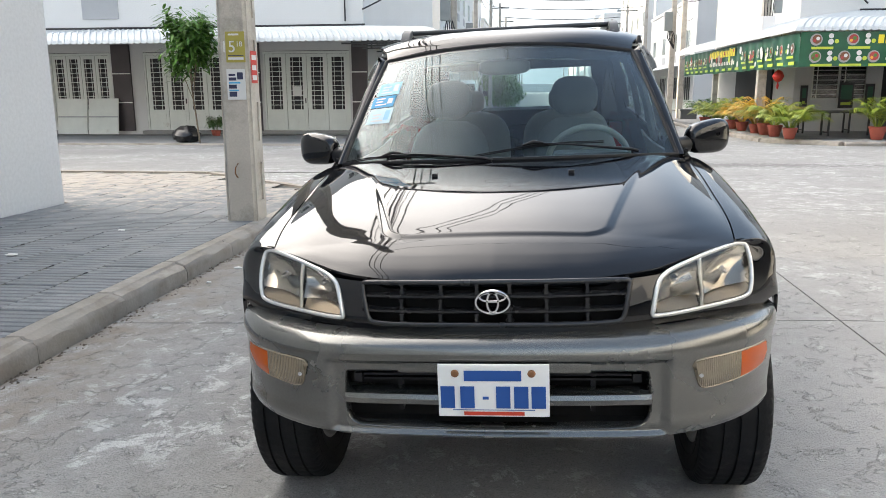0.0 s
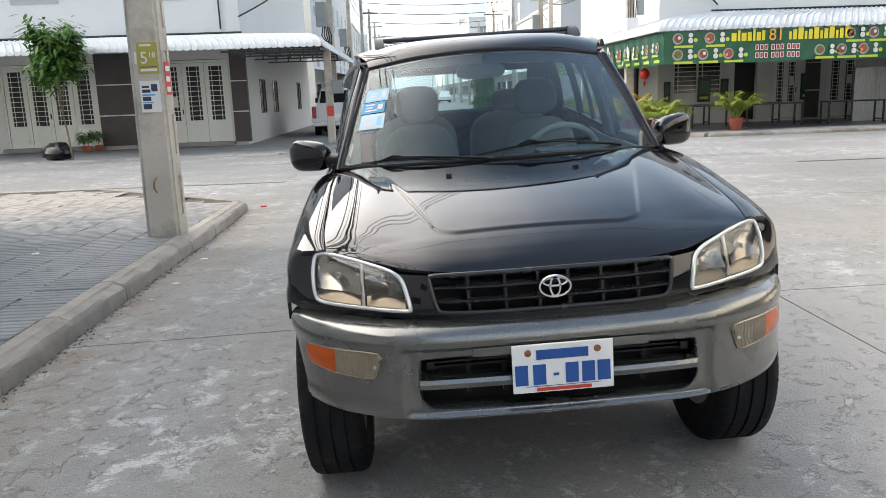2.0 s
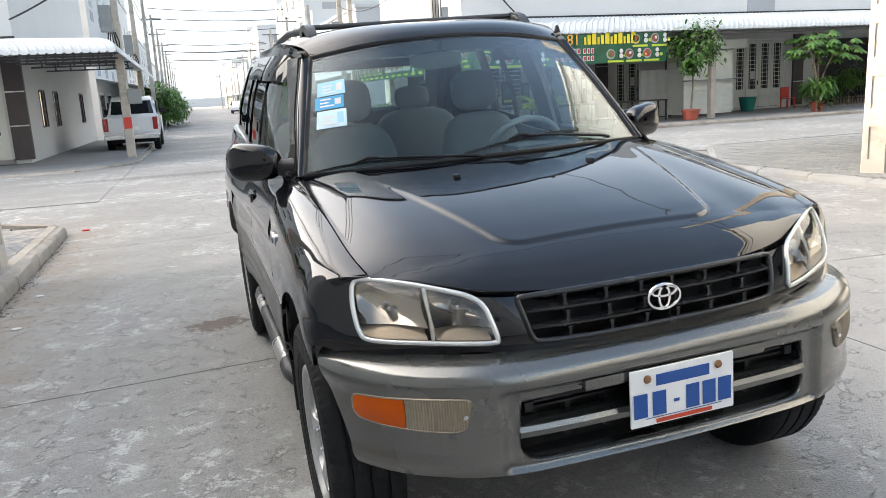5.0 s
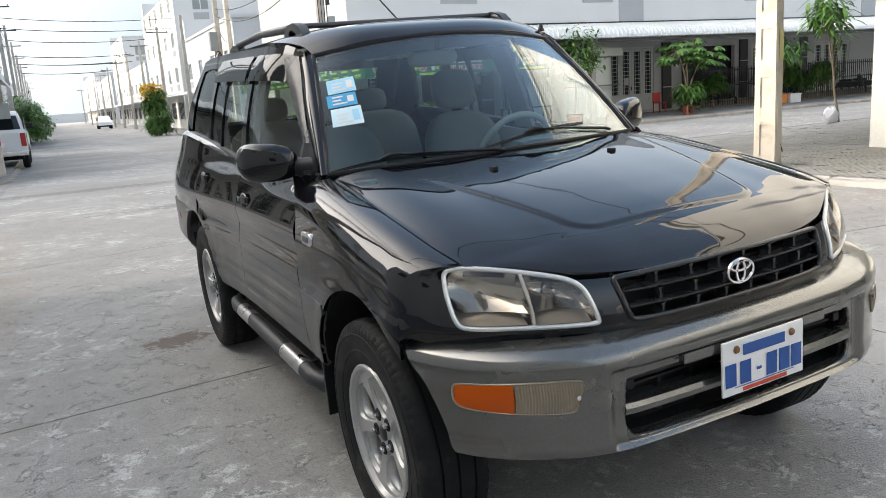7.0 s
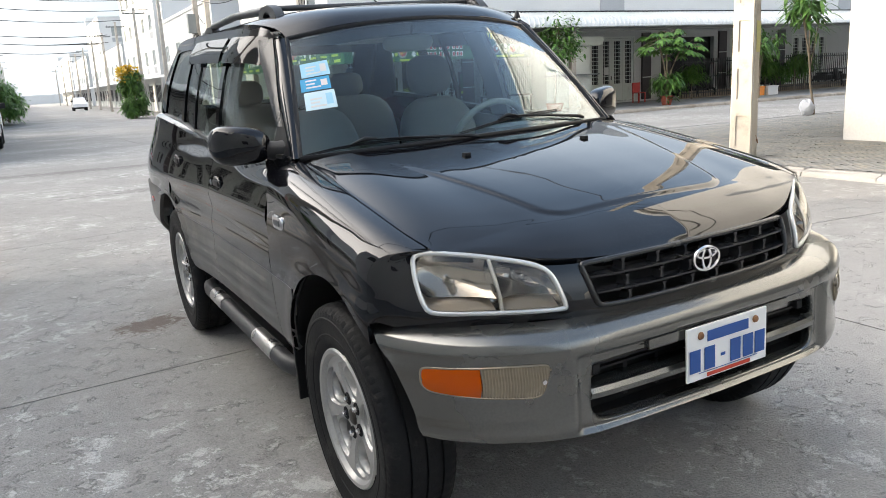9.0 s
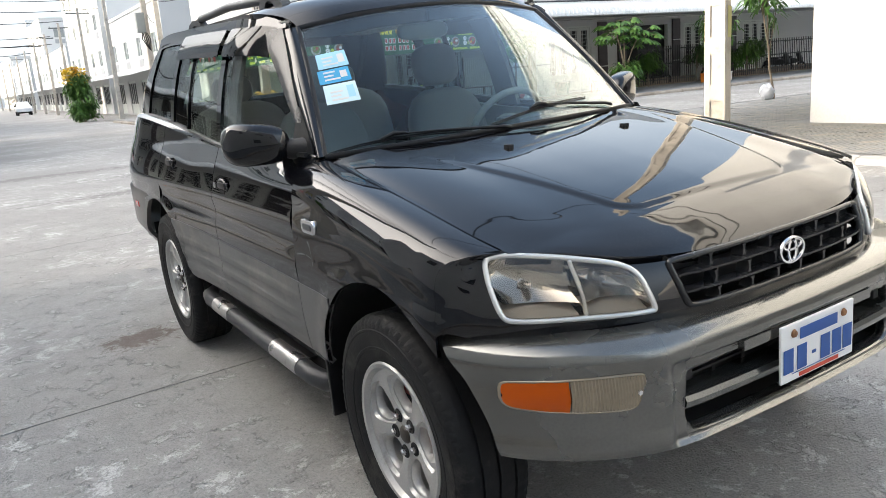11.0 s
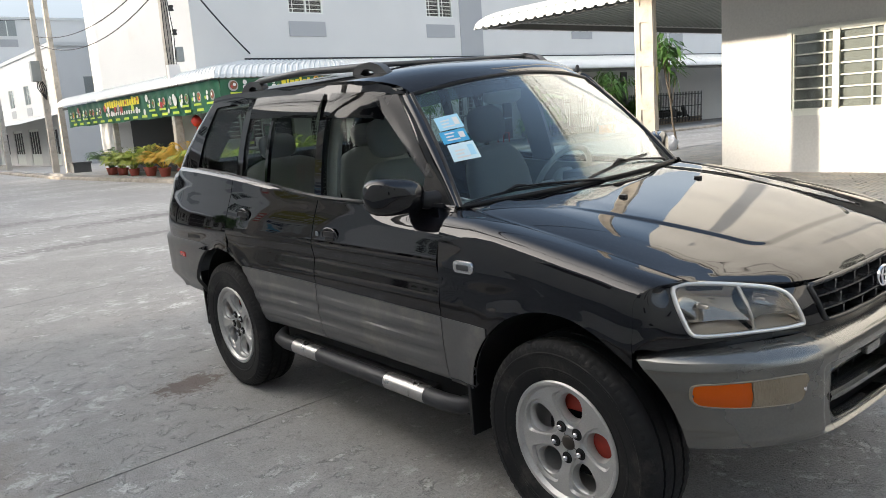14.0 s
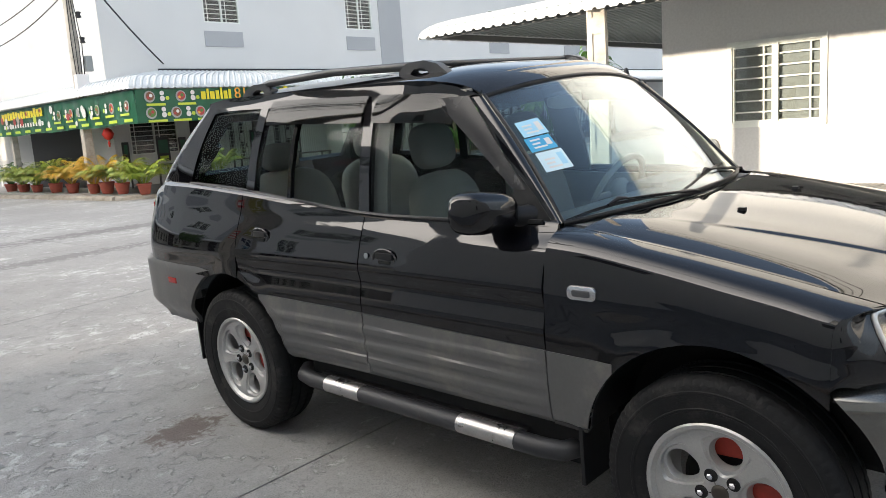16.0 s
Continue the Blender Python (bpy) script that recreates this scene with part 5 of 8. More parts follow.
for a, b, cx, cz in ((0.046, 0.031, 0, 0), (0.015, 0.028, 0, 0.0), (0.035, 0.0125, 0, 0.0145)):
    rows = []
    for k in range(36):
        t = 2 * math.pi * k / 36
        rows.append([(cx + (a + 0.0048 * cu) * math.cos(t), by + 0.005 * su, bz + cz + (b + 0.0048 * cu) * math.sin(t)) for cu, su in [(math.cos(2 * math.pi * i / 6), math.sin(2 * math.pi * i / 6)) for i in range(6)]])
    grid(badge, rows, close_u=True, close_v=True)
part("badge", badge, CHROME, gr, "oval chrome badge", smooth=60)

def span(poly, x):
    """Lowest and highest z of a closed outline at x."""
    zs = [a[1] + (b[1] - a[1]) * (x - a[0]) / (b[0] - a[0]) for a, b in zip(poly, poly[1:] + poly[:1]) if (a[0] - x) * (b[0] - x) <= 0 and a[0] != b[0]]
    return (min(zs), max(zs)) if zs else (0.598, 0.602)


# headlamps: bowl, reflectors, divider, bright rim, clear cover
for s in (-1, 1):
    hl = part("headlight", rim_along(HL_ROUND, (0.0068, 0.008), -0.003, s), RIM_WHITE, car, "clear headlight with bright rim", smooth=60)
    bm = bmesh.new()
    cx, cz = 0.59, 0.822
    rows = []
    for f, d in ((1.0, 0.002), (0.93, 0.03), (0.8, 0.055), (0.5, 0.07), (0.05, 0.072)):
        rows.append([(s * (cx + (p[0] - cx) * f), nose(cx + (p[0] - cx) * f, cz + (p[1] - cz) * f) + d, cz + (p[1] - cz) * f) for p in HL_ROUND])
    vs = grid(bm, rows, close_v=True)
    bm.faces.new(vs[-1])
    part("reflector_bowl", bm, REFLECTOR, hl, "silver reflector bowl", smooth=25)
    rnd = random.Random(31)
    for name, xa, xb in (("reflector", 0.583, 0.733), ("reflector", 0.443, 0.568)):
        bm, xm, hw = bmesh.new(), (xa + xb) / 2, (xb - xa) / 2
        rows = []
        for x in lin(xa, xb, 17):
            za, zb = span(HL_ROUND, x)
            za, zb = za + 0.036, zb - 0.007
            fx, row = (x - xm) / hw, []
            for z in lin(za, zb, 11):
                fz = (z - za) / (zb - za) * 2 - 1
                row.append((s * x, nose(x, z) + 0.008 + 0.056 * (1 - 0.6 * fx * fx - 0.6 * fz * fz) + rnd.uniform(-0.0003, 0.0003), z))
            rows.append(row)
        grid(bm, rows)
        part(name, bm, REFLECTOR, hl, "silver curved reflector", smooth=60)
        rows = []
        for x in lin(xa + 0.002, xb - 0.002, 9):
            za = span(HL_ROUND, x)[0] + 0.006
            rows.append([(s * x, nose(x, za) + d, za + u) for d, u in ((0.003, 0.0), (0.018, 0.01), (0.036, 0.022), (0.052, 0.034))])
        part("lower_reflector", skin(rows, 0.004), LAMP_FLOOR, hl, "smoky tan reflector floor", smooth=60)
        m = pose(s * xm, nose(xm, 0.83) + 0.05, 0.828, 90, 0, 0)
        part("bulb", lathed([(0.001, 0.034), (0.006, 0.032), (0.0085, 0.024), (0.0085, 0.0), (0.012, -0.002)], m, 14), SOFT_CHROME, hl, smooth=50)
    part("divider", tubed([(s * 0.575, nose(0.575, z) - 0.002, z) for z in (0.755, 0.79, 0.83, 0.877)], 0.0058, 6), RIM_WHITE, hl, smooth=60)
    bm = bmesh.new()
    rows = []
    for f, d in ((0.99, -0.003), (0.8, -0.012), (0.45, -0.017), (0.03, -0.018)):
        rows.append([(s * (cx + (p[0] - cx) * f), nose(cx + (p[0] - cx) * f, cz + (p[1] - cz) * f) + d, cz + (p[1] - cz) * f) for p in HL_ROUND])
    vs = grid(bm, rows, close_v=True)
    bm.faces.new(vs[-1])
    lens = part("lens", bm, LAMP_GLASS, hl, "clear plastic lens", smooth=60)
    lens.visible_shadow = False

# front bumper
plan = [(0.0, -0.716), (0.15, -0.713), (0.3, -0.708), (0.4, -0.701), (0.47, -0.688), (0.53, -0.667), (0.6, -0.629), (0.67, -0.58), (0.73, -0.522), (0.775, -0.462), (0.815, -0.39), (0.845, -0.3), (0.858, -0.22)]
seg = np.r_[0, np.cumsum([math.dist(a, b) for a, b in zip(plan, plan[1:])])]
plan_x, plan_y = curve(list(zip(seg, [p[0] for p in plan]))), curve(list(zip(seg, [p[1] for p in plan])))
inset = curve([(0.418, 0.09), (0.423, 0.05), (0.43, 0.022), (0.445, 0.01), (0.5, 0.008), (0.58, 0.007), (0.632, 0.006), (0.65, 0.002), (0.662, 0.0), (0.682, 0.003), (0.7, 0.015), (0.71, 0.034), (0.716, 0.06), (0.719, 0.1)])


def bumper_point(s, z):
    """s: way along the plan from the middle, in metres, to the wheel arch."""
    d = 0.001
    x, y = plan_x(abs(s)), plan_y(abs(s))
    tx, ty = plan_x(abs(s) + d) - x, plan_y(abs(s) + d) - y
    k = math.hypot(tx, ty) or 1
    nx, ny = -ty / k, tx / k
    off = inset(z)
    a = abs(s)
    # the middle field between the slots stands a little back, with a slanted edge
    if 0.425 < z < 0.66:
        off += 0.02 * (1 - smooth01((a - 0.45) / 0.028)) * smooth01((z - 0.43) / 0.02) * (1 - smooth01((z - 0.636) / 0.02))
    x, y = x - abs(nx) * off, y + abs(ny) * off
    return (math.copysign(x, s), y, z)


def bumper_end(z):
    ye = 0.02 - math.sqrt(max(0.01, 0.462**2 - (z - 0.37) ** 2))
    lo, hi = 0.5, seg[-1]
    for _ in range(30):
        mid = (lo + hi) / 2
        lo, hi = (mid, hi) if plan_y(mid) < ye else (lo, mid)
    return lo


SLOT = round_poly([(0.0, 0.45), (0.37, 0.452), (0.405, 0.466), (0.424, 0.5), (0.416, 0.606), (0.408, 0.618), (0.0, 0.62), (-0.408, 0.618), (-0.416, 0.606), (-0.424, 0.5), (-0.405, 0.466), (-0.37, 0.452)], 2)
FOG = [(0.548, 0.566), (0.532, 0.628), (0.54, 0.642), (0.66, 0.64), (0.765, 0.633), (0.777, 0.626), (0.778, 0.585), (0.768, 0.57), (0.74, 0.565), (0.68, 0.56), (0.57, 0.556)]
FOG_ROUND = round_poly(FOG, 2)


zs_b = sorted(set(lin(0.418, 0.434, 5) + lin(0.439, 0.64, 60) + lin(0.645, 0.719, 15)))
us = lin(-1, 1, 261)
rows_b = [[bumper_point(u * bumper_end(z), z) for u in us] for z in zs_b]


def bumper_cell(i, j):
    p, q = rows_b[i][j], rows_b[i + 1][j + 1]
    x, z = (p[0] + q[0]) / 2, (p[2] + q[2]) / 2
    return not inside((x, z), SLOT)


bumper = part("front_bumper", skin(rows_b, -0.03, bumper_cell), GREY_PAINT, car, "scuffed metallic grey front bumper", smooth=40)


def by_x(x, z):
    """How far forward the bumper stands at this x and z."""
    lo, hi = 0.0, seg[-1]
    for _ in range(40):
        mid = (lo + hi) / 2
        lo, hi = (mid, hi) if bumper_point(mid, z)[0] < abs(x) else (lo, mid)
    return bumper_point(lo, z)[1]


rows = [[(x, by_x(x, 0.535) + dy, 0.535 + dz) for dy, dz in ((0.012, -0.021), (-0.004, -0.014), (-0.008, 0.002), (-0.002, 0.014), (0.012, 0.019), (0.06, 0.02), (0.06, -0.022))] for x in lin(-0.421, 0.421, 25)]
bm = bmesh.new()
grid(bm, rows, close_v=True)
part("bumper_bar", bm, GREY_PAINT, bumper, smooth=35)
part("slot_rim", rim_along(SLOT, (0.005, 0.014), 0.012, 1, by_x), GREY_PAINT, bumper, smooth=60)
# slot depth painted too: near-black plates behind the opening
part("slot_back", boxes((-0.45, 0.45, -0.59, -0.575, 0.43, 0.66), (-0.435, -0.425, -0.665, -0.59, 0.44, 0.65), (0.425, 0.435, -0.665, -0.59, 0.44, 0.65), (-0.425, 0.425, -0.665, -0.59, 0.44, 0.45)), HOLLOW_SHADE, bumper)
for z in (0.578, 0.592):
    part("cooler_fin", boxes((-0.38, 0.38, -0.64, -0.6, z - 0.003, z + 0.003)), BLACK_PLASTIC, bumper)
for x in (-0.385, 0.385):
    part("tow_bracket", boxes((x - 0.012, x + 0.012, -0.655, -0.6, 0.575, 0.6), bevel=0.004), BLACK_PLASTIC, bumper)
for x in (-0.16, 0.27, -0.27):
    part("cooler_strut", boxes((x - 0.006, x + 0.006, -0.63, -0.6, 0.48, 0.61)), BLACK_PLASTIC, bumper)
part("plate_recess", boxes((-0.26, 0.26, -0.711, -0.69, 0.622, 0.65), bevel=0.006), GREY_PAINT, bumper, smooth=40)
for s in (-1, 1):
    for name, cut, mat, lab in (("turn_signal", lambda x: x > 0.676, AMBER, "orange turn signal lens"), ("fog_lamp", lambda x: x <= 0.676, CLEAR_LENS, "fogged clear lamp lens")):
        xa, xb = (0.677, 0.7775) if name == "turn_signal" else (0.5375, 0.675)
        rows = []
        for x in lin(xa, xb, 92):
            za, zb = span(FOG_ROUND, x)
            rows.append([(s * x, by_x(x, z) - 0.004 - 0.007 * math.sin(math.pi * f) + (0.0011 * math.sin(x * 1050) if name == "fog_lamp" else 0), z) for f, z in zip(lin(0, 1, 9), lin(za, zb, 9))])
        part(name, skin(rows, 0.012 * s), mat, bumper, lab, smooth=40)
    part("lamp_rim", rim_along(FOG_ROUND, (0.0035, 0.006), 0.0, s, by_x), CLEAR_LENS, bumper, smooth=50)
    part("lamp_screw", lathed([(0.001, 0.004), (0.006, 0.004), (0.006, 0)], pose(s * 0.551, by_x(0.551, 0.6) - 0.012, 0.6, 90, 0, 0), 10), SOFT_CHROME, bumper)

# number plate: white sheet with bars in place of the writing
plate = part("number_plate", boxes((-0.149, 0.149, -0.729, -0.722, 0.505, 0.653), bevel=0.003), PLATE_WHITE, car, "white plate with blue bars and a thin red line")
py = -0.7305


def plate_bar(x0, x1, z0, z1, mat):
    part("plate_mark", boxes((x0, x1, py - 0.0012, py, z0, z1)), mat, plate)


for x in (-0.142, -0.089, -0.029, 0.007, 0.055, 0.101):
    plate_bar(x, x + (0.038 if x != -0.029 else 0.016), 0.53 if x != -0.029 else 0.555, 0.592 if x != -0.029 else 0.563, PLATE_BLUE)
plate_bar(-0.078, 0.075, 0.607, 0.636, PLATE_BLUE)
plate_bar(-0.11, 0.11, 0.5245, 0.526, PLATE_BLUE)
plate_bar(-0.08, 0.082, 0.51, 0.52, PLATE_RED)
for x in (-0.102, 0.102):
    part("bolt", lathed([(0.001, 0.006), (0.008, 0.005), (0.011, 0.0)], pose(x, py, 0.628, 90, 0, 0), 12), RUST, plate, "rusty bolt")

# lower black skirt and underbody: near-black paints their shade and blocks light
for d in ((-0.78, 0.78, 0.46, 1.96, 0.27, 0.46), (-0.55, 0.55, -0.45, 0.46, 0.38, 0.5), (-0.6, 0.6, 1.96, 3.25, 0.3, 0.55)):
    part("underbody", boxes(d, bevel=0.02), HOLLOW_SHADE, car)
part("bulkhead", boxes((-0.66, 0.66, 0.42, 0.5, 0.4, 1.04)), HOLLOW_SHADE, car)
part("engine_block", boxes((-0.5, 0.5, -0.35, 0.42, 0.5, 0.84)), HOLLOW_SHADE, car)

# wheel-arch liners and mud flaps
for s in (-1, 1):
    for c in AXLES:
        rows = [[(s * x, c - math.cos(a) * (ARCH_R + 0.004), ARCH_Z + math.sin(a) * (ARCH_R + 0.004) if a < math.pi else 0) for x in ((0.835 if c > 1 or math.cos(a) < 0.5 else 0.74), 0.55)] for a in lin(0.17, math.pi - 0.17, 33)]
        rows = [[(x, y, ARCH_Z + math.sin(a) * (ARCH_R + 0.004)) for (x, y, _z) in row] for row, a in zip(rows, lin(0.17, math.pi - 0.17, 33))]
        part("wheel_arch_liner", skin(rows, 0.006), BLACK_PLASTIC, car, smooth=60)
        # inner wall near-black, the arch's shade in its colour
        part("liner_wall", boxes((s * 0.55 - 0.01, s * 0.55 + 0.01, c - 0.42, c + 0.42, 0.42, 0.82)), HOLLOW_SHADE, car)
    part("mud_flap", boxes((s * 0.765 - 0.08, s * 0.765 + 0.08, 0.44, 0.455, 0.24, 0.55), bevel=0.004), BLACK_PLASTIC, car, "black rubber mud flap")
    part("mud_flap", boxes((s * 0.77 - 0.09, s * 0.77 + 0.09, 2.83, 2.845, 0.27, 0.6), bevel=0.004), BLACK_PLASTIC, car, "black rubber mud flap")
    # side step: black tube with two bright sleeves
    step = part("side_step", tubed([(s * 0.74, 0.5, 0.33), (s * 0.815, 0.54, 0.325), (s * 0.83, 0.62, 0.325), (s * 0.83, 1.9, 0.325), (s * 0.82, 1.97, 0.33), (s * 0.76, 2.02, 0.335)], 0.036, 14), STEP_RUBBER, car, "black tubular side step with chrome sleeves", smooth=50)
    for a, b in ((0.72, 0.99), (1.55, 1.78)):
        part("chrome_sleeve", tubed([(s * 0.83, a, 0.3265), (s * 0.83, b, 0.3265)], 0.0375, 16), SLEEVE, step, "chrome sleeve", smooth=50)
    part("step_plate", boxes((s * 0.78 - 0.03, s * 0.78 + 0.03, 0.7, 1.85, 0.352, 0.362), bevel=0.003), BLACK_PLASTIC, step)

# rear bumper and tail
rb = []
for z in lin(0.47, 0.82, 14):
    rr = []
    low = smooth01((0.58 - z) / 0.11) * 0.05
    up = smooth01((z - 0.797) / 0.025) * 0.02
    cut = 2.41 + math.sqrt(max(0.0, 0.43**2 - (z - 0.37) ** 2))
    side = [(half_w(y) + 0.006 - 0.01 * smooth01((0.62 - z) / 0.15), y) for y in lin(cut, 3.1, 8)]
    turn = [(0.70 + 0.192 * math.cos(a) ** 0.8, 3.12 + 0.27 * math.sin(a) ** 0.8) for a in lin(0.08, math.pi / 2 - 0.08, 9)]
    back = [(x, 3.395 - 0.005 * x) for x in lin(0.68, 0.0, 8)]
    half = [(x - low - up, y - (low * 1.2 + up) * (y > 3.2)) for x, y in side + turn + back]
    rb.append([(-x, y, z) for x, y in half] + [(x, y, z) for x, y in half[-2::-1]])
rear_bumper = part("rear_bumper", skin(rb, 0.02), CLAD, car, "grey plastic rear bumper", smooth=40)
for s in (-1, 1):
    part("side_marker", boxes((s * 0.9 - 0.012, s * 0.9 + 0.012, 2.9, 2.985, 0.692, 0.724), bevel=0.006), RED_LENS, rear_bumper, "red side marker")

# glasshouse
# windscreen, curved both ways
def screen(u, v):
    """u across -1..1, v from the foot to the head."""
    xb, xt = 0.696, 0.56
    yb, yt = 0.57 - 0.155 * (1 - u * u), 0.98 - 0.075 * (1 - u * u)
    zb, zt = 1.078 + 0.014 * (1 - u * u), 1.513 + 0.05 * (1 - u * u)
    bow = 0.018 * math.sin(math.pi * v)
    return (u * (xb + (xt - xb) * v), yb + (yt - yb) * v - bow * 0.7, zb + (zt - zb) * v + bow * 0.6)


roof_side_z = curve([(0.955, 1.506), (0.98, 1.522), (1.02, 1.537), (1.1, 1.555), (1.3, 1.57), (1.6, 1.582), (2.2, 1.598), (2.75, 1.588), (2.9, 1.56)])


def house_x(y, z):
    """Half width of the glasshouse at a height, from the belt to the roof edge."""
    zb, zt = belt(y), 1.585
    f = (z - zb) / (zt - zb)
    xb = min(side_x(y, zb), cabin_w(y) + tuck(zb)) - 0.001 - 0.015 * (1 - smooth01((y - 0.62) / 0.7))
    xt = 0.556 + 0.084 * smooth01((y - 0.88) / 0.5) + 0.014 * smooth01((y - 1.4) / 0.8)
    return xb + (xt - xb) * f + (0.006 + 0.014 * smooth01((y - 0.8) / 0.6)) * math.sin(math.pi * max(0, min(1, f)))


def a_line(z):
    """y of the front edge of the side at a height: the A-pillar."""
    return 0.565 + (z - 1.075) * 0.935


def on_house(y, z, off=0.0):
    return (house_x(y, z) + off, y, z)


def strip_between(name, edge0, edge1, thick, material, label="", n=3, off=0.0):
    """A bar of the side frame between two edges given as lists of (y, z)."""
    for s in (-1, 1):
        rows = []
        for (ya, za), (yb, zb) in zip(edge0, edge1):
            rows.append([(s * on_house(ya + (yb - ya) * t, za + (zb - za) * t, off)[0], ya + (yb - ya) * t, za + (zb - za) * t) for t in lin(0, 1, n)])
        part(name, skin(rows, thick * s), material, car, label, smooth=50)


ys = [0.957, 0.975, 0.99] + lin(1.01, 2.75, 26)
# A-pillar, roof rail, B, C and D pillars
for s in (-1, 1):
    rows = []
    for v in lin(0.0, 1.0, 14):
        p = Vector(screen(s * 0.995, v))
        z = p.z
        yo = a_line(z) + 0.0
        q, r = Vector((s * house_x(yo, z), yo, z)), Vector((s * house_x(yo + 0.034, z), yo + 0.034, z))
        rows.append([p.lerp(q, t) + Vector((s * 0.7, -0.6, 0.3)) * 0.01 * math.sin(math.pi * t) for t in (0, 0.2, 0.4, 0.6, 0.8, 1)] + [r])
    part("a_pillar", skin(rows, 0.02 * s), BLACK_PAINT, car, smooth=50)
strip_between("roof_rail", [(y, roof_side_z(y) - 0.05 * smooth01((y - 0.96) / 0.14)) for y in ys], [(y, roof_side_z(y) + 0.012 * smooth01((y - 0.98) / 0.2)) for y in ys], 0.03, BLACK_PAINT, n=5)
strip_between("b_pillar", [(1.43 + 0.03 * f, 1.085 + 0.46 * f) for f in lin(0, 1, 6)], [(1.488 + 0.03 * f, 1.085 + 0.46 * f) for f in lin(0, 1, 6)], 0.03, BLACK_PAINT)
strip_between("b_pillar_trim", [(1.375 + 0.03 * f, 1.085 + 0.44 * f) for f in lin(0, 1, 6)], [(1.54 + 0.03 * f, 1.085 + 0.44 * f) for f in lin(0, 1, 6)], 0.02, DASH, off=-0.05)
strip_between("c_pillar", [(2.256 - 0.055 * f, 1.15 + 0.41 * f) for f in lin(0, 1, 6)], [(2.318 - 0.055 * f, 1.155 + 0.41 * f) for f in lin(0, 1, 6)], 0.03, BLACK_PAINT)
strip_between("window_bar", [(1.965 - 0.02 * f, 1.12 + 0.42 * f) for f in lin(0, 1, 4)], [(1.988 - 0.02 * f, 1.12 + 0.42 * f) for f in lin(0, 1, 4)], 0.02, BLACK_PAINT)
strip_between("d_pillar", [(2.86 - 0.20 * f, 1.18 + 0.40 * f) for f in lin(0, 1, 8)], [(3.1 - 0.37 * f, 1.19 + 0.395 * f) for f in lin(0, 1, 8)], 0.03, BLACK_PAINT, n=5)
strip_between("window_seal", [(y, belt(y)) for y in lin(0.6, 3.1, 22)], [(y, belt(y) + 0.022) for y in lin(0.6, 3.1, 22)], 0.02, BLACK_PLASTIC)
for s in (-1, 1):
    rows = []
    for y in lin(0.56, 3.1, 50):
        xo, xi, z = side_x(y, belt(y)), house_x(y, belt(y)), belt(y)
        rows.append([(s * (xo + (xi - xo) * t), y, z + 0.016 * math.sin(t * math.pi / 2)) for t in lin(0, 1, 6)])
    part("door_shoulder", skin(rows, 0.01 * s), BLACK_PAINT, car, smooth=60)
# side panes
for s in (-1, 1):
    for name, f0, f1 in (("front_window", lambda z: a_line(z) + 0.03, lambda z: 1.44), ("rear_window", lambda z: 1.48, lambda z: 2.27), ("quarter_window", lambda z: 2.29, lambda z: 2.9 - 0.4 * (z - 1.18))):
        rows = []
        for t in lin(0, 1, 9):
            row = []
            for u in lin(0, 1, 7):
                z = 1.08 + 0.47 * u
                y = f0(z) + (f1(z) - f0(z)) * t
                z = max(z, belt(y) + 0.002)
                row.append((s * (house_x(y, z) - 0.007), y, z))
            rows.append(row)
        ob = part(name, skin(rows, 0.004 * s), TINTED, car, "tinted side glass", smooth=50)
        ob.visible_shadow = False
    # smoked wind deflectors over the door windows, standing off the frame
    for (ya, yb) in ((1.06, 1.44), (1.5, 2.16)):
        rows = []
        for t in lin(0, 1, 14):
            y = ya + (yb - ya) * t
            deep = 0.105
            zt = roof_side_z(y) - 0.022
            rows.append([(s * (house_x(y, zt - deep * u) + (0.008 + 0.02 * math.sin(u * 1.9)) * (1 if ya > 1.4 else 0.2 + 0.8 * smooth01(t / 0.35))), y, zt - deep * u) for u in lin(0, 1, 7)])
        part("wind_deflector", skin(rows, -0.004 * s), SMOKED, car, "smoked acrylic wind deflector", smooth=60)
    rows = []
    for f in lin(0, 1, 10):
        z = 1.19 + 0.33 * f
        y = a_line(z) + 0.035
        rows.append([(s * (house_x(y + w, z) + 0.004 + 0.005 * math.sin(k * 2.6)), y + w, z) for k, w in zip(lin(0, 1, 5), lin(0, 0.045 + 0.1 * f, 5))])
    part("wind_deflector", skin(rows, 0.004 * s), SATIN_BLACK, car, "black end of the wind deflector along the pillar", smooth=60)
    part("mirror_sail", skin([[(s * (house_x(y, z) + 0.004), y, z) for z in (1.076, 1.076 + h)] for y, h in ((0.6, 0.02), (0.66, 0.085), (0.745, 0.165), (0.755, 0.165))], 0.01 * s), BLACK_PLASTIC, car)

ws = part("windscreen", skin([[screen(u, v) for u in lin(-1, 1, 33)] for v in lin(0.0, 1, 17)], -0.005), WINDSHIELD, car, "clear windscreen with blue stickers", smooth=60)
ws.visible_shadow = False


def ws_bead(u0, v0, u1, v1, r, mat, name, parent, off=-0.004):
    pts = []
    for t in lin(0, 1, 20):
        p = Vector(screen(u0 + (u1 - u0) * t, v0 + (v1 - v0) * t))
        pts.append(p + Vector((0, off, -off * 0.5)))
    part(name, tubed(pts, r, 6), mat, parent, smooth=60)


for a in ((-1, 0, -1, 1), (1, 0, 1, 1), (-1, 1, 1, 1), (-1, 0.0, 1, 0.0)):
    ws_bead(*a, 0.011, BLACK_PLASTIC, "screen_seal", ws, 0.002)


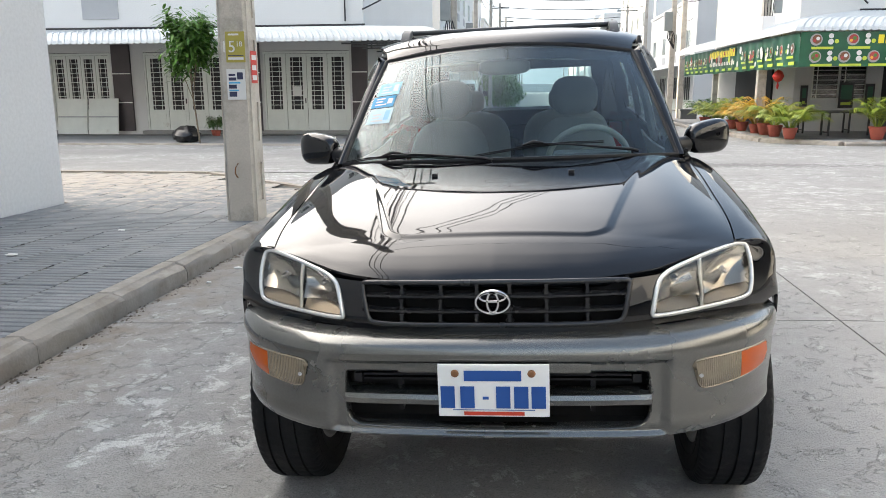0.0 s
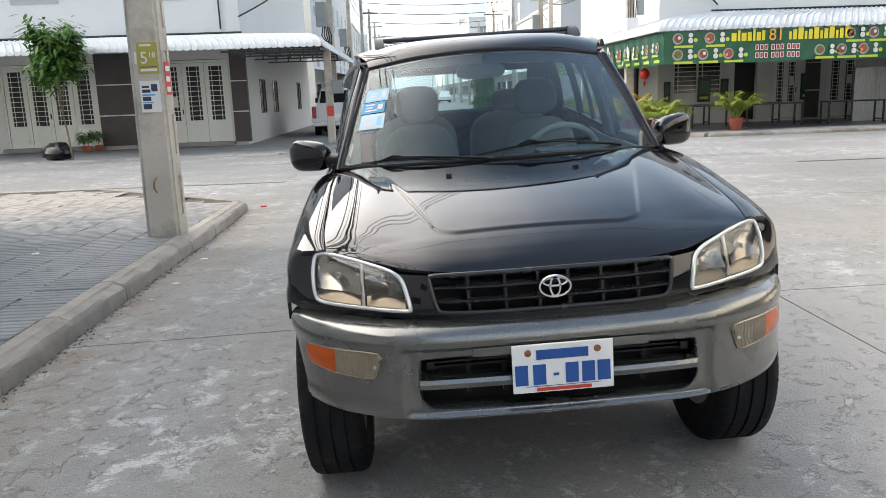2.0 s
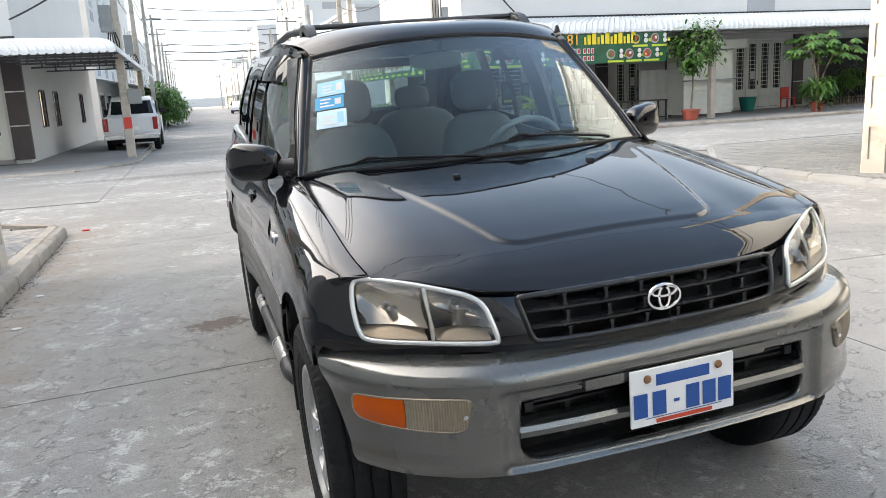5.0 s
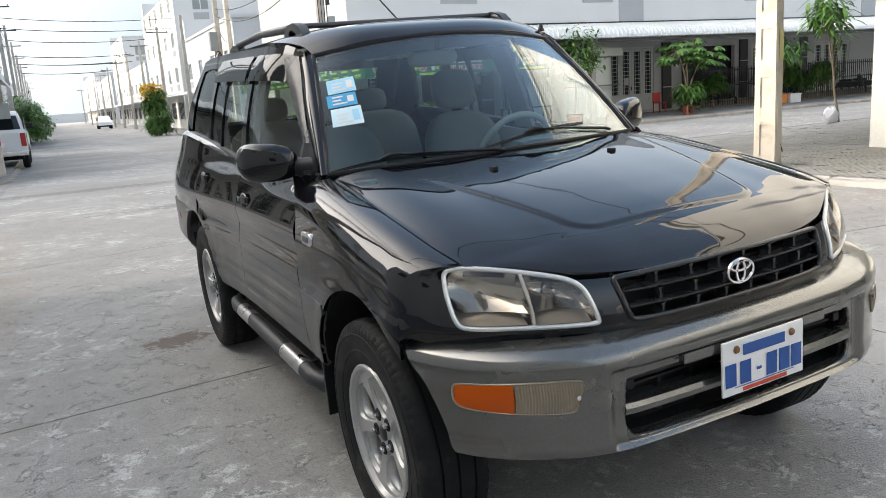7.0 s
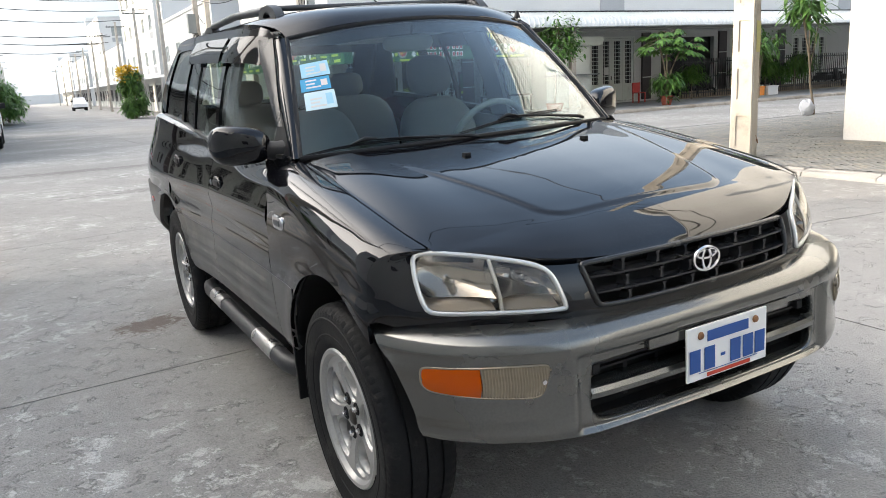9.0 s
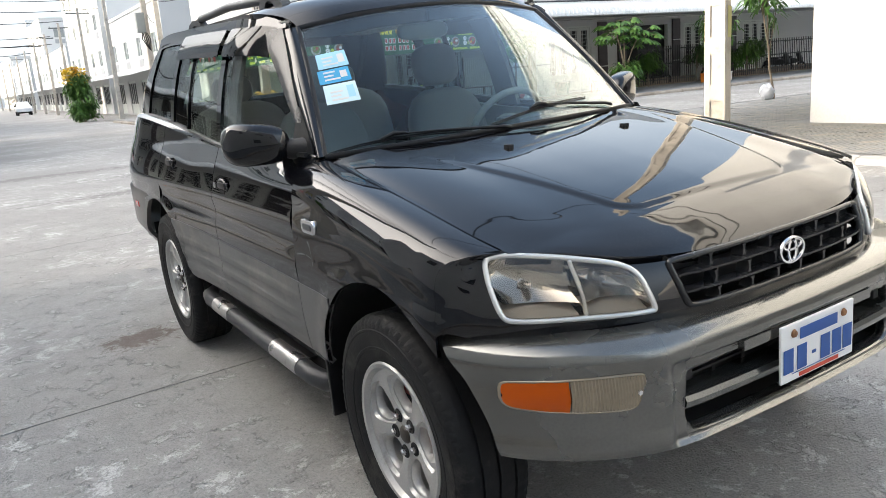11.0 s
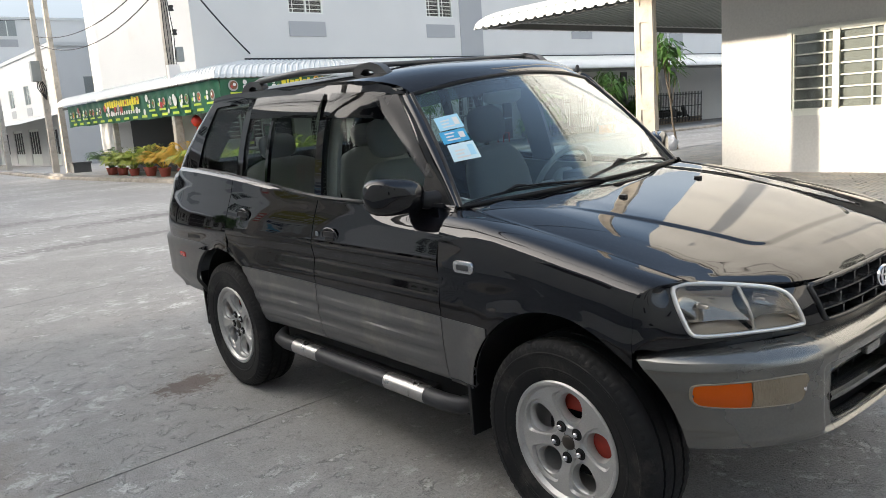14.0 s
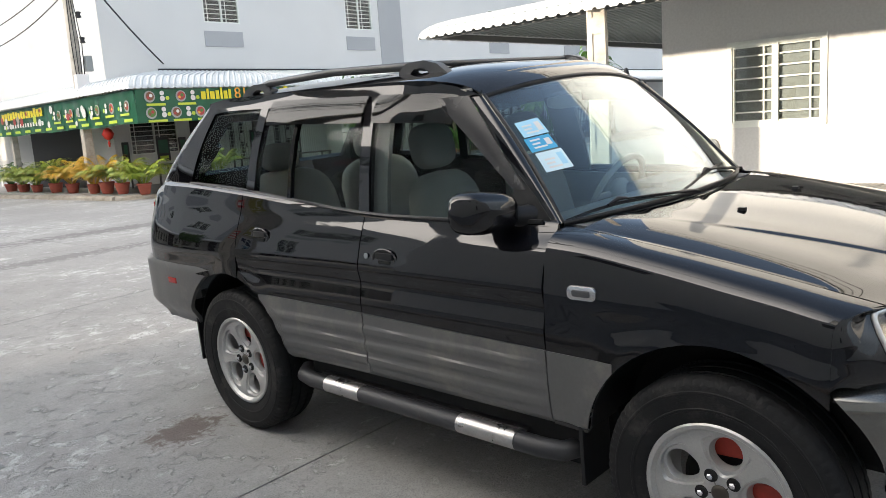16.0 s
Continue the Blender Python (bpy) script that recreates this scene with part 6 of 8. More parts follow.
def ws_patch(u0, u1, v0, v1, mat, name, lift, label="", parent=None):
    rows = []
    for v in lin(v0, v1, 5):
        row = []
        for u in lin(u0, u1, 5):
            p = Vector(screen(u, v)) + Vector((0, -0.7, 0.6)).normalized() * lift
            row.append(p)
        rows.append(row)
    return part(name, skin(rows, -0.0004), mat, parent or ws, label)


st = [(0.335, 0.475, STICKER_PALE), (0.487, 0.592, STICKER_BLUE), (0.602, 0.725, STICKER_MID)]
for v0, v1, mat in st:
    u0 = -0.958 + (0.0 if mat is STICKER_BLUE else 0.012)
    sk = ws_patch(u0, u0 + 0.172, v0, v1, mat, "sticker", 0.0015, "blue and white paper sticker")
    for k in range(3):
        w = 0.04 if k else 0.085
        ws_patch(u0 + 0.03, u0 + 0.03 + w * (1 + 0.3 * k), v0 + 0.02 + 0.028 * k, v0 + 0.032 + 0.028 * k, BANNER_WHITE, "sticker_mark", 0.0026, parent=sk)
    ws_patch(u0 + 0.118, u0 + 0.155, v0 + 0.03, v1 - 0.025, BANNER_WHITE if mat is not STICKER_PALE else STICKER_MID, "sticker_mark", 0.0026, parent=sk)

ws_patch(-0.97, 0.97, 0.87, 0.985, SHADE_BAND, "shade_band", -0.012, "blue-grey shade band").visible_shadow = False

# roof
roof_rows = []
for k, v in enumerate([0, 0.01, 0.02, 0.035] + lin(0.05, 1, 32)):
    row = []
    for u in lin(-1, 1, 33):
        y0 = 0.975 - 0.075 * (1 - u * u)
        y1 = 2.86 - 0.05 * u * u
        y = y0 + (y1 - y0) * v
        edge = 0.56 + (0.64 - 0.56) * smooth01(v / 0.16) - 0.02 * smooth01((v - 0.9) / 0.1)
        x = u * edge
        crown = 0.055 * (1 - abs(u) ** 3.4)
        base = 1.509 + 0.084 * (1 - math.exp(-v / 0.055)) - 0.03 * smooth01((v - 0.85) / 0.15)
        row.append((x, y, base + crown + 0.012 * math.sin(math.pi * v)))
    roof_rows.append(row)
part("roof", skin(roof_rows, -0.02), BLACK_PAINT, car, smooth=50)
# roof rails with front cross bar
for s in (-1, 1):
    rail = part("roof_bar", tubed([(s * 0.50, 1.2, 1.61), (s * 0.50, 1.27, 1.645), (s * 0.505, 1.36, 1.656), (s * 0.515, 1.9, 1.678), (s * 0.51, 2.4, 1.67), (s * 0.50, 2.52, 1.65), (s * 0.495, 2.62, 1.61)], [0.014, 0.02, 0.019, 0.018, 0.018, 0.018, 0.014], 10), DARK_GREY_PLASTIC, car, "dark grey roof rail", smooth=50)
    for ym, d in ((1.17, 1), (2.66, -1)):
        outer = [(0.0, 1.585), (0.02, 1.618), (0.07, 1.655), (0.14, 1.674), (0.24, 1.67), (0.285, 1.64), (0.295, 1.595)]
        inner = [(0.1, 1.6), (0.112, 1.622), (0.135, 1.64), (0.165, 1.647), (0.2, 1.643), (0.225, 1.625), (0.235, 1.6)]
        bm = bmesh.new()
        grid(bm, [[(s * 0.505 + w, ym + d * q[0], q[1]) for q, w in ((o, -0.02), (o, 0.02), (i, 0.02), (i, -0.02))] for o, i in zip(outer, inner)], close_v=True)
        part("rail_mount", bm, DARK_GREY_PLASTIC, rail, smooth=35)
part("cross_bar", tubed([(-0.49, 1.335, 1.66), (0.49, 1.335, 1.66)], 0.012, 8), DARK_GREY_PLASTIC, car, "slim black roof cross bar", smooth=50)
part("antenna_base", lathed([(0.001, 0.035), (0.008, 0.03), (0.016, 0.0)], pose(0.60, 1.06, 1.55), 12), BLACK_PLASTIC, car, smooth=50)

# tailgate with its window, and lamps in the rear corners
def gate_point(u, z):
    f = max(0.0, (z - 1.12) / 0.46)
    return (u * (0.735 - 0.11 * smooth01(f)), 3.335 - 0.03 * abs(u) ** 3 - 0.49 * f**1.2 - 0.025 * smooth01((z - 0.95) / 0.2), z)


tg = [[gate_point(u, z) for u in lin(-1, 1, 33)] for z in lin(0.78, 1.585, 26)]
for s in (-1, 1):
    rows = []
    for z in lin(0.78, 1.585, 26):
        if z < 1.19:
            ys0, sx = 3.1, side_x(3.1, z)
        else:
            ys0 = 3.1 - 0.37 * (z - 1.19) / 0.395
            sx = house_x(ys0, z)
        ex, ey, _ = gate_point(1, z)
        sx2 = (sx, ys0)
        row = []
        for t in lin(0, 1, 9):
            w0, w1, w2 = (1 - t) ** 2, 2 * t * (1 - t), t * t
            row.append((s * (w0 * sx + w1 * (sx - 0.012) + w2 * ex), w0 * ys0 + w1 * (ey + 0.005) + w2 * ey, z))
        rows.append(row)
    part("rear_corner", skin(rows, 0.012 * s), BLACK_PAINT, car, smooth=50)


def gate_cell(i, j):
    return not (1.2 < tg[i][j][2] < 1.51 and abs(tg[i][j][0]) < 0.5)


gate = part("tailgate", skin(tg, -0.03, gate_cell), BLACK_PAINT, car, smooth=40)
rg = []
for z in lin(1.19, 1.53, 6):
    f = max(0.0, (z - 1.15) / 0.45)
    rg.append([(x, 3.295 - 0.49 * max(0.0, (z - 1.12) / 0.46) ** 1.2, z) for x in lin(-0.55, 0.55, 5)])
g = part("rear_glass", skin(rg, 0.004), TINTED, gate, "tinted rear window")
g.visible_shadow = False
for s in (-1, 1):
    part("tail_lamp", boxes((s * 0.72 - 0.045, s * 0.72 + 0.045, 3.2, 3.32, 0.84, 1.1), bevel=0.012), RED_LENS, car, "red tail lamp", smooth=40)

# door mirrors
for s in (-1, 1):
    bm = bmesh.new()
    rows = []
    for t in [0.0, 0.02, 0.06, 0.12, 0.2, 0.32, 0.46, 0.6, 0.72, 0.82, 0.89, 0.94, 0.975, 0.995, 1.0]:
        k = max(0.03, 1 - abs(2 * t - 1) ** 3.6) ** 0.42
        x = s * (0.752 + 0.203 * t)
        h, d = 0.079 * k * (0.8 + 0.2 * t), 0.066 * k
        zc, yc = 1.126 + 0.014 * t, 0.742 + 0.09 * t
        ring = []
        for j in range(20):
            a = 2 * math.pi * j / 20
            cy, cz = math.cos(a), math.sin(a)
            cy, cz = math.copysign(abs(cy) ** 0.6, cy), math.copysign(abs(cz) ** 0.6, cz)
            ring.append((x, yc + d * cy * (0.55 if cy > 0 else 1.15), zc + h * cz))
        rows.append(ring)
    vs = grid(bm, rows, close_v=True)
    bm.faces.new(vs[0])
    bm.faces.new(vs[-1])
    mir = part("door_mirror", bm, BLACK_PAINT, car, "glossy black door mirror", smooth=60)
    part("mirror_glass", boxes((s * 0.858 - 0.07, s * 0.858 + 0.07, 0.822, 0.829, 1.085, 1.182), bevel=0.003), MIRROR, mir)
    part("mirror_foot", tubed([(s * 0.69, 0.675, 1.1), (s * 0.745, 0.71, 1.105), (s * 0.79, 0.74, 1.12)], [0.045, 0.036, 0.032], 12), BLACK_PLASTIC, mir, smooth=50)

# wipers
def on_ws(u, v, lift):
    p = Vector(screen(u / 0.69, v))
    return p + Vector((0, -0.72, 0.55)) * lift


for pts, pivot in (([(-0.68, 0.012), (-0.58, 0.036), (-0.47, 0.048), (-0.34, 0.04), (-0.2, 0.018)], (-0.05, 0.0)), ([(-0.12, 0.03), (0.0, 0.062), (0.115, 0.09), (0.26, 0.108), (0.4, 0.113)], (0.53, 0.04))):
    w = part("wiper", tubed([on_ws(u, v, 0.009) for u, v in pts], [0.002, 0.003, 0.0038, 0.003, 0.002], 6), BLACK_PLASTIC, car, "black windscreen wiper", smooth=50)
    bx, bz = pts[2]
    part("wiper_arm", tubed([on_ws(pivot[0], pivot[1] - 0.012, 0.01), on_ws(pivot[0] - 0.03, pivot[1], 0.014), on_ws(bx + 0.14, bz * 0.85 + pivot[1] * 0.2, 0.017), on_ws(bx + 0.02, bz + 0.008, 0.016)], [0.007, 0.0065, 0.004, 0.003], 8), BLACK_PLASTIC, w, smooth=50)
    part("wiper_bridge", tubed([on_ws(bx - 0.045, bz - 0.006, 0.015), on_ws(bx, bz + 0.014, 0.02), on_ws(bx + 0.04, bz + 0.008, 0.018)], [0.004, 0.0085, 0.005], 8), BLACK_PLASTIC, w, smooth=50)
    part("wiper_blade", tubed([on_ws(u, v - 0.007, 0.005) for u, v in pts], 0.0026, 5), BLACK_PLASTIC, w)


# wheels
def wheel():
    w = thing("wheel", "", "")
    w.parent = car
    ty = [(0.219, -0.088), (0.24, -0.1), (0.258, -0.102), (0.26, -0.1045), (0.266, -0.1055), (0.268, -0.104), (0.29, -0.1085), (0.302, -0.108), (0.304, -0.11), (0.308, -0.1095), (0.31, -0.107), (0.325, -0.104), (0.338, -0.094), (0.3435, -0.08)]
    for x in (-0.05, 0.0, 0.05):
        ty += [(0.346, x - 0.0225), (0.346, x - 0.005), (0.337, x - 0.004), (0.337, x + 0.004), (0.346, x + 0.005), (0.346, x + 0.0225)] if x else [(0.346, -0.02), (0.346, -0.005), (0.337, -0.004), (0.337, 0.004), (0.346, 0.005), (0.346, 0.02)]
    ty += [(0.3435, 0.08), (0.338, 0.094), (0.325, 0.104), (0.31, 0.107), (0.308, 0.1095), (0.304, 0.11), (0.302, 0.108), (0.29, 0.1085), (0.268, 0.104), (0.266, 0.1055), (0.26, 0.1045), (0.258, 0.102), (0.24, 0.1), (0.219, 0.088)]
    ty = [(r + 0.0135 * smooth01((r - 0.25) / 0.08), h) for i, (r, h) in enumerate(ty) if i == 0 or (r, h) != ty[i - 1]]
    tyre = bmesh.new()
    rows = []
    for r, h in ty:
        row = []
        for k in range(240):
            a = 2 * math.pi * k / 240
            cut = 0.0
            if abs(h) > 0.085 and r > 0.33:
                cut = 0.0042 if (k + (2 if h > 0 else 0)) % 3 < 1 else 0.0
            elif r > 0.356 and abs(h) > 0.025 and k % 4 == 0:
                cut = 0.002
            row.append(((r - cut) * math.cos(a), (r - cut) * math.sin(a), h))
        rows.append(row)
    grid(tyre, rows, close_u=True, close_v=True)
    part("tyre", tyre, RUBBER, w, "worn black tyre", smooth=28)
    rim = part("rim", lathed([(r * 0.945, h) for r, h in [(0.222, -0.09), (0.235, -0.088), (0.238, -0.08), (0.226, -0.07), (0.205, -0.05), (0.2, 0.06), (0.212, 0.084), (0.229, 0.09), (0.2345, 0.0925), (0.229, 0.098), (0.218, 0.096), (0.21, 0.085), (0.2, 0.074), (0.19, 0.05), (0.19, -0.05)]], steps=60, closed=True), ALLOY, w, "silver alloy rim with five round holes", smooth=35)
    face = bmesh.new()
    r0, r1, hc, ha, hb = 0.02, 0.203, 0.129, 0.052, 0.048

    def dish(x, y):
        r = math.hypot(x, y)
        return 0.07 + 0.012 * smooth01((r - 0.06) / 0.1)
    for k in range(5):
        th = math.pi / 2 + 2 * math.pi * k / 5
        rings = [[] for _ in range(8)]
        for j in range(40):
            ph = 2 * math.pi * (j + 0.5) / 40
            c, s = math.cos(ph), math.sin(ph)
            lo, hi = 0.0, 0.3
            for _ in range(30):
                mid = (lo + hi) / 2
                px, py2 = hc + c * mid, s * mid
                ok = r0 < math.hypot(px, py2) < r1 and abs(math.atan2(py2, px)) < math.pi / 5 and px > 0
                lo, hi = (mid, hi) if ok else (lo, mid)
            hole = 1 / math.sqrt((c / ha) ** 2 + (s / hb) ** 2)
            for q, f in enumerate((-2, -1, 0, 0.04, 0.3, 0.4, 0.7, 1.0)):
                d = hole + (lo - hole) * max(0, f)
                px, py2 = hc + c * d, s * d
                z = dish(px, py2)
                if 0 < f < 0.35:
                    z -= 0.008 + 0.006 * max(0.0, c)
                if f <= 0:
                    z -= (0.014, 0.02, 0.034)[int(-f)]
                    d2 = hole * (1, 0.93, 0.9)[int(-f)]
                    px, py2 = hc + c * d2, s * d2
                rings[q].append((px * math.cos(th) - py2 * math.sin(th), px * math.sin(th) + py2 * math.cos(th), z))
        grid(face, rings, close_v=True)
    part("spoke_face", face, ALLOY, rim, smooth=40)
    part("rim_lip", lathed([(0.196, 0.08), (0.202, 0.087), (0.207, 0.082)], steps=60, caps=False), ALLOY, rim, smooth=60)
    part("centre_cap", lathed([(0.001, 0.079), (0.016, 0.0785), (0.021, 0.077), (0.025, 0.074), (0.027, 0.07), (0.027, 0.05)], steps=28), HUB_BRONZE, rim, "dark bronze hub cap", smooth=40)
    for k in range(5):
        a = math.pi / 2 + math.pi / 5 + 2 * math.pi * k / 5
        at = pose(0.057 * math.cos(a), 0.057 * math.sin(a), 0.0)
        # near-black disc, slightly proud: paints the dark gap round the nut
        part("nut_shade_disc", lathed([(0.001, 0.0725), (0.0165, 0.0725), (0.019, 0.0735), (0.0205, 0.0715), (0.0205, 0.05)], at, 18), HOLLOW_SHADE, rim)
        part("wheel_nut", lathed([(0.001, 0.086), (0.006, 0.0855), (0.0095, 0.082), (0.0105, 0.0725), (0.0105, 0.05)], at, 6), SOFT_CHROME, rim)
    # drum in the same near-black, painting the dark behind the rim holes
    part("brake_drum", lathed([(0.001, 0.01), (0.125, 0.01), (0.14, 0.0), (0.14, -0.06)], steps=32), HOLLOW_SHADE, w)
    cal = boxes((0.07, 0.165, -0.1, 0.04, 0.005, 0.034), (-0.05, 0.06, 0.1, 0.165, 0.005, 0.03), bevel=0.008)
    bmesh.ops.transform(cal, matrix=Matrix.Rotation(radians(-132), 4, "Z"), verts=cal.verts)
    part("brake_caliper", cal, RED_RUST, w, "red rusty brake part")
    return w


w0 = wheel()
w0.matrix_basis = pose(-0.738, 0.005, 0.331, 0, -90, 0) @ pose(0, 0, 0, 0, 0, 45)
for x, y, ry, rz in ((-0.772, 2.436, -90, 40), (0.738, 0.005, 90, 14), (0.772, 2.436, 90, 61)):
    copy_thing(w0, pose(x, y, 0.332, 0, ry, 0) @ pose(0, 0, 0, 0, 0, rz))

# inside: floor, dash, wheel, seats, mirror
part("cabin_floor", boxes((-0.74, 0.74, 0.5, 3.1, 0.46, 0.5)), DASH, car)
for s in (-1, 1):
    part("door_card", skin([[(s * (side_x(y, z) - 0.07), y, z) for z in (0.5, 0.9, belt(y) - 0.01)] for y in lin(0.6, 1.9, 10)], 0.01 * s), TRIM_BEIGE, car)
dash = part("dashboard", skin([[(x, y, z) for x in lin(-0.66, 0.66, 9)] for y, z in ((0.5, 1.055), (0.62, 1.065), (0.78, 1.05), (0.86, 1.0), (0.87, 0.85), (0.82, 0.7), (0.8, 0.55))], 0.01), DASH, car, "grey dashboard", smooth=40)
part("instrument_hood", boxes((0.2, 0.52, 0.68, 0.86, 1.02, 1.09), bevel=0.025), DASH, dash, smooth=50)
sw = bmesh.new()
m = pose(0.365, 1.0, 1.02, -62, 0, 0)
lathe(sw, [(0.186 + 0.015 * math.cos(a), 0.015 * math.sin(a)) for a in [2 * math.pi * k / 8 for k in range(8)]], m, 36, closed=True)
tube(sw, [m @ Vector((-0.18, 0, 0)), m @ Vector((0.18, 0, 0))], 0.014, 6)
steer = part("steering_wheel", sw, TRIM_BEIGE, car, "beige steering wheel", smooth=60)
part("hub_pad", lathed([(0.001, 0.03), (0.06, 0.025), (0.075, 0.0), (0.05, -0.06)], m, 18), TRIM_BEIGE, steer, smooth=50)


def soft_block(sx, sy, sz, power=3.2, m=None, n=10, material=SEAT, name="cushion", parent=None):
    bm = bmesh.new()
    rows = []
    for i in range(n + 1):
        a = -math.pi / 2 + math.pi * i / n
        ring = []
        for j in range(20):
            b = 2 * math.pi * j / 20

            def sp(v):
                return math.copysign(abs(v) ** (2 / power), v)
            ring.append((m or Matrix()) @ Vector((sx * sp(math.cos(a)) * sp(math.cos(b)), sy * sp(math.cos(a)) * sp(math.sin(b)), sz * sp(math.sin(a)))))
        rows.append(ring)
    grid(bm, rows, close_v=True)
    return part(name, bm, material, parent, smooth=60)


for x in (-0.33, 0.33):
    seat = part("front_seat", boxes((x - 0.2, x + 0.2, 0.92, 1.36, 0.5, 0.6)), DASH, car, "light grey fabric seat")
    soft_block(0.25, 0.27, 0.1, m=pose(x, 1.14, 0.67, 6, 0, 0), name="seat_cushion", parent=seat)
    soft_block(0.215, 0.075, 0.31, m=pose(x, 1.4, 0.91, -14, 0, 0), name="backrest", parent=seat)
    soft_block(0.12, 0.055, 0.1, 3.0, m=pose(x, 1.495, 1.32, -10, 0, 0), name="headrest", parent=seat)
rear_seat = part("rear_seat", boxes((-0.6, 0.6, 2.1, 2.5, 0.5, 0.66)), DASH, car, "light grey rear bench")
for x in (-0.33, 0.33):
    soft_block(0.31, 0.25, 0.1, m=pose(x, 2.28, 0.74, 5, 0, 0), name="bench_cushion", parent=rear_seat)
    soft_block(0.29, 0.085, 0.27, m=pose(x, 2.57, 0.96, -15, 0, 0), name="bench_backrest", parent=rear_seat)
    soft_block(0.115, 0.05, 0.075, m=pose(x, 2.66, 1.29, -10, 0, 0), name="bench_headrest", parent=rear_seat)
part("gear_console", boxes((-0.1, 0.1, 0.8, 1.5, 0.5, 0.72), bevel=0.03), DASH, car, smooth=50)
part("gear_lever", tubed([(0.0, 1.0, 0.7), (0.0, 1.03, 0.92)], [0.012, 0.024], 8), BLACK_PLASTIC, car, smooth=50)
soft_block(0.12, 0.022, 0.036, m=pose(-0.015, 1.0, 1.468, 10, 0, 0), material=TRIM_BEIGE, name="inside_mirror", parent=car)
part("mirror_stem", tubed([(0, 1.0, 1.48), (0, 0.97, 1.54)], 0.009, 6), BLACK_PLASTIC, car)
part("headlining", skin([[(x, y, 1.545 + 0.02 * (1 - abs(x) / 0.6)) for x in (-0.6, 0, 0.6)] for y in (1.03, 1.9, 2.75)], 0.01), TRIM_BEIGE, car)

# ---------------------------------------------------------------- poles, signs, wires
def pole(name, at, w0, w1, height, label, d0=None, slots=True):
    """A square concrete line pole that tapers, with cast recesses on two faces."""
    p = thing(name, label, "pole", pose(*at))
    d0 = d0 or w0 * 0.75
    k = w1 / w0
    n = 13
    bm = bmesh.new()
    rows = []
    for z in lin(-0.3, height, 5):
        f = 1 + (k - 1) * max(0, z) / height
        a, b, c = w0 / 2 * f, d0 / 2 * f, 0.02
        rows.append([(-a + c, -b, z), (a - c, -b, z), (a, -b + c, z), (a, b - c, z), (a - c, b, z), (-a + c, b, z), (-a, b - c, z), (-a, -b + c, z)])
    vs = grid(bm, rows, close_v=True)
    bm.faces.new(vs[-1])
    part("shaft", bm, POLE_CONC, p, smooth=30)
    if slots:
        bm = bmesh.new()
        for q in range(int(height / 0.62)):
            z = 0.12 + q * 0.62
            f = 1 + (k - 1) * z / height
            a, b = w0 / 2 * f, d0 / 2 * f
            for s in (-1, 1):
                x = s * a
                # a raised ladder of ribs: rim left, right and between the recesses
                box(bm, min(x, x + s * 0.016), max(x, x + s * 0.016), -b + 0.02, -b * 0.45, z - 0.12, z + 0.5)
                box(bm, min(x, x + s * 0.016), max(x, x + s * 0.016), b * 0.45, b - 0.02, z - 0.12, z + 0.5)
                box(bm, min(x, x + s * 0.016), max(x, x + s * 0.016), -b * 0.45, b * 0.45, z - 0.12, z + 0.1)
        part("ribs", bm, POLE_CONC, p)
    return p


def ad_sheet(parent, x0, x1, z0, z1, y, mat, marks, label):
    s = part("paper_notice", boxes((x0, x1, y - 0.003, y, z0, z1)), mat, parent, label)
    for (a, b, c, d, m) in marks:
        part("print_bar", boxes((x0 + a, x0 + b, y - 0.0045, y - 0.003, z0 + c, z0 + d)), m, s)
    return s


def lettering(body, size, mat, m, parent, depth=0.002, name="lettering"):
    c = bpy.data.curves.new(name, "FONT")
    c.body, c.size, c.extrude, c.align_x = body, size, depth, "CENTER"
    ob = new(name, c)
    me = bpy.data.meshes.new_from_object(ob.evaluated_get(bpy.context.evaluated_depsgraph_get()))
    bpy.data.objects.remove(ob)
    me.materials.append(mat)
    t = new(name, me)
    t.parent = parent
    t.matrix_basis = m
    return t


p1 = pole("utility_pole", (-2.94, 5.14, 0.0), 0.30, 0.2, 9.0, "grey concrete utility pole with pasted paper notices", 0.3)
sh = ad_sheet(p1, -0.068, 0.13, 1.635, 1.935, -0.148, AD_YELLOW, [(0.02, 0.18, 0.025, 0.05, AD_WHITE), (0.03, 0.14, 0.262, 0.28, AD_WHITE), (0.02, 0.18, 0.062, 0.07, AD_NAVY)], "olive notice with a large number")
lettering("15", 0.16, AD_WHITE, pose(-0.045, -0.153, 1.735, 90, 0, 0), sh)
lettering("18", 0.07, AD_WHITE, pose(0.072, -0.153, 1.79, 90, 0, 0), sh)
ad_sheet(p1, -0.075, 0.118, 1.267, 1.57, -0.15, AD_WHITE, [(0.02, 0.1, 0.03, 0.08, AD_NAVY), (0.02, 0.1, 0.11, 0.15, AD_NAVY), (0.02, 0.1, 0.19, 0.22, AD_NAVY), (0.11, 0.17, 0.2, 0.27, AD_NAVY), (0.02, 0.09, 0.235, 0.255, AD_NAVY), (0.02, 0.12, 0.088, 0.1, STICKER_BLUE), (0.02, 0.14, 0.16, 0.175, STICKER_BLUE)], "white notice with dark print")
rs = part("paper_notice", boxes((0.166, 0.169, -0.1, 0.06, 1.43, 1.75)), AD_RED, p1, "red notice with white bars")
for z in (1.46, 1.56, 1.66):
    part("print_bar", boxes((0.169, 0.1705, -0.08, 0.04, z, z + 0.05)), AD_WHITE, rs)
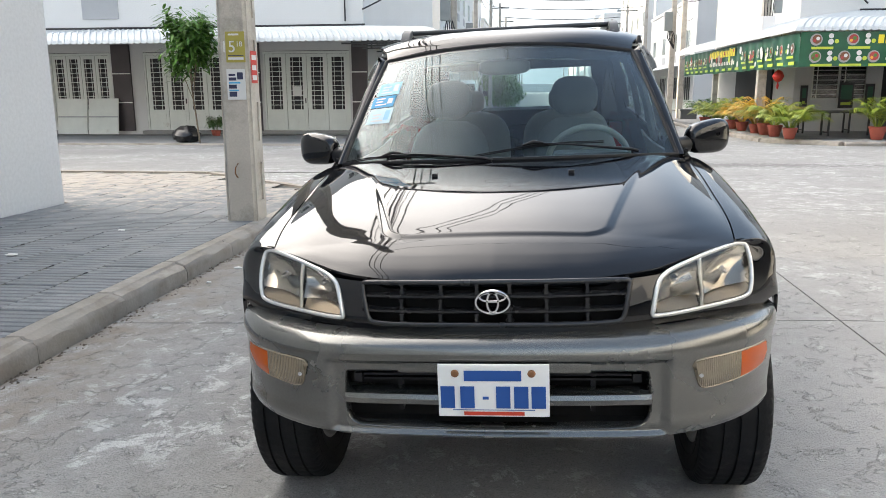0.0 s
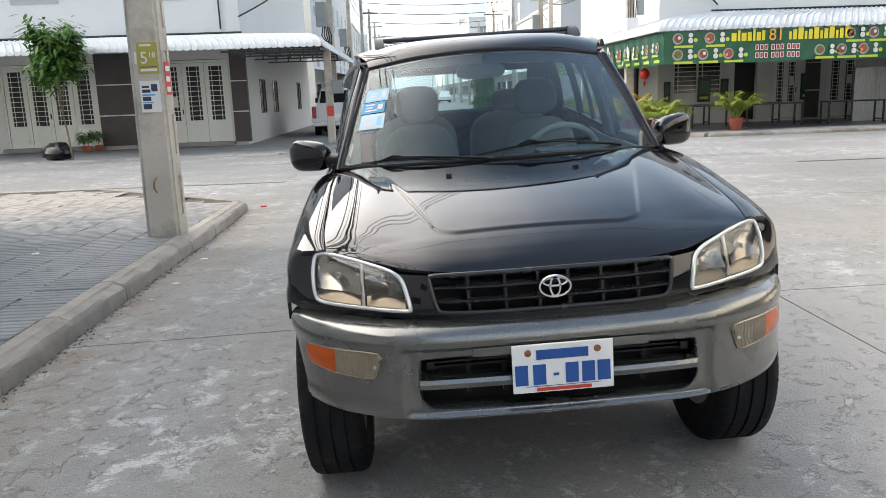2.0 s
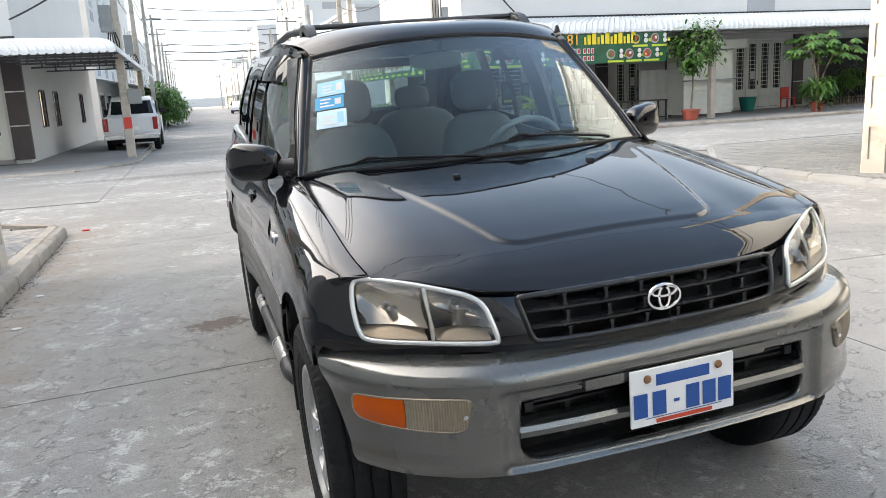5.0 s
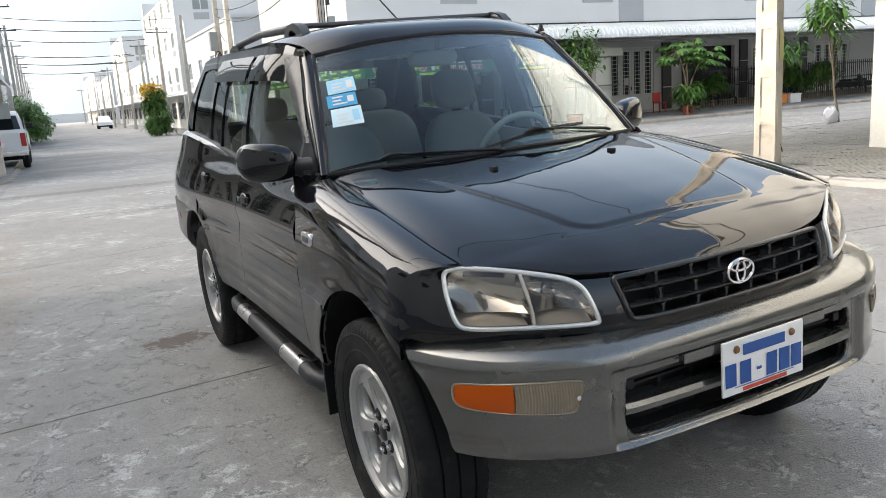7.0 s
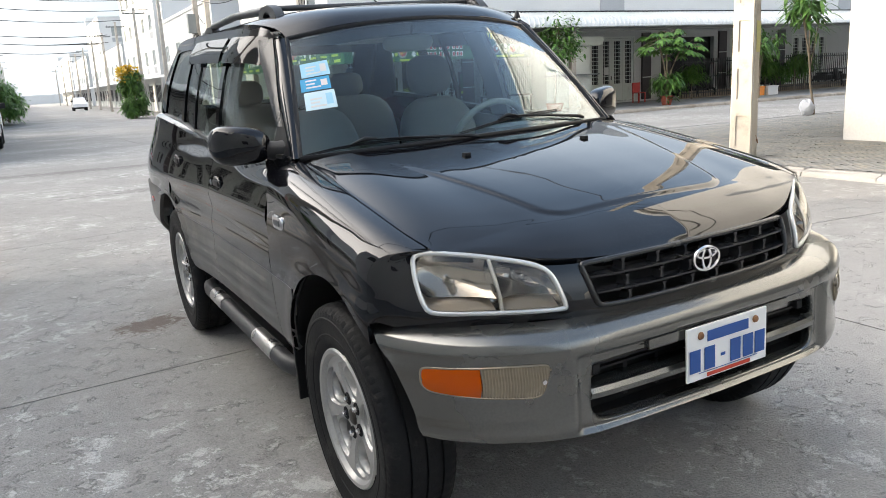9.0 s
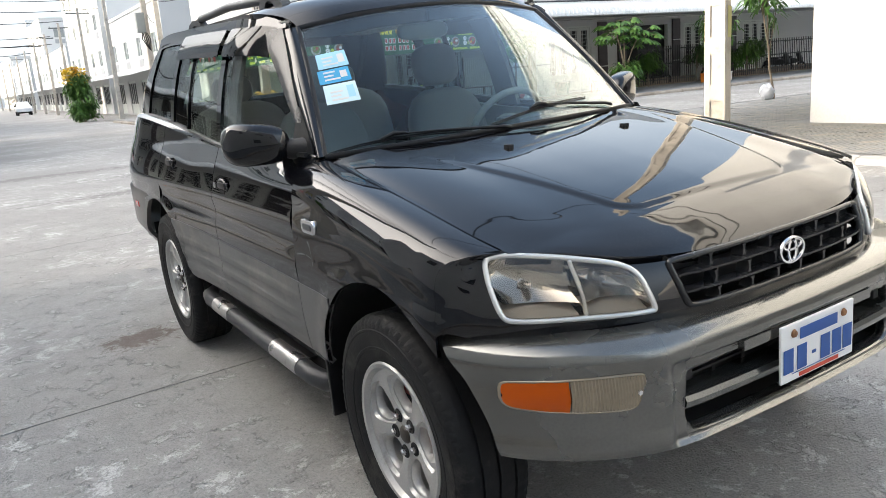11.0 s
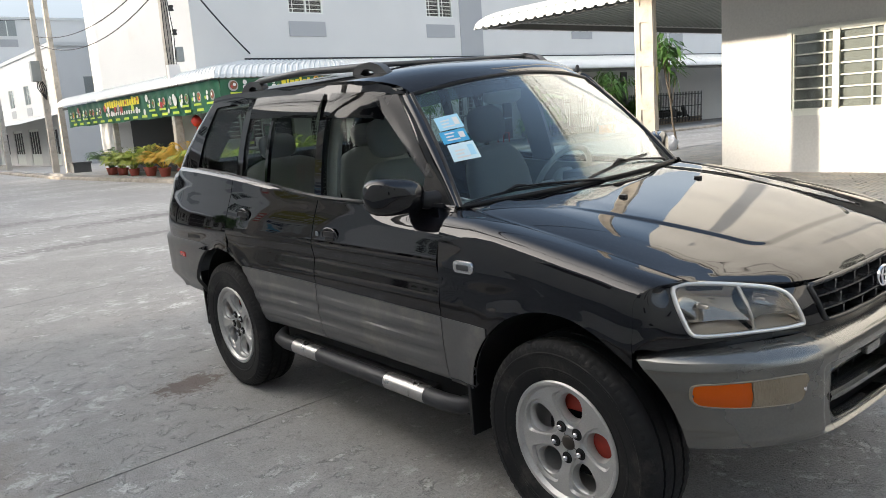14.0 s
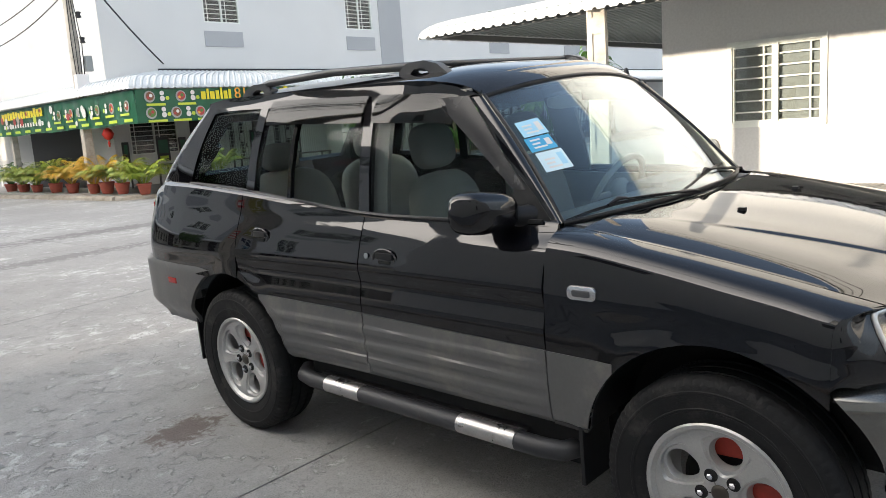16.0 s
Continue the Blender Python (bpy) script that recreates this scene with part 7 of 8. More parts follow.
part("hook", tubed([(-0.01, -0.15, 0.62), (-0.03, -0.175, 0.58), (-0.035, -0.18, 0.52), (-0.015, -0.16, 0.47)], 0.007, 6), RUST, p1, "rusty iron hook", smooth=60)

p2 = pole("utility_pole", (7.1, 5.3, 0.0), 0.34, 0.24, 9.0, "pale concrete utility pole with a faded notice", 0.3)
p2.matrix_world = pose(7.1, 5.3, 0.0, 0, 0, 28)
part("paper_notice", boxes((-0.11, 0.12, -0.153, -0.15, 1.45, 1.85)), surface("faded_yellow_notice", (0.5, 0.47, 0.2), rough=0.8, vary=0.15, bump=0), p2, "faded yellow notice")
part("hook", tubed([(0.06, -0.15, 0.34), (0.03, -0.175, 0.29), (0.055, -0.175, 0.24), (0.08, -0.155, 0.29)], 0.007, 6), RUST, p2)
post = pole("awning_post", (-2.93, 24.0, -0.3), 0.26, 0.24, 3.2, "concrete awning post with meter box and notice", 0.26, slots=False)
part("meter_box", boxes((0.1, 0.5, -0.2, 0.0, 1.7, 2.15), bevel=0.02), STEEL_GREY, post, "grey meter box")
part("paper_notice", boxes((-0.1, 0.13, -0.135, -0.131, 0.95, 1.3)), AD_RED, post, "red notice")


def line_pole(x, y, h, label="grey concrete line pole with cross arm", box_at=None, arms=1):
    p = pole("line_pole", (x, y, ground_z(x, y)), 0.32, 0.2, h, label, 0.28, slots=False)
    for k in range(arms):
        part("cross_arm", boxes((-0.9, 0.9, -0.05, 0.05, h - 0.5 - k * 0.9, h - 0.4 - k * 0.9)), AWNING_DARK, p)
        for a in (-0.8, 0, 0.8):
            part("insulator", lathed([(0.03, 0.0), (0.05, 0.04), (0.03, 0.12)], pose(a, 0, h - 0.4 - k * 0.9), 8), BAND_GREY, p)
    if box_at:
        part("meter_cabinet", boxes((-0.55, -0.12, -0.5, -0.14, box_at, box_at + 1.0), bevel=0.03), STEEL_GREY, p, "grey steel cable cabinet")
        for i in range(5):
            part("cable", tubed([(-0.3 + 0.06 * i, -0.2, box_at), (-0.35 + 0.1 * i, -0.35, box_at - 0.35), (-0.1 + 0.03 * i, -0.2, box_at - 0.75 - 0.05 * i)], 0.025, 5), WIRE, p)
    return p


line_pole(7.62, 42.4, 10.5, box_at=4.9, arms=2)
line_pole(7.92, 41.0, 10.5, arms=0)
line_pole(8.0, 56.2, 8.4, "pale concrete line pole", arms=0)
for y in (70, 84, 98, 112, 128, 145, 165, 190, 220):
    line_pole(8.2, y, 9.0)
for y in (31.5, 44, 60, 76, 92, 110, 130, 155, 185, 220):
    line_pole(-3.4, y, 10.0, box_at=4.6 if y < 50 else None)
mp = line_pole(7.82, 25.45, 9.5, "concrete line pole with meter boxes", arms=1)
part("meter_box", boxes((-0.2, 0.2, -0.36, -0.14, 3.4, 4.0), bevel=0.02), BANNER_WHITE, mp, "white meter box")
part("meter_box", boxes((0.2, 0.42, -0.3, -0.1, 4.1, 4.6), bevel=0.02), STEEL_GREY, mp)
part("insulator_drum", lathed([(0.05, -0.1), (0.09, -0.08), (0.06, 0.0), (0.09, 0.08), (0.05, 0.1)], pose(0.2, -0.2, 5.9), 12), WIRE, mp, smooth=40)
part("insulator_drum", lathed([(0.05, -0.1), (0.09, -0.08), (0.06, 0.0), (0.09, 0.08), (0.05, 0.1)], pose(0.22, -0.2, 5.1), 12), WIRE, mp, smooth=40)
for k in range(4):
    part("cable", tubed([(-0.1 + 0.08 * k, -0.17, 3.7), (-0.16 + 0.11 * k, -0.24 - 0.02 * (k % 3), 5.0), (-0.1 + 0.06 * k, -0.18, 6.4), (0.08 - 0.05 * k, -0.2, 7.8)], 0.015, 5), WIRE, mp)


def wire(name, a, b, sag, r=0.02, n=14):
    a, b = Vector(a), Vector(b)
    pts = [a.lerp(b, t) - Vector((0, 0, sag * 4 * t * (1 - t))) for t in lin(0, 1, n)]
    return tagged(part(name, tubed(pts, r, 5), WIRE, smooth=60), "sagging black overhead cable", "cable")


for z, x in ((9.6, 7.8), (9.0, 8.3)):
    wire("overhead_cable", (x, 25.45, z - 0.6), (x - 0.1, 42.4, z + 0.2), 0.4)
for i, y in enumerate((44, 60, 76, 92, 110, 130)):
    for dz in (0.0, 0.6, 1.1):
        wire("overhead_cable", (-3.4, y - 16, 8.6 - dz - 0.3), (-3.4, y, 8.6 - dz - 0.3), 0.35)
for y, z in ((31.5, 8.7), (44, 7.9), (60, 7.6), (60, 8.3), (76, 8.2), (92, 8.0), (92, 7.2), (110, 8.3), (130, 8.2)):
    wire("overhead_cable", (-3.4, y, z), (8.2, y, z - 0.2), 0.25, 0.00038 * y)
wire("overhead_cable", (-2.83, 5.14, 8.4), (7.1, 5.3, 8.5), 0.35)
wire("overhead_cable", (-2.83, 5.14, 8.0), (-3.4, 31.5, 8.6), 0.6)
wire("overhead_cable", (7.1, 5.3, 8.2), (7.9, 25.45, 8.7), 0.5)
wire("overhead_cable", (7.1, 5.3, 8.5), (7.1, -24, 8.4), 0.5)
wire("overhead_cable", (7.1, 5.3, 8.0), (7.1, -24, 7.9), 0.5)
wire("overhead_cable", (-2.83, 5.14, 8.4), (-2.83, -24, 8.4), 0.5)
wire("overhead_cable", (-2.83, 5.14, 7.7), (-2.83, -24, 7.6), 0.55)
wire("overhead_cable", (-2.83, 5.14, 7.2), (-2.7, -24, 7.0), 0.55)
rnd = random.Random(41)
for k in range(7):
    z = 6.3 + 0.28 * k + rnd.uniform(-0.08, 0.08)
    wire("overhead_cable", (-2.94 + rnd.uniform(-0.15, 0.15), 5.14, z), (-3.4 + rnd.uniform(-0.2, 0.2), 31.5, z + rnd.uniform(-0.3, 0.3)), rnd.uniform(0.4, 1.1), rnd.choice((0.014, 0.02, 0.03)))
for k in range(3):
    wire("overhead_cable", (-2.94, 5.14, 7.0 + 0.4 * k), (7.9, 25.45, 7.6 + 0.3 * k), 0.5 + 0.2 * k, 0.016)
wire("service_cable", (11.6, 26.9, 4.2), (7.9, 25.4, 7.6), 0.15, 0.03)
wire("service_cable", (-5.95, 24.9, 4.1), (-3.4, 31.4, 7.2), 0.2, 0.03)
wire("service_cable", (7.95, 25.5, 6.4), (9.5, 34.0, 9.0), 0.5, 0.02)
wire("service_cable", (7.95, 25.5, 6.0), (9.5, 30.0, 7.0), 0.5, 0.016)
wire("service_cable", (7.65, 42.3, 6.6), (7.9, 25.5, 7.0), 0.8, 0.02)
wire("service_cable", (7.65, 42.3, 6.2), (7.9, 25.5, 6.4), 1.0, 0.02)
wire("service_cable", (7.65, 42.3, 5.6), (11.3, 56.5, 6.2), 0.4, 0.02)
wire("service_cable", (-6.6, 24.95, 3.7), (-6.6, 24.9, 6.6), 0.0, 0.03)


# ---------------------------------------------------------------- plants
def leaf_blade(bm, base, way, length, width, droop, folds=3):
    """One pointed leaf that bends down along its length."""
    way = Vector(way).normalized()
    side = way.cross(Vector((0, 0, 1)))
    side = side.normalized() if side.length > 0.05 else Vector((1, 0, 0))
    base = Vector(base)
    last = None
    for k in range(folds + 1):
        t = k / folds
        p = base + way * length * t - Vector((0, 0, droop * length * t * t))
        w = width * math.sin(math.pi * min(0.95, 0.12 + 0.85 * t)) / 2
        pair = (bm.verts.new(p + side * w), bm.verts.new(p - side * w))
        if last:
            bm.faces.new((last[0], last[1], pair[1], pair[0]))
        last = pair


def tree(name, at, height, crown_r, crown_z, n, leaf_len, leaf_w, label, material=LEAF_TREE, trunk_r=0.035, seed=1, lean=(0, 0), category="tree", bottom=0.0, droop=0.5):
    rnd = random.Random(seed)
    t = thing(name, label, category, pose(*at))
    bm = bmesh.new()
    top = Vector((lean[0], lean[1], height))
    pts = [Vector((0, 0, bottom)).lerp(top, f) + Vector((rnd.uniform(-1, 1), rnd.uniform(-1, 1), 0)) * 0.03 * height * math.sin(math.pi * f) * 0.4 for f in lin(0, 1, 8)]
    tube(bm, pts, [trunk_r * (1 - 0.6 * f) for f in lin(0, 1, 8)], 8)
    crown = bmesh.new()
    centre = Vector((lean[0] * 0.9, lean[1] * 0.9, crown_z))
    limbs = []
    for k in range(14):
        a, e = rnd.uniform(0, 2 * math.pi), rnd.uniform(-0.7, 1.2)
        start = pts[rnd.randint(3, 6)]
        end = centre + Vector((math.cos(a) * math.cos(e), math.sin(a) * math.cos(e), math.sin(e))) * crown_r * rnd.uniform(0.55, 0.95)
        mid = start.lerp(end, 0.5) + Vector((0, 0, 0.08))
        tube(bm, [start, mid, end], [trunk_r * 0.4, trunk_r * 0.28, trunk_r * 0.12], 5)
        limbs.append((start, mid, end))
    part("trunk", bm, BARK, t, smooth=60)
    for k in range(n):
        s, mid, e = rnd.choice(limbs)
        f = rnd.uniform(0.35, 1.05)
        p = mid.lerp(e, (f - 0.35) / 0.65) + Vector((rnd.gauss(0, 1), rnd.gauss(0, 1), rnd.gauss(0, 1))) * crown_r * 0.16
        out = p - centre
        w = Vector((out.x, out.y, 0)).normalized() * 0.7 + Vector((rnd.uniform(-1, 1), rnd.uniform(-1, 1), rnd.uniform(-0.6, 0.35)))
        leaf_blade(crown, p, w, leaf_len * rnd.uniform(0.6, 1.2), leaf_w * rnd.uniform(0.7, 1.2), droop)
    part("crown", crown, material, t)
    return t


def palm_pot(at, seed, material, label, scale=1.0, fronds=32, group="potted palms along the kerb"):
    """A clay pot with a bushy palm of feathered fronds."""
    rnd = random.Random(seed)
    t = thing("potted_palm", label, "potted plant", pose(*at), group)
    part("pot", lathed([(0.13, 0.0), (0.15, 0.02), (0.2, 0.2), (0.215, 0.3), (0.235, 0.31), (0.235, 0.36), (0.2, 0.36), (0.19, 0.3)], Matrix.Scale(scale * 0.72, 4), 24), TERRACOTTA, t, "red clay pot", smooth=40)
    part("soil", lathed([(0.001, 0.315), (0.195, 0.31)], Matrix.Scale(scale * 0.72, 4), 16, caps=False), SOIL, t)
    bm = bmesh.new()
    for k in range(fronds):
        a = 2 * math.pi * k / fronds + rnd.uniform(-0.3, 0.3)
        up, out, L = rnd.uniform(0.6, 1.05), rnd.uniform(0.2, 0.7), rnd.uniform(0.7, 1.1) * scale
        d = Vector((math.cos(a) * out, math.sin(a) * out, up)).normalized()
        base = Vector((math.cos(a) * 0.05, math.sin(a) * 0.05, 0.22 * scale))
        n = 15
        spine = [base + d * L * f - Vector((0, 0, 0.42 * L * f * f)) for f in lin(0, 1, n)]
        tube(bm, spine, [0.009 * (1 - 0.7 * f) for f in lin(0, 1, n)], 4, caps=False)
        for i in range(4, n):
            w = (spine[i] - spine[i - 1]).normalized()
            s = w.cross(Vector((0, 0, 1))).normalized()
            for sg in (-1, 1):
                leaf_blade(bm, spine[i], s * sg + w * 0.9 + Vector((0, 0, 0.15)), L * 0.33 * (1.05 - 0.5 * abs(i / n - 0.55)), 0.03 * scale, 0.55, 2)
    part("fronds", bm, material, t)
    return t


for k, (y, mat) in enumerate(((21.15, LEAF_PALM), (22.7, LEAF_PALM), (23.9, LEAF_GOLD), (24.75, LEAF_GOLD), (26.6, LEAF_GOLD), (28.2, LEAF_PALM), (29.9, LEAF_PALM), (31.4, LEAF_PALM), (32.9, LEAF_DARK))):
    palm_pot((7.55 + 0.03 * (k % 3), y, pave_z(7.5, y)), 20 + k, mat, "bushy green palm in a red clay pot" if mat is not LEAF_GOLD else "yellowing palm in a red clay pot", 1.28 + 0.1 * (k % 3))
palm_pot((9.88, 20.9, pave_z(10, 21)), 41, LEAF_PALM, "arching palm in a red clay pot before the tables", 1.45, 20)

# potted mango-like tree, papaya and other plants along the far pavement
pt = tree("potted_tree", (15.6, 21.0, pave_z(15, 21)), 3.3, 1.05, 2.5, 1700, 0.22, 0.08, "leafy young tree in a red clay pot", seed=5, trunk_r=0.035, category="potted plant", bottom=0.2, droop=0.2, lean=(0.25, 0))
part("pot", lathed([(0.2, 0.0), (0.24, 0.03), (0.3, 0.3), (0.33, 0.32), (0.33, 0.38), (0.28, 0.38)], None, 24), TERRACOTTA, pt, "red clay pot", smooth=40)


def papaya(at, stems, seed):
    """Bare stems, each under an umbrella of long-stalked lobed leaves."""
    rnd = random.Random(seed)
    t = thing("papaya_tree", "papaya tree with broad lobed leaves in a clay pot", "tree", pose(*at))
    stalks, crown, low = bmesh.new(), bmesh.new(), bmesh.new()
    for lx, ly, h in stems:
        pts = [Vector((lx * f * f, ly * f * f, 0.3 + (h - 0.3) * f)) for f in lin(0, 1, 7)]
        tube(stalks, pts, [0.045 * (1 - 0.45 * f) for f in lin(0, 1, 7)], 8)
        for k in range(19):
            a, e = 2.4 * k + rnd.uniform(-0.2, 0.2), rnd.uniform(-0.35, 0.75)
            d = Vector((math.cos(a) * math.cos(e), math.sin(a) * math.cos(e), math.sin(e)))
            s = pts[-1] - Vector((0, 0, rnd.uniform(0, 0.3)))
            L = rnd.uniform(0.4, 0.72)
            tip = s + d * L - Vector((0, 0, 0.1 * L))
            tube(stalks, [s, s + d * L * 0.5, tip], [0.011, 0.009, 0.006], 5)
            flat = Vector((d.x, d.y, 0)).normalized()
            across = Vector((-flat.y, flat.x, 0))
            for j in range(9):
                b = (j - 4) * 0.55
                way = flat * math.cos(b) + across * math.sin(b) + Vector((0, 0, -0.25))
                leaf_blade(crown, tip, way, (0.34 - 0.028 * abs(j - 4)) * rnd.uniform(0.9, 1.15), 0.15, 0.45)
    for k in range(170):
        a, r = rnd.uniform(0, 6.28), rnd.uniform(0.0, 0.42)
        leaf_blade(low, (r * math.cos(a), r * math.sin(a), rnd.uniform(0.3, 1.1) - 0.5 * r), (math.cos(a), math.sin(a), rnd.uniform(-0.2, 1.2)), rnd.uniform(0.2, 0.36), 0.09, 0.5)
    part("trunk", stalks, BARK, t, smooth=60)
    part("crown", crown, LEAF_TREE, t)
    part("undergrowth", low, LEAF_DARK, t)
    part("pot", lathed([(0.17, 0.0), (0.24, 0.3), (0.27, 0.32), (0.27, 0.36), (0.22, 0.36)], None, 20), TERRACOTTA, t, smooth=40)
    part("soil", lathed([(0.001, 0.335), (0.225, 0.33)], None, 20, caps=False), SOIL, t)


papaya((21.0, 20.9, pave_z(21, 21)), ((-0.45, 0.1, 2.55), (0.75, -0.1, 2.3), (0.15, 0.25, 2.85)), 9)
tree("shrub", (20.7, 20.6, pave_z(20, 21)), 1.2, 0.55, 0.8, 700, 0.3, 0.065, "bushy shrub in front of the doors", LEAF_TREE, 0.03, 12, category="shrub")
tree("street_tree", (26.2, 20.8, pave_z(26, 21)), 2.6, 0.9, 2.4, 600, 0.3, 0.08, "slim young street tree", seed=14)
for k, x in enumerate((26.2, 29.9, 31.2, 32.4, 33.4, 34.6)):
    tree("shrub", (x, 24.6 + 0.3 * (k % 2), pave_z(x, 24)), 1.3, 0.7, 1.0 + 0.2 * (k % 3), 600, 0.28, 0.065, "green shrub along the fence", LEAF_DARK if k % 2 else LEAF_TREE, 0.03, 50 + k, category="shrub", )
tr = tree("street_tree", (15.5, 10.35, 0.0), 2.6, 0.6, 2.75, 240, 0.34, 0.095, "slim young street tree with a tied bag", seed=21, trunk_r=0.032, lean=(-0.45, 0.1))
tree("street_tree", (-9.9, 19.65, pave_z(-10, 19.6)), 2.9, 0.95, 3.0, 2600, 0.27, 0.095, "young street tree with a round leafy crown", seed=3, trunk_r=0.03, droop=0.2, lean=(-0.2, 0))
yt = tree("flowering_tree", (6.5, 63, ground_z(6.5, 63)), 4.2, 1.15, 2.2, 2400, 0.36, 0.12, "bush with yellow blossom on top", LEAF_TREE, 0.08, 33)
bm = bmesh.new()
rnd = random.Random(8)
for k in range(420):
    a, r = rnd.uniform(0, 6.28), rnd.uniform(0, 0.9)
    leaf_blade(bm, (r * math.cos(a) - 0.3, r * math.sin(a), 3.5 + rnd.uniform(-0.5, 0.6) - 0.3 * r), (rnd.uniform(-1, 1), rnd.uniform(-1, 1), rnd.uniform(-0.2, 1)), 0.35, 0.22, 0.3, 2)
part("blossom", bm, FLOWER_GOLD, yt, "yellow blossom")
tree("shrub", (6.4, 62.4, ground_z(6.4, 62.4)), 1.6, 1.2, 0.95, 1500, 0.36, 0.12, "green bush at the foot of the flowering tree", LEAF_TREE, 0.06, 34, category="shrub")
for k, (x, y, s) in enumerate(((-3.1, 62, 2.1), (-2.7, 66, 2.3), (-2.9, 70, 2.0), (-2.4, 74, 1.7))):
    tree("hedge_shrub", (x, y, ground_z(x, y)), 2.5, s * 0.9, 1.7, 2600, 0.28, 0.11, "dense green roadside shrub", LEAF_TREE, 0.06, 70 + k, category="shrub")
for k, (x, y) in enumerate(((-11.35, 24.2), (-10.95, 24.35), (-11.15, 24.0))):
    t = tree("small_potted_plant", (x, y, pave_z(x, 24)), 0.45, 0.26, 0.5, 120, 0.17, 0.04, "small plant in a clay pot by the door", LEAF_TREE, 0.01, 90 + k, category="potted plant")
    part("pot", lathed([(0.08, 0.0), (0.12, 0.18), (0.13, 0.2), (0.1, 0.2)], None, 16), TERRACOTTA, t, smooth=40)


# ---------------------------------------------------------------- things on the pavements
def crumpled(name, at, r, h, mat, label, seed, category="bag"):
    rnd = random.Random(seed)
    bm = bmesh.new()
    rows = []
    for i in range(9):
        f = i / 8
        a = -math.pi / 2 + math.pi * f
        rows.append([(r * math.cos(a) ** 0.6 * math.cos(b) * rnd.uniform(0.68, 1.18) if 0 < i < 8 else 0.01 * math.cos(b), r * 0.8 * (math.cos(a) ** 0.6 if 0 < i < 8 else 0.01) * math.sin(b) * rnd.uniform(0.68, 1.18), h * (0.5 + 0.5 * math.sin(a)) + (rnd.uniform(-0.06, 0.06) * h * 2 if 1 < i else 0)) for b in [2 * math.pi * k / 14 for k in range(14)]])
    grid(bm, rows, close_v=True)
    return tagged(part(name, bm, mat, smooth=50), label, category)


b1 = crumpled("rubbish_bag", (0, 0, 0), 0.42, 0.46, BAG_BLACK, "knotted black rubbish bag beside the tree", 4)
b1.matrix_world = pose(-10.35, 19.75, pave_z(-10, 19.7))
b2 = crumpled("plastic_bag", (0, 0, 0), 0.2, 0.36, BAG_WHITE, "white plastic bag at the foot of the tree", 6)
b2.matrix_world = pose(15.15, 10.3, pave_z(15, 10.3))
lb = thing("leaning_board", "pair of white panels leaning at the shop front", "board", pose(-16.4, 24.55, pave_z(-16, 24.5) + 0.02, -9, 0, 0))
for x in (-1.2, 0.02):
    part("panel", boxes((x, x + 1.17, -0.02, 0.02, 0.0, 1.32), bevel=0.006), DOOR_WHITE, lb, "white panel with rail")
    part("rail", boxes((x + 0.02, x + 1.15, -0.035, -0.02, 0.62, 0.66)), BAND_GREY, lb)


def cafe_table(at, rz=0, length=1.7):
    t = thing("table", "black steel-framed table under the awning", "table", pose(*at, 0, 0, rz), "restaurant tables")
    part("tabletop", boxes((-length / 2, length / 2, -0.3, 0.3, 0.72, 0.76), bevel=0.006), BLACK_STEEL, t)
    for x in (-length / 2 + 0.06, length / 2 - 0.06):
        for y in (-0.25, 0.25):
            part("leg", boxes((x - 0.025, x + 0.025, y - 0.025, y + 0.025, 0.0, 0.72)), BLACK_STEEL, t)
        part("foot_rail", boxes((x - 0.02, x + 0.02, -0.225, 0.225, 0.1, 0.14)), BLACK_STEEL, t)
    return t


for x, y, r in ((11.9, 22.8, 0), (14.7, 22.8, 0), (10.0, 23.3, 5), (9.9, 25.2, 0), (12.4, 25.0, 0), (17.0, 25.6, 0)):
    cafe_table((x, y, pave_z(x, y)), r, 2.0 if x in (11.9, 14.7) else 1.6)

# restaurant banner along both eaves
ban = thing("banner", "green restaurant banner with dishes and yellow lettering", "banner", None)


def banner_sheet(x_of, length, n, parent):
    """A hanging sheet: x_of(s, out) gives the plan place; it bows and creases a little."""
    rows = []
    for i in range(n + 1):
        s = length * i / n
        row = []
        for k in range(7):
            f = k / 6
            out = 0.02 * math.sin(s * 2.3 + f * 2) * f + 0.012 * math.sin(s * 7.1 + 3 * f)
            x, y = x_of(s, out)
            row.append((x, y, 2.9 - 0.98 * f + 0.015 * math.sin(s * 1.7) * f))
        rows.append(row)
    return part("sheet", shell(rows, 0.006), BANNER_GREEN, parent, "green printed vinyl sheet", smooth=60)


sheet_f = banner_sheet(lambda s, o: (7.68 + s, 21.28 + o), 7.1, 70, ban)
sheet_s = banner_sheet(lambda s, o: (7.66 + o, 21.3 + s), 17.3, 130, ban)


def disc_at(parent, cx, cz, r, mat, front, lift, name="print_shape"):
    bm = bmesh.new()
    pts = []
    for k in range(20):
        a = 2 * math.pi * k / 20
        pts.append(bm.verts.new((cx + r * math.cos(a), 21.25 - lift, cz + r * math.sin(a)) if front else (7.63 - lift, cx + r * math.cos(a), cz + r * math.sin(a))))
    bm.faces.new(pts)
    e = bmesh.ops.extrude_face_region(bm, geom=bm.faces[:])
    for v in [g for g in e["geom"] if isinstance(g, bmesh.types.BMVert)]:
        v.co += Vector((0, 0.004, 0)) if front else Vector((0.004, 0, 0))
    part(name, bm, mat, parent)


def strip_at(parent, a, b, z0, z1, mat, front, lift, name="print_bar"):
    part(name, boxes((a, b, 21.25 - lift - 0.003, 21.25 - lift, z0, z1) if front else (7.63 - lift - 0.003, 7.63 - lift, a, b, z0, z1)), mat, parent)


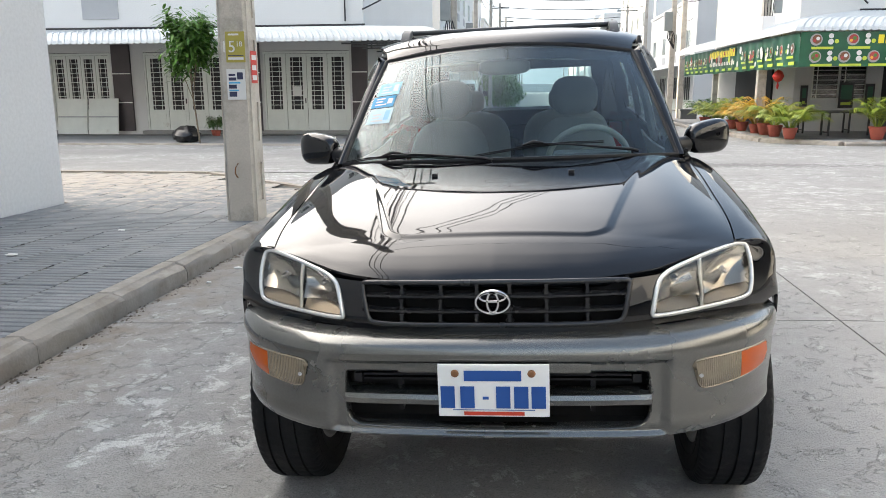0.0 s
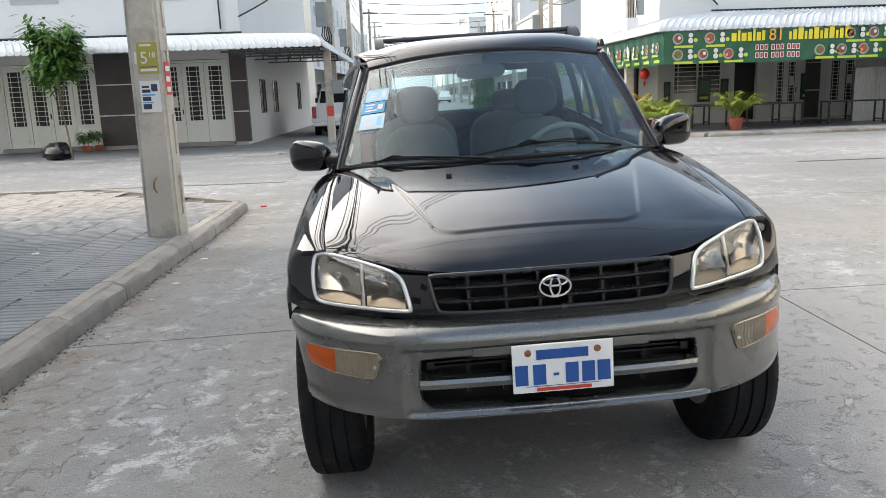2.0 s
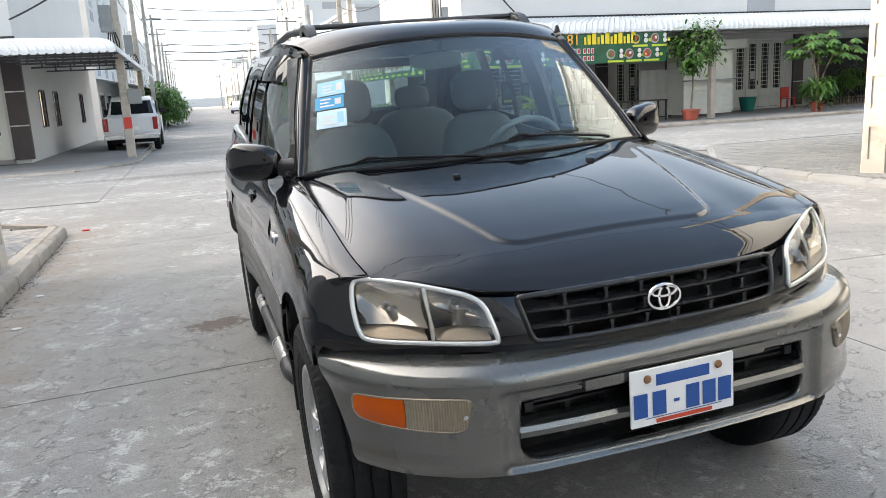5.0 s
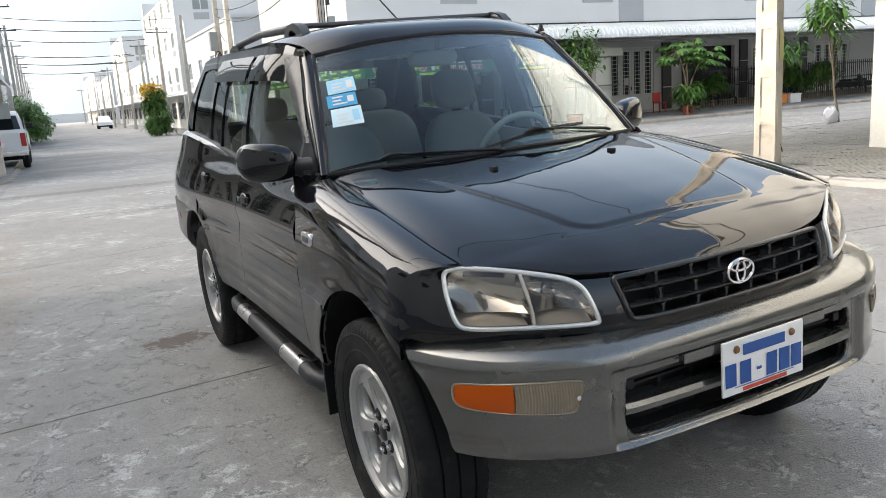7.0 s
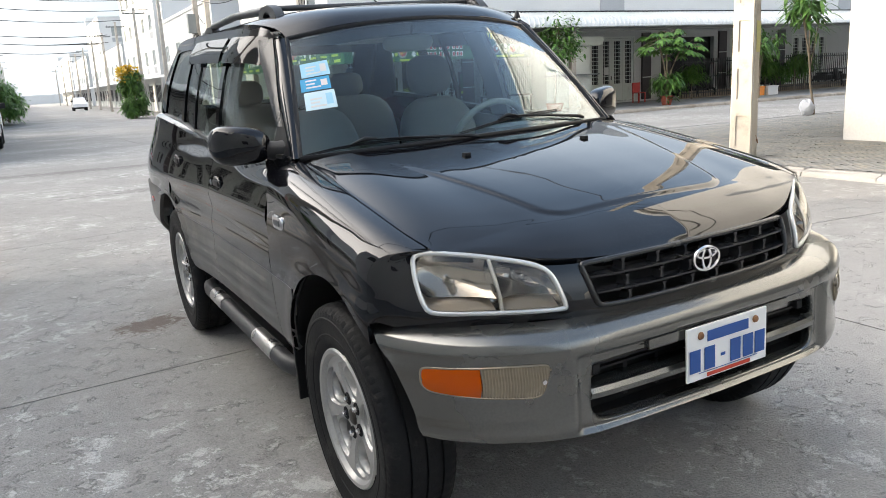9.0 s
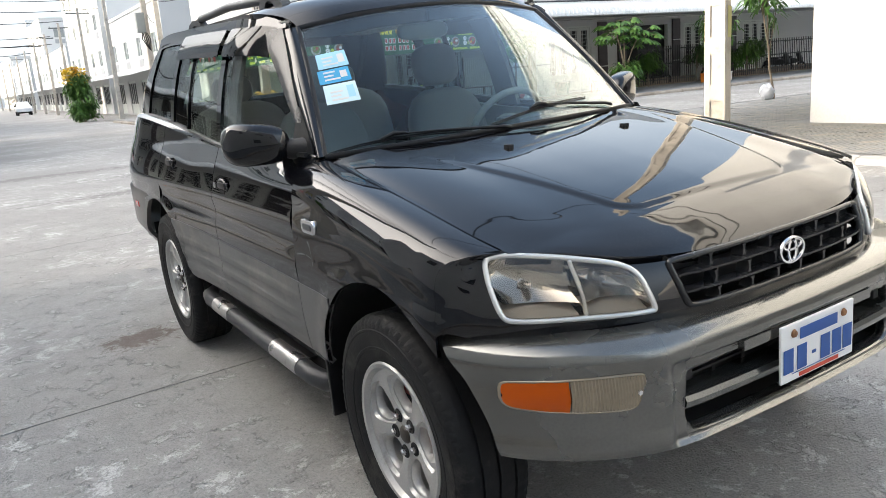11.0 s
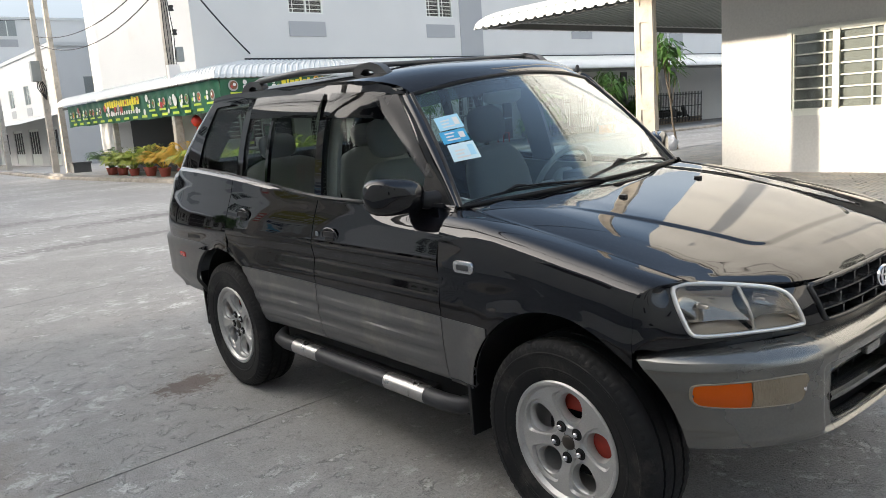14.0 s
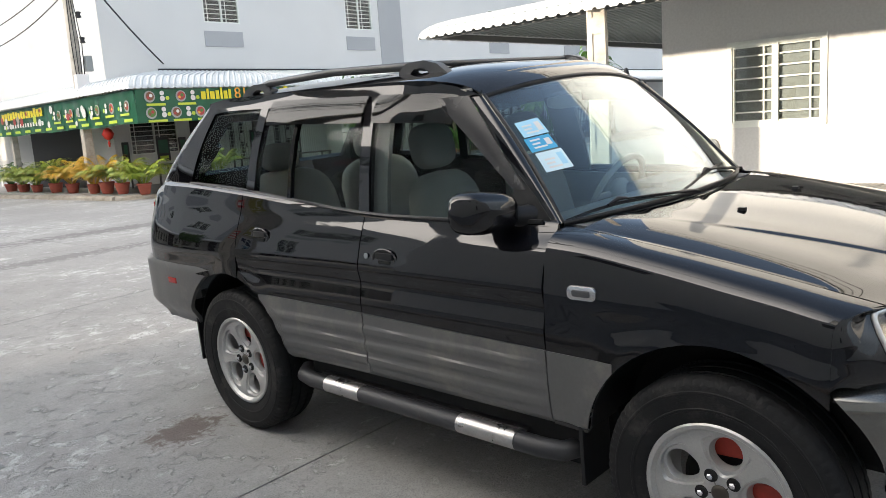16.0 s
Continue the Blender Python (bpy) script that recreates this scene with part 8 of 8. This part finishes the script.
PLATE_GREY, FOOD_BROWN, FOOD_GREEN = plain("banner_plate_grey", (0.34, 0.34, 0.33), 0.4), plain("banner_food_brown", (0.2, 0.08, 0.04), 0.4), plain("banner_food_green", (0.1, 0.2, 0.04), 0.4)


def dish(parent, c, z, front, kind):
    disc_at(parent, c, z, 0.17, PLATE_GREY, front, 0.004)
    disc_at(parent, c + 0.01, z + 0.01, 0.125, (FOOD_BROWN, BANNER_RED, FOOD_GREEN)[kind % 3], front, 0.009)
    disc_at(parent, c + 0.04, z + 0.03, 0.05, (BANNER_WHITE, FOOD_GREEN, BANNER_RED)[kind % 3], front, 0.013)
    disc_at(parent, c - 0.05, z - 0.03, 0.04, (BANNER_RED, BANNER_ORANGE, FOOD_BROWN)[kind % 3], front, 0.013)
    disc_at(parent, c + 0.4, z + 0.1, 0.07, BANNER_WHITE, front, 0.004)
    disc_at(parent, c + 0.4, z - 0.06, 0.08, BANNER_WHITE, front, 0.007)
    disc_at(parent, c + 0.56, z - 0.05, 0.06, BANNER_LIME, front, 0.004)
    strip_at(parent, c - 0.12, c + 0.48, z - 0.27, z - 0.2, BANNER_LIME, front, 0.004)


for k, (c, z) in enumerate(((8.1, 2.68), (9.1, 2.68), (8.1, 2.2), (8.9, 2.2), (9.7, 2.2), (12.6, 2.22), (13.3, 2.22), (14.0, 2.22), (13.55, 2.7), (14.3, 2.7))):
    dish(sheet_f, c, z, True, k)
for k in range(11):
    dish(sheet_s, 21.8 + 1.05 * k if k < 6 else 33.5 + 1.05 * (k - 6), 2.45, False, k)
rnd = random.Random(19)
y = 28.5
for k in range(15):
    w, h = rnd.uniform(0.18, 0.3), rnd.uniform(0.22, 0.32)
    strip_at(sheet_s, y, y + w, 2.52, 2.52 + h, BANNER_TEXT, False, 0.013)
    strip_at(sheet_s, y, y + w * 0.7, 2.2, 2.34, BANNER_WHITE, False, 0.013)
    y += w + 0.06
for k in range(26):
    y, z = rnd.uniform(21.5, 38.2), rnd.uniform(2.1, 2.75)
    disc_at(sheet_s, y, z, rnd.uniform(0.05, 0.15), rnd.choice((BANNER_WHITE, PLATE_GREY, FOOD_GREEN, BANNER_RED, BANNER_LIME, FOOD_BROWN)), False, 0.016 + 0.0005 * k)
for k in range(16):
    y = 21.5 + 1.05 * k
    strip_at(sheet_s, y, y + 0.55, 1.99, 2.08, BANNER_LIME, False, 0.013)
# yellow title: bars for the foreign lettering, the number in between
x = 9.78
for w, h in ((0.2, 0.24), (0.1, 0.32), (0.2, 0.24), (0.16, 0.26), (0.1, 0.36), (0.17, 0.25), (0.12, 0.3)):
    strip_at(sheet_f, x, x + w * 0.78, 2.56, 2.56 + h, BANNER_TEXT, True, 0.006)
    x += w * 0.78 + 0.04
x = 11.6
for k in range(13):
    w, h = 0.1 + 0.05 * (k % 3), 0.24 + 0.06 * ((k * 7) % 3)
    strip_at(sheet_f, x, x + w * 0.8, 2.56, 2.56 + h, BANNER_TEXT, True, 0.006)
    x += w * 0.8 + 0.045
lettering("81", 0.5, BANNER_ORANGE, pose(11.2, 21.235, 2.56, 90, 0, 0), sheet_f, 0.004)
for z in (2.27, 2.03):
    x = 10.55
    for k in range(9):
        w = 0.11
        if k in (3, 6):
            x += 0.07
        strip_at(sheet_f, x, x + w, z, z + 0.17, BANNER_WHITE, True, 0.006)
        strip_at(sheet_f, x + 0.02, x + w - 0.02, z + 0.02, z + 0.15, BANNER_RED, True, 0.01)
        x += w + 0.035
for x, y in ((7.85, 32.5), (16.9, 21.6)):
    rp = pole("awning_post", (x, y, pave_z(x, y)), 0.22, 0.22, 3.0, "pale concrete awning post", 0.22, slots=False)
lan = thing("lantern", "red paper lantern hanging from the awning", "lantern", pose(8.0, 24.2, 1.7))
part("lantern_body", lathed([(0.03, -0.2), (0.12, -0.14), (0.19, 0.0), (0.12, 0.14), (0.03, 0.2)], None, 16), RED_PLASTIC, lan, smooth=60)
part("cord", tubed([(0, 0, 0.2), (0, 0, 1.655)], 0.006, 5), WIRE, lan)
part("tassel", lathed([(0.02, -0.42), (0.045, -0.3), (0.01, -0.2)], None, 8), RED_PLASTIC, lan)
for x, z0, z1, w in ((15.4, 0.55, 1.55, 0.75), (11.2, 0.6, 1.5, 0.5), (9.75, 0.65, 1.4, 0.25), (12.0, 0.65, 1.45, 0.3)):
    ps = thing("poster", "dark poster with a lime bar on the shop wall", "poster", pose(x, 26.93, 0.0))
    part("board", boxes((-w / 2, w / 2, 0.0, 0.04, z0, z1)), BLACK_STEEL, ps)
    part("picture", boxes((-w / 2 + 0.06, w / 2 - 0.06, -0.006, 0.0, z0 + 0.3, z1 - 0.1)), BANNER_GREEN, ps)
    part("print_bar", boxes((-w / 2 + 0.08, w / 2 - 0.08, -0.006, 0.0, z0 + 0.1, z0 + 0.2)), BANNER_LIME, ps)
# kitchen front behind the side palms: a near-black panel paints its shade
part("shop_front", boxes((9.32, 9.4, 29.5, 35, -0.4, 2.1)), INSIDE_SHADE, h4, "near-black panel as shade of the open shop front")
cr = thing("planter_crate", "dark grey planter tub at the foot of the pole", "crate", pose(8.15, 39.8, pave_z(8, 39)))
part("crate_body", boxes((-0.42, 0.42, -0.35, 0.35, 0.0, 0.6), bevel=0.05), AWNING_DARK, cr)
part("crate_rim", boxes((-0.46, 0.46, -0.39, 0.39, 0.54, 0.62), bevel=0.02), AWNING_DARK, cr)

# white stall, bucket, ribbed fence panel
ks = thing("stall", "white corrugated food stall with a shelf", "stall", pose(17.95, 23.6, pave_z(18, 23.5)))
part("stall_body", boxes((-1.1, 1.1, -0.4, 0.7, 0.1, 2.45)), DOOR_WHITE, ks)
for k in range(6):
    part("slat", boxes((-1.12, 1.12, -0.44, -0.4, 0.2 + 0.2 * k, 0.36 + 0.2 * k), bevel=0.01), DOOR_WHITE, ks)
part("stall_roof", boxes((-1.35, 1.5, -0.75, 0.8, 2.5, 2.85), bevel=0.03), DOOR_WHITE, ks)
part("shelf", boxes((-1.15, 1.3, -0.75, -0.4, 1.35, 1.4)), STEEL_GREY, ks)
fp = thing("ribbed_fence", "pale ribbed steel fence section", "fence", pose(16.2, 24.2, pave_z(16, 24)))
bm = bmesh.new()
grid(bm, [[(-0.65 + 0.05 * k, 0.03 * (k % 2), z) for z in (0.0, 1.85)] for k in range(27)])
part("ribbed_sheet", bm, AWNING, fp)
for x in (-0.7, 0.65):
    part("fence_post", boxes((x, x + 0.05, 0.0, 0.05, 0, 1.9)), AWNING_DARK, fp)
bk = thing("bucket", "teal plastic tub beside the stall", "bucket", pose(21.6, 25.4, pave_z(21, 25)))
part("tub", lathed([(0.26, 0.0), (0.36, 0.55), (0.39, 0.56), (0.37, 0.58), (0.33, 0.5)], None, 24), TEAL, bk, smooth=40)
for x, y, m in ((28.6, 23.0, ORANGE), (29.4, 22.9, BANNER_WHITE)):
    t = thing("box", "plastic crate on the pavement", "crate", pose(x, y, pave_z(x, y)))
    part("crate_body", boxes((-0.35, 0.35, -0.25, 0.25, 0, 0.42), bevel=0.03), m, t)
    part("crate_rim", boxes((-0.37, 0.37, -0.27, 0.27, 0.36, 0.42), bevel=0.01), m, t)
ch = thing("chair", "red plastic chair before the doors", "chair", pose(23.6, 25.3, pave_z(23, 25)))
part("seat", boxes((-0.22, 0.22, -0.22, 0.22, 0.42, 0.46), bevel=0.01), RED_PLASTIC, ch)
part("backrest", boxes((-0.22, 0.22, 0.18, 0.22, 0.46, 0.9), bevel=0.01), RED_PLASTIC, ch)
for x in (-0.19, 0.19):
    for y in (-0.19, 0.19):
        part("leg", boxes((x - 0.02, x + 0.02, y - 0.02, y + 0.02, 0, 0.42)), RED_PLASTIC, ch)


def fence(x0, x1, y):
    f = thing("fence", "black steel bar fence before the house", "fence", pose(x0, y, pave_z(x0, y)))
    n = int((x1 - x0) / 0.16)
    for k in range(n + 1):
        x = (x1 - x0) * k / n
        part("bar", boxes((x - 0.014, x + 0.014, -0.014, 0.014, 0.05, 1.85)), BLACK_STEEL, f)
    for z in (0.25, 1.0, 1.7):
        part("rail", boxes((0, x1 - x0, -0.02, 0.02, z - 0.025, z + 0.025)), BLACK_STEEL, f)
    part("low_wall", boxes((0, x1 - x0, 0.03, 0.2, 0, 0.34)), BARK, f, "low brown wall")


fence(26.4, 30.4, 25.4)
fence(31.0, 41.0, 25.4)


def parked_motorbike(at, rz):
    t = thing("motorbike", "dark scooter parked behind the fence", "motorbike", pose(*at, 0, 0, rz))
    for y in (-0.62, 0.62):
        part("wheel", lathed([(0.2 + 0.05 * math.cos(a), 0.05 * math.sin(a)) for a in [2 * math.pi * k / 8 for k in range(8)]], pose(0, y, 0.26, 0, 90, 0), 20, closed=True), RUBBER, t, smooth=60)
    soft_block(0.16, 0.6, 0.16, m=pose(0, 0.15, 0.55), material=BLACK_STEEL, name="body", parent=t)
    soft_block(0.14, 0.36, 0.07, m=pose(0, 0.25, 0.77), material=BLACK_PLASTIC, name="saddle", parent=t)
    soft_block(0.17, 0.12, 0.36, m=pose(0, -0.52, 0.72, -18, 0, 0), material=BLACK_STEEL, name="front_shield", parent=t)
    part("handlebar", tubed([(-0.33, -0.4, 1.02), (0, -0.5, 1.0), (0.33, -0.4, 1.02)], 0.018, 6), BLACK_STEEL, t)


for x in (27.2, 28.4, 33.0, 38.2, 39.4):
    parked_motorbike((x, 26.2, pave_z(x, 26)), 15)


# white pickup on the far pavement
def pickup(at, rz):
    p = thing("pickup_truck", "white double-cab pickup parked on the pavement", "truck", pose(*at, 0, 0, rz))
    body = bmesh.new()
    prof = [(0.0, 0.55), (0.02, 1.1), (0.05, 1.16), (1.5, 1.14), (1.52, 1.16), (1.72, 1.66), (1.95, 1.78), (3.05, 1.8), (3.35, 1.74), (4.0, 1.2), (4.9, 1.08), (5.2, 0.95), (5.28, 0.55)]
    rows = []
    for y, z in prof:
        w = 0.9 if z < 1.2 else 0.9 - 0.28 * (z - 1.15)
        rows.append([(-w, y, 0.5), (-w - 0.01, y, 0.8), (-w, y, min(z, 1.1)), (-w + 0.05, y, z - 0.02), (-w + 0.12, y, z), (w - 0.12, y, z), (w - 0.05, y, z - 0.02), (w, y, min(z, 1.1)), (w + 0.01, y, 0.8), (w, y, 0.5)])
    vs = grid(body, rows)
    body.faces.new(vs[0])
    body.faces.new(vs[-1])
    part("body", body, TRUCK_WHITE, p, smooth=40)
    rw = bmesh.new()
    grid(rw, [[(-0.74, 1.535, 1.2), (0.74, 1.535, 1.2)], [(-0.66, 1.69, 1.63), (0.66, 1.69, 1.63)]])
    part("rear_window", rw, plain("dark_car_glass", (0.01, 0.012, 0.014), 0.05), p, "dark rear window")
    part("tailgate", boxes((-0.72, 0.72, -0.03, 0.0, 0.62, 1.1), bevel=0.01), TRUCK_WHITE, p)
    part("rear_bumper", boxes((-0.9, 0.9, -0.2, -0.03, 0.42, 0.58), bevel=0.03), SOFT_CHROME, p, "chrome rear bumper")
    part("number_plate", boxes((-0.25, 0.25, -0.04, -0.03, 0.7, 0.83)), PLATE_WHITE, p)
    for s in (-1, 1):
        part("tail_lamp", boxes((s * 0.81 - 0.08, s * 0.81 + 0.08, -0.04, 0.04, 0.7, 1.1), bevel=0.02), RED_LENS, p, "red tail lamp")
        part("door_mirror", boxes((s * 1.0 - 0.11, s * 1.0 + 0.11, 3.3, 3.4, 1.2, 1.38), bevel=0.03), BLACK_PLASTIC, p)
        for y in (0.95, 4.1):
            part("wheel", lathed([(0.22, -0.1), (0.33, -0.11), (0.37, -0.07), (0.37, 0.07), (0.33, 0.11), (0.22, 0.1)], pose(s * 0.78, y, 0.37, 0, 90, 0), 28), RUBBER, p, smooth=35)
        part("side_window", boxes((s * 0.835 - 0.02, s * 0.835 + 0.02, 1.9, 3.4, 1.2, 1.6)), INSIDE_SHADE, p)
    part("underbody", boxes((-0.75, 0.75, 0.1, 5.1, 0.3, 0.55)), HOLLOW_SHADE, p)
    return p


pickup((-3.2, 29.2, -0.38), 0).scale = (1.08, 1.08, 1.17)
pickup((6.0, 120, ground_z(6, 120)), 180)

# dirt and small stones in the gutter
rnd = random.Random(77)
bm = bmesh.new()
for k in range(520):
    y = rnd.uniform(-2.5, 7.2)
    x = -2.62 + abs(rnd.gauss(0, 0.05)) + 0.012 * math.sin(y * 5)
    r, h = rnd.uniform(0.005, 0.018), rnd.uniform(0.004, 0.014)
    z = ground_z(x, y) - 0.001
    top = bm.verts.new((x + rnd.uniform(-0.3, 0.3) * r, y, z + h))
    ring = [bm.verts.new((x + r * rnd.uniform(0.6, 1.2) * math.cos(a), y + 1.6 * r * rnd.uniform(0.6, 1.2) * math.sin(a), z)) for a in lin(0, 5.03, 5)]
    for i in range(5):
        bm.faces.new((ring[i], ring[(i + 1) % 5], top))
tagged(part("gutter_debris", bm, surface("gutter_dirt", (0.13, 0.105, 0.08), rough=0.95, vary=0.3, scale=20, fine=90, bump=0.2)), "brown dirt and small stones in the gutter", "debris", kind="stuff")

# litter by the kerb
for k, (x, y) in enumerate(((-2.42, 2.9), (-2.38, 3.4), (-4.2, 3.1), (-4.9, 2.2), (-3.9, 4.3), (-3.3, 8.6), (-4.3, 1.6), (-2.4, 4.4))):
    on = x > -2.5
    c = crumpled("litter", (0, 0, 0), 0.022 + 0.014 * (k % 3), 0.014, AD_WHITE, "scrap of white paper litter", 60 + k, "litter")
    c.matrix_world = pose(x, y, (ground_z(x, y) if on else pave_z(x, y)))
bk2 = tagged(part("red_rag", boxes((-0.04, 0.04, -0.025, 0.025, 0, 0.02), bevel=0.008), AD_RED), "red scrap at the kerb corner", "litter")
bk2.matrix_world = pose(-2.45, 7.9, ground_z(-2.45, 7.9))
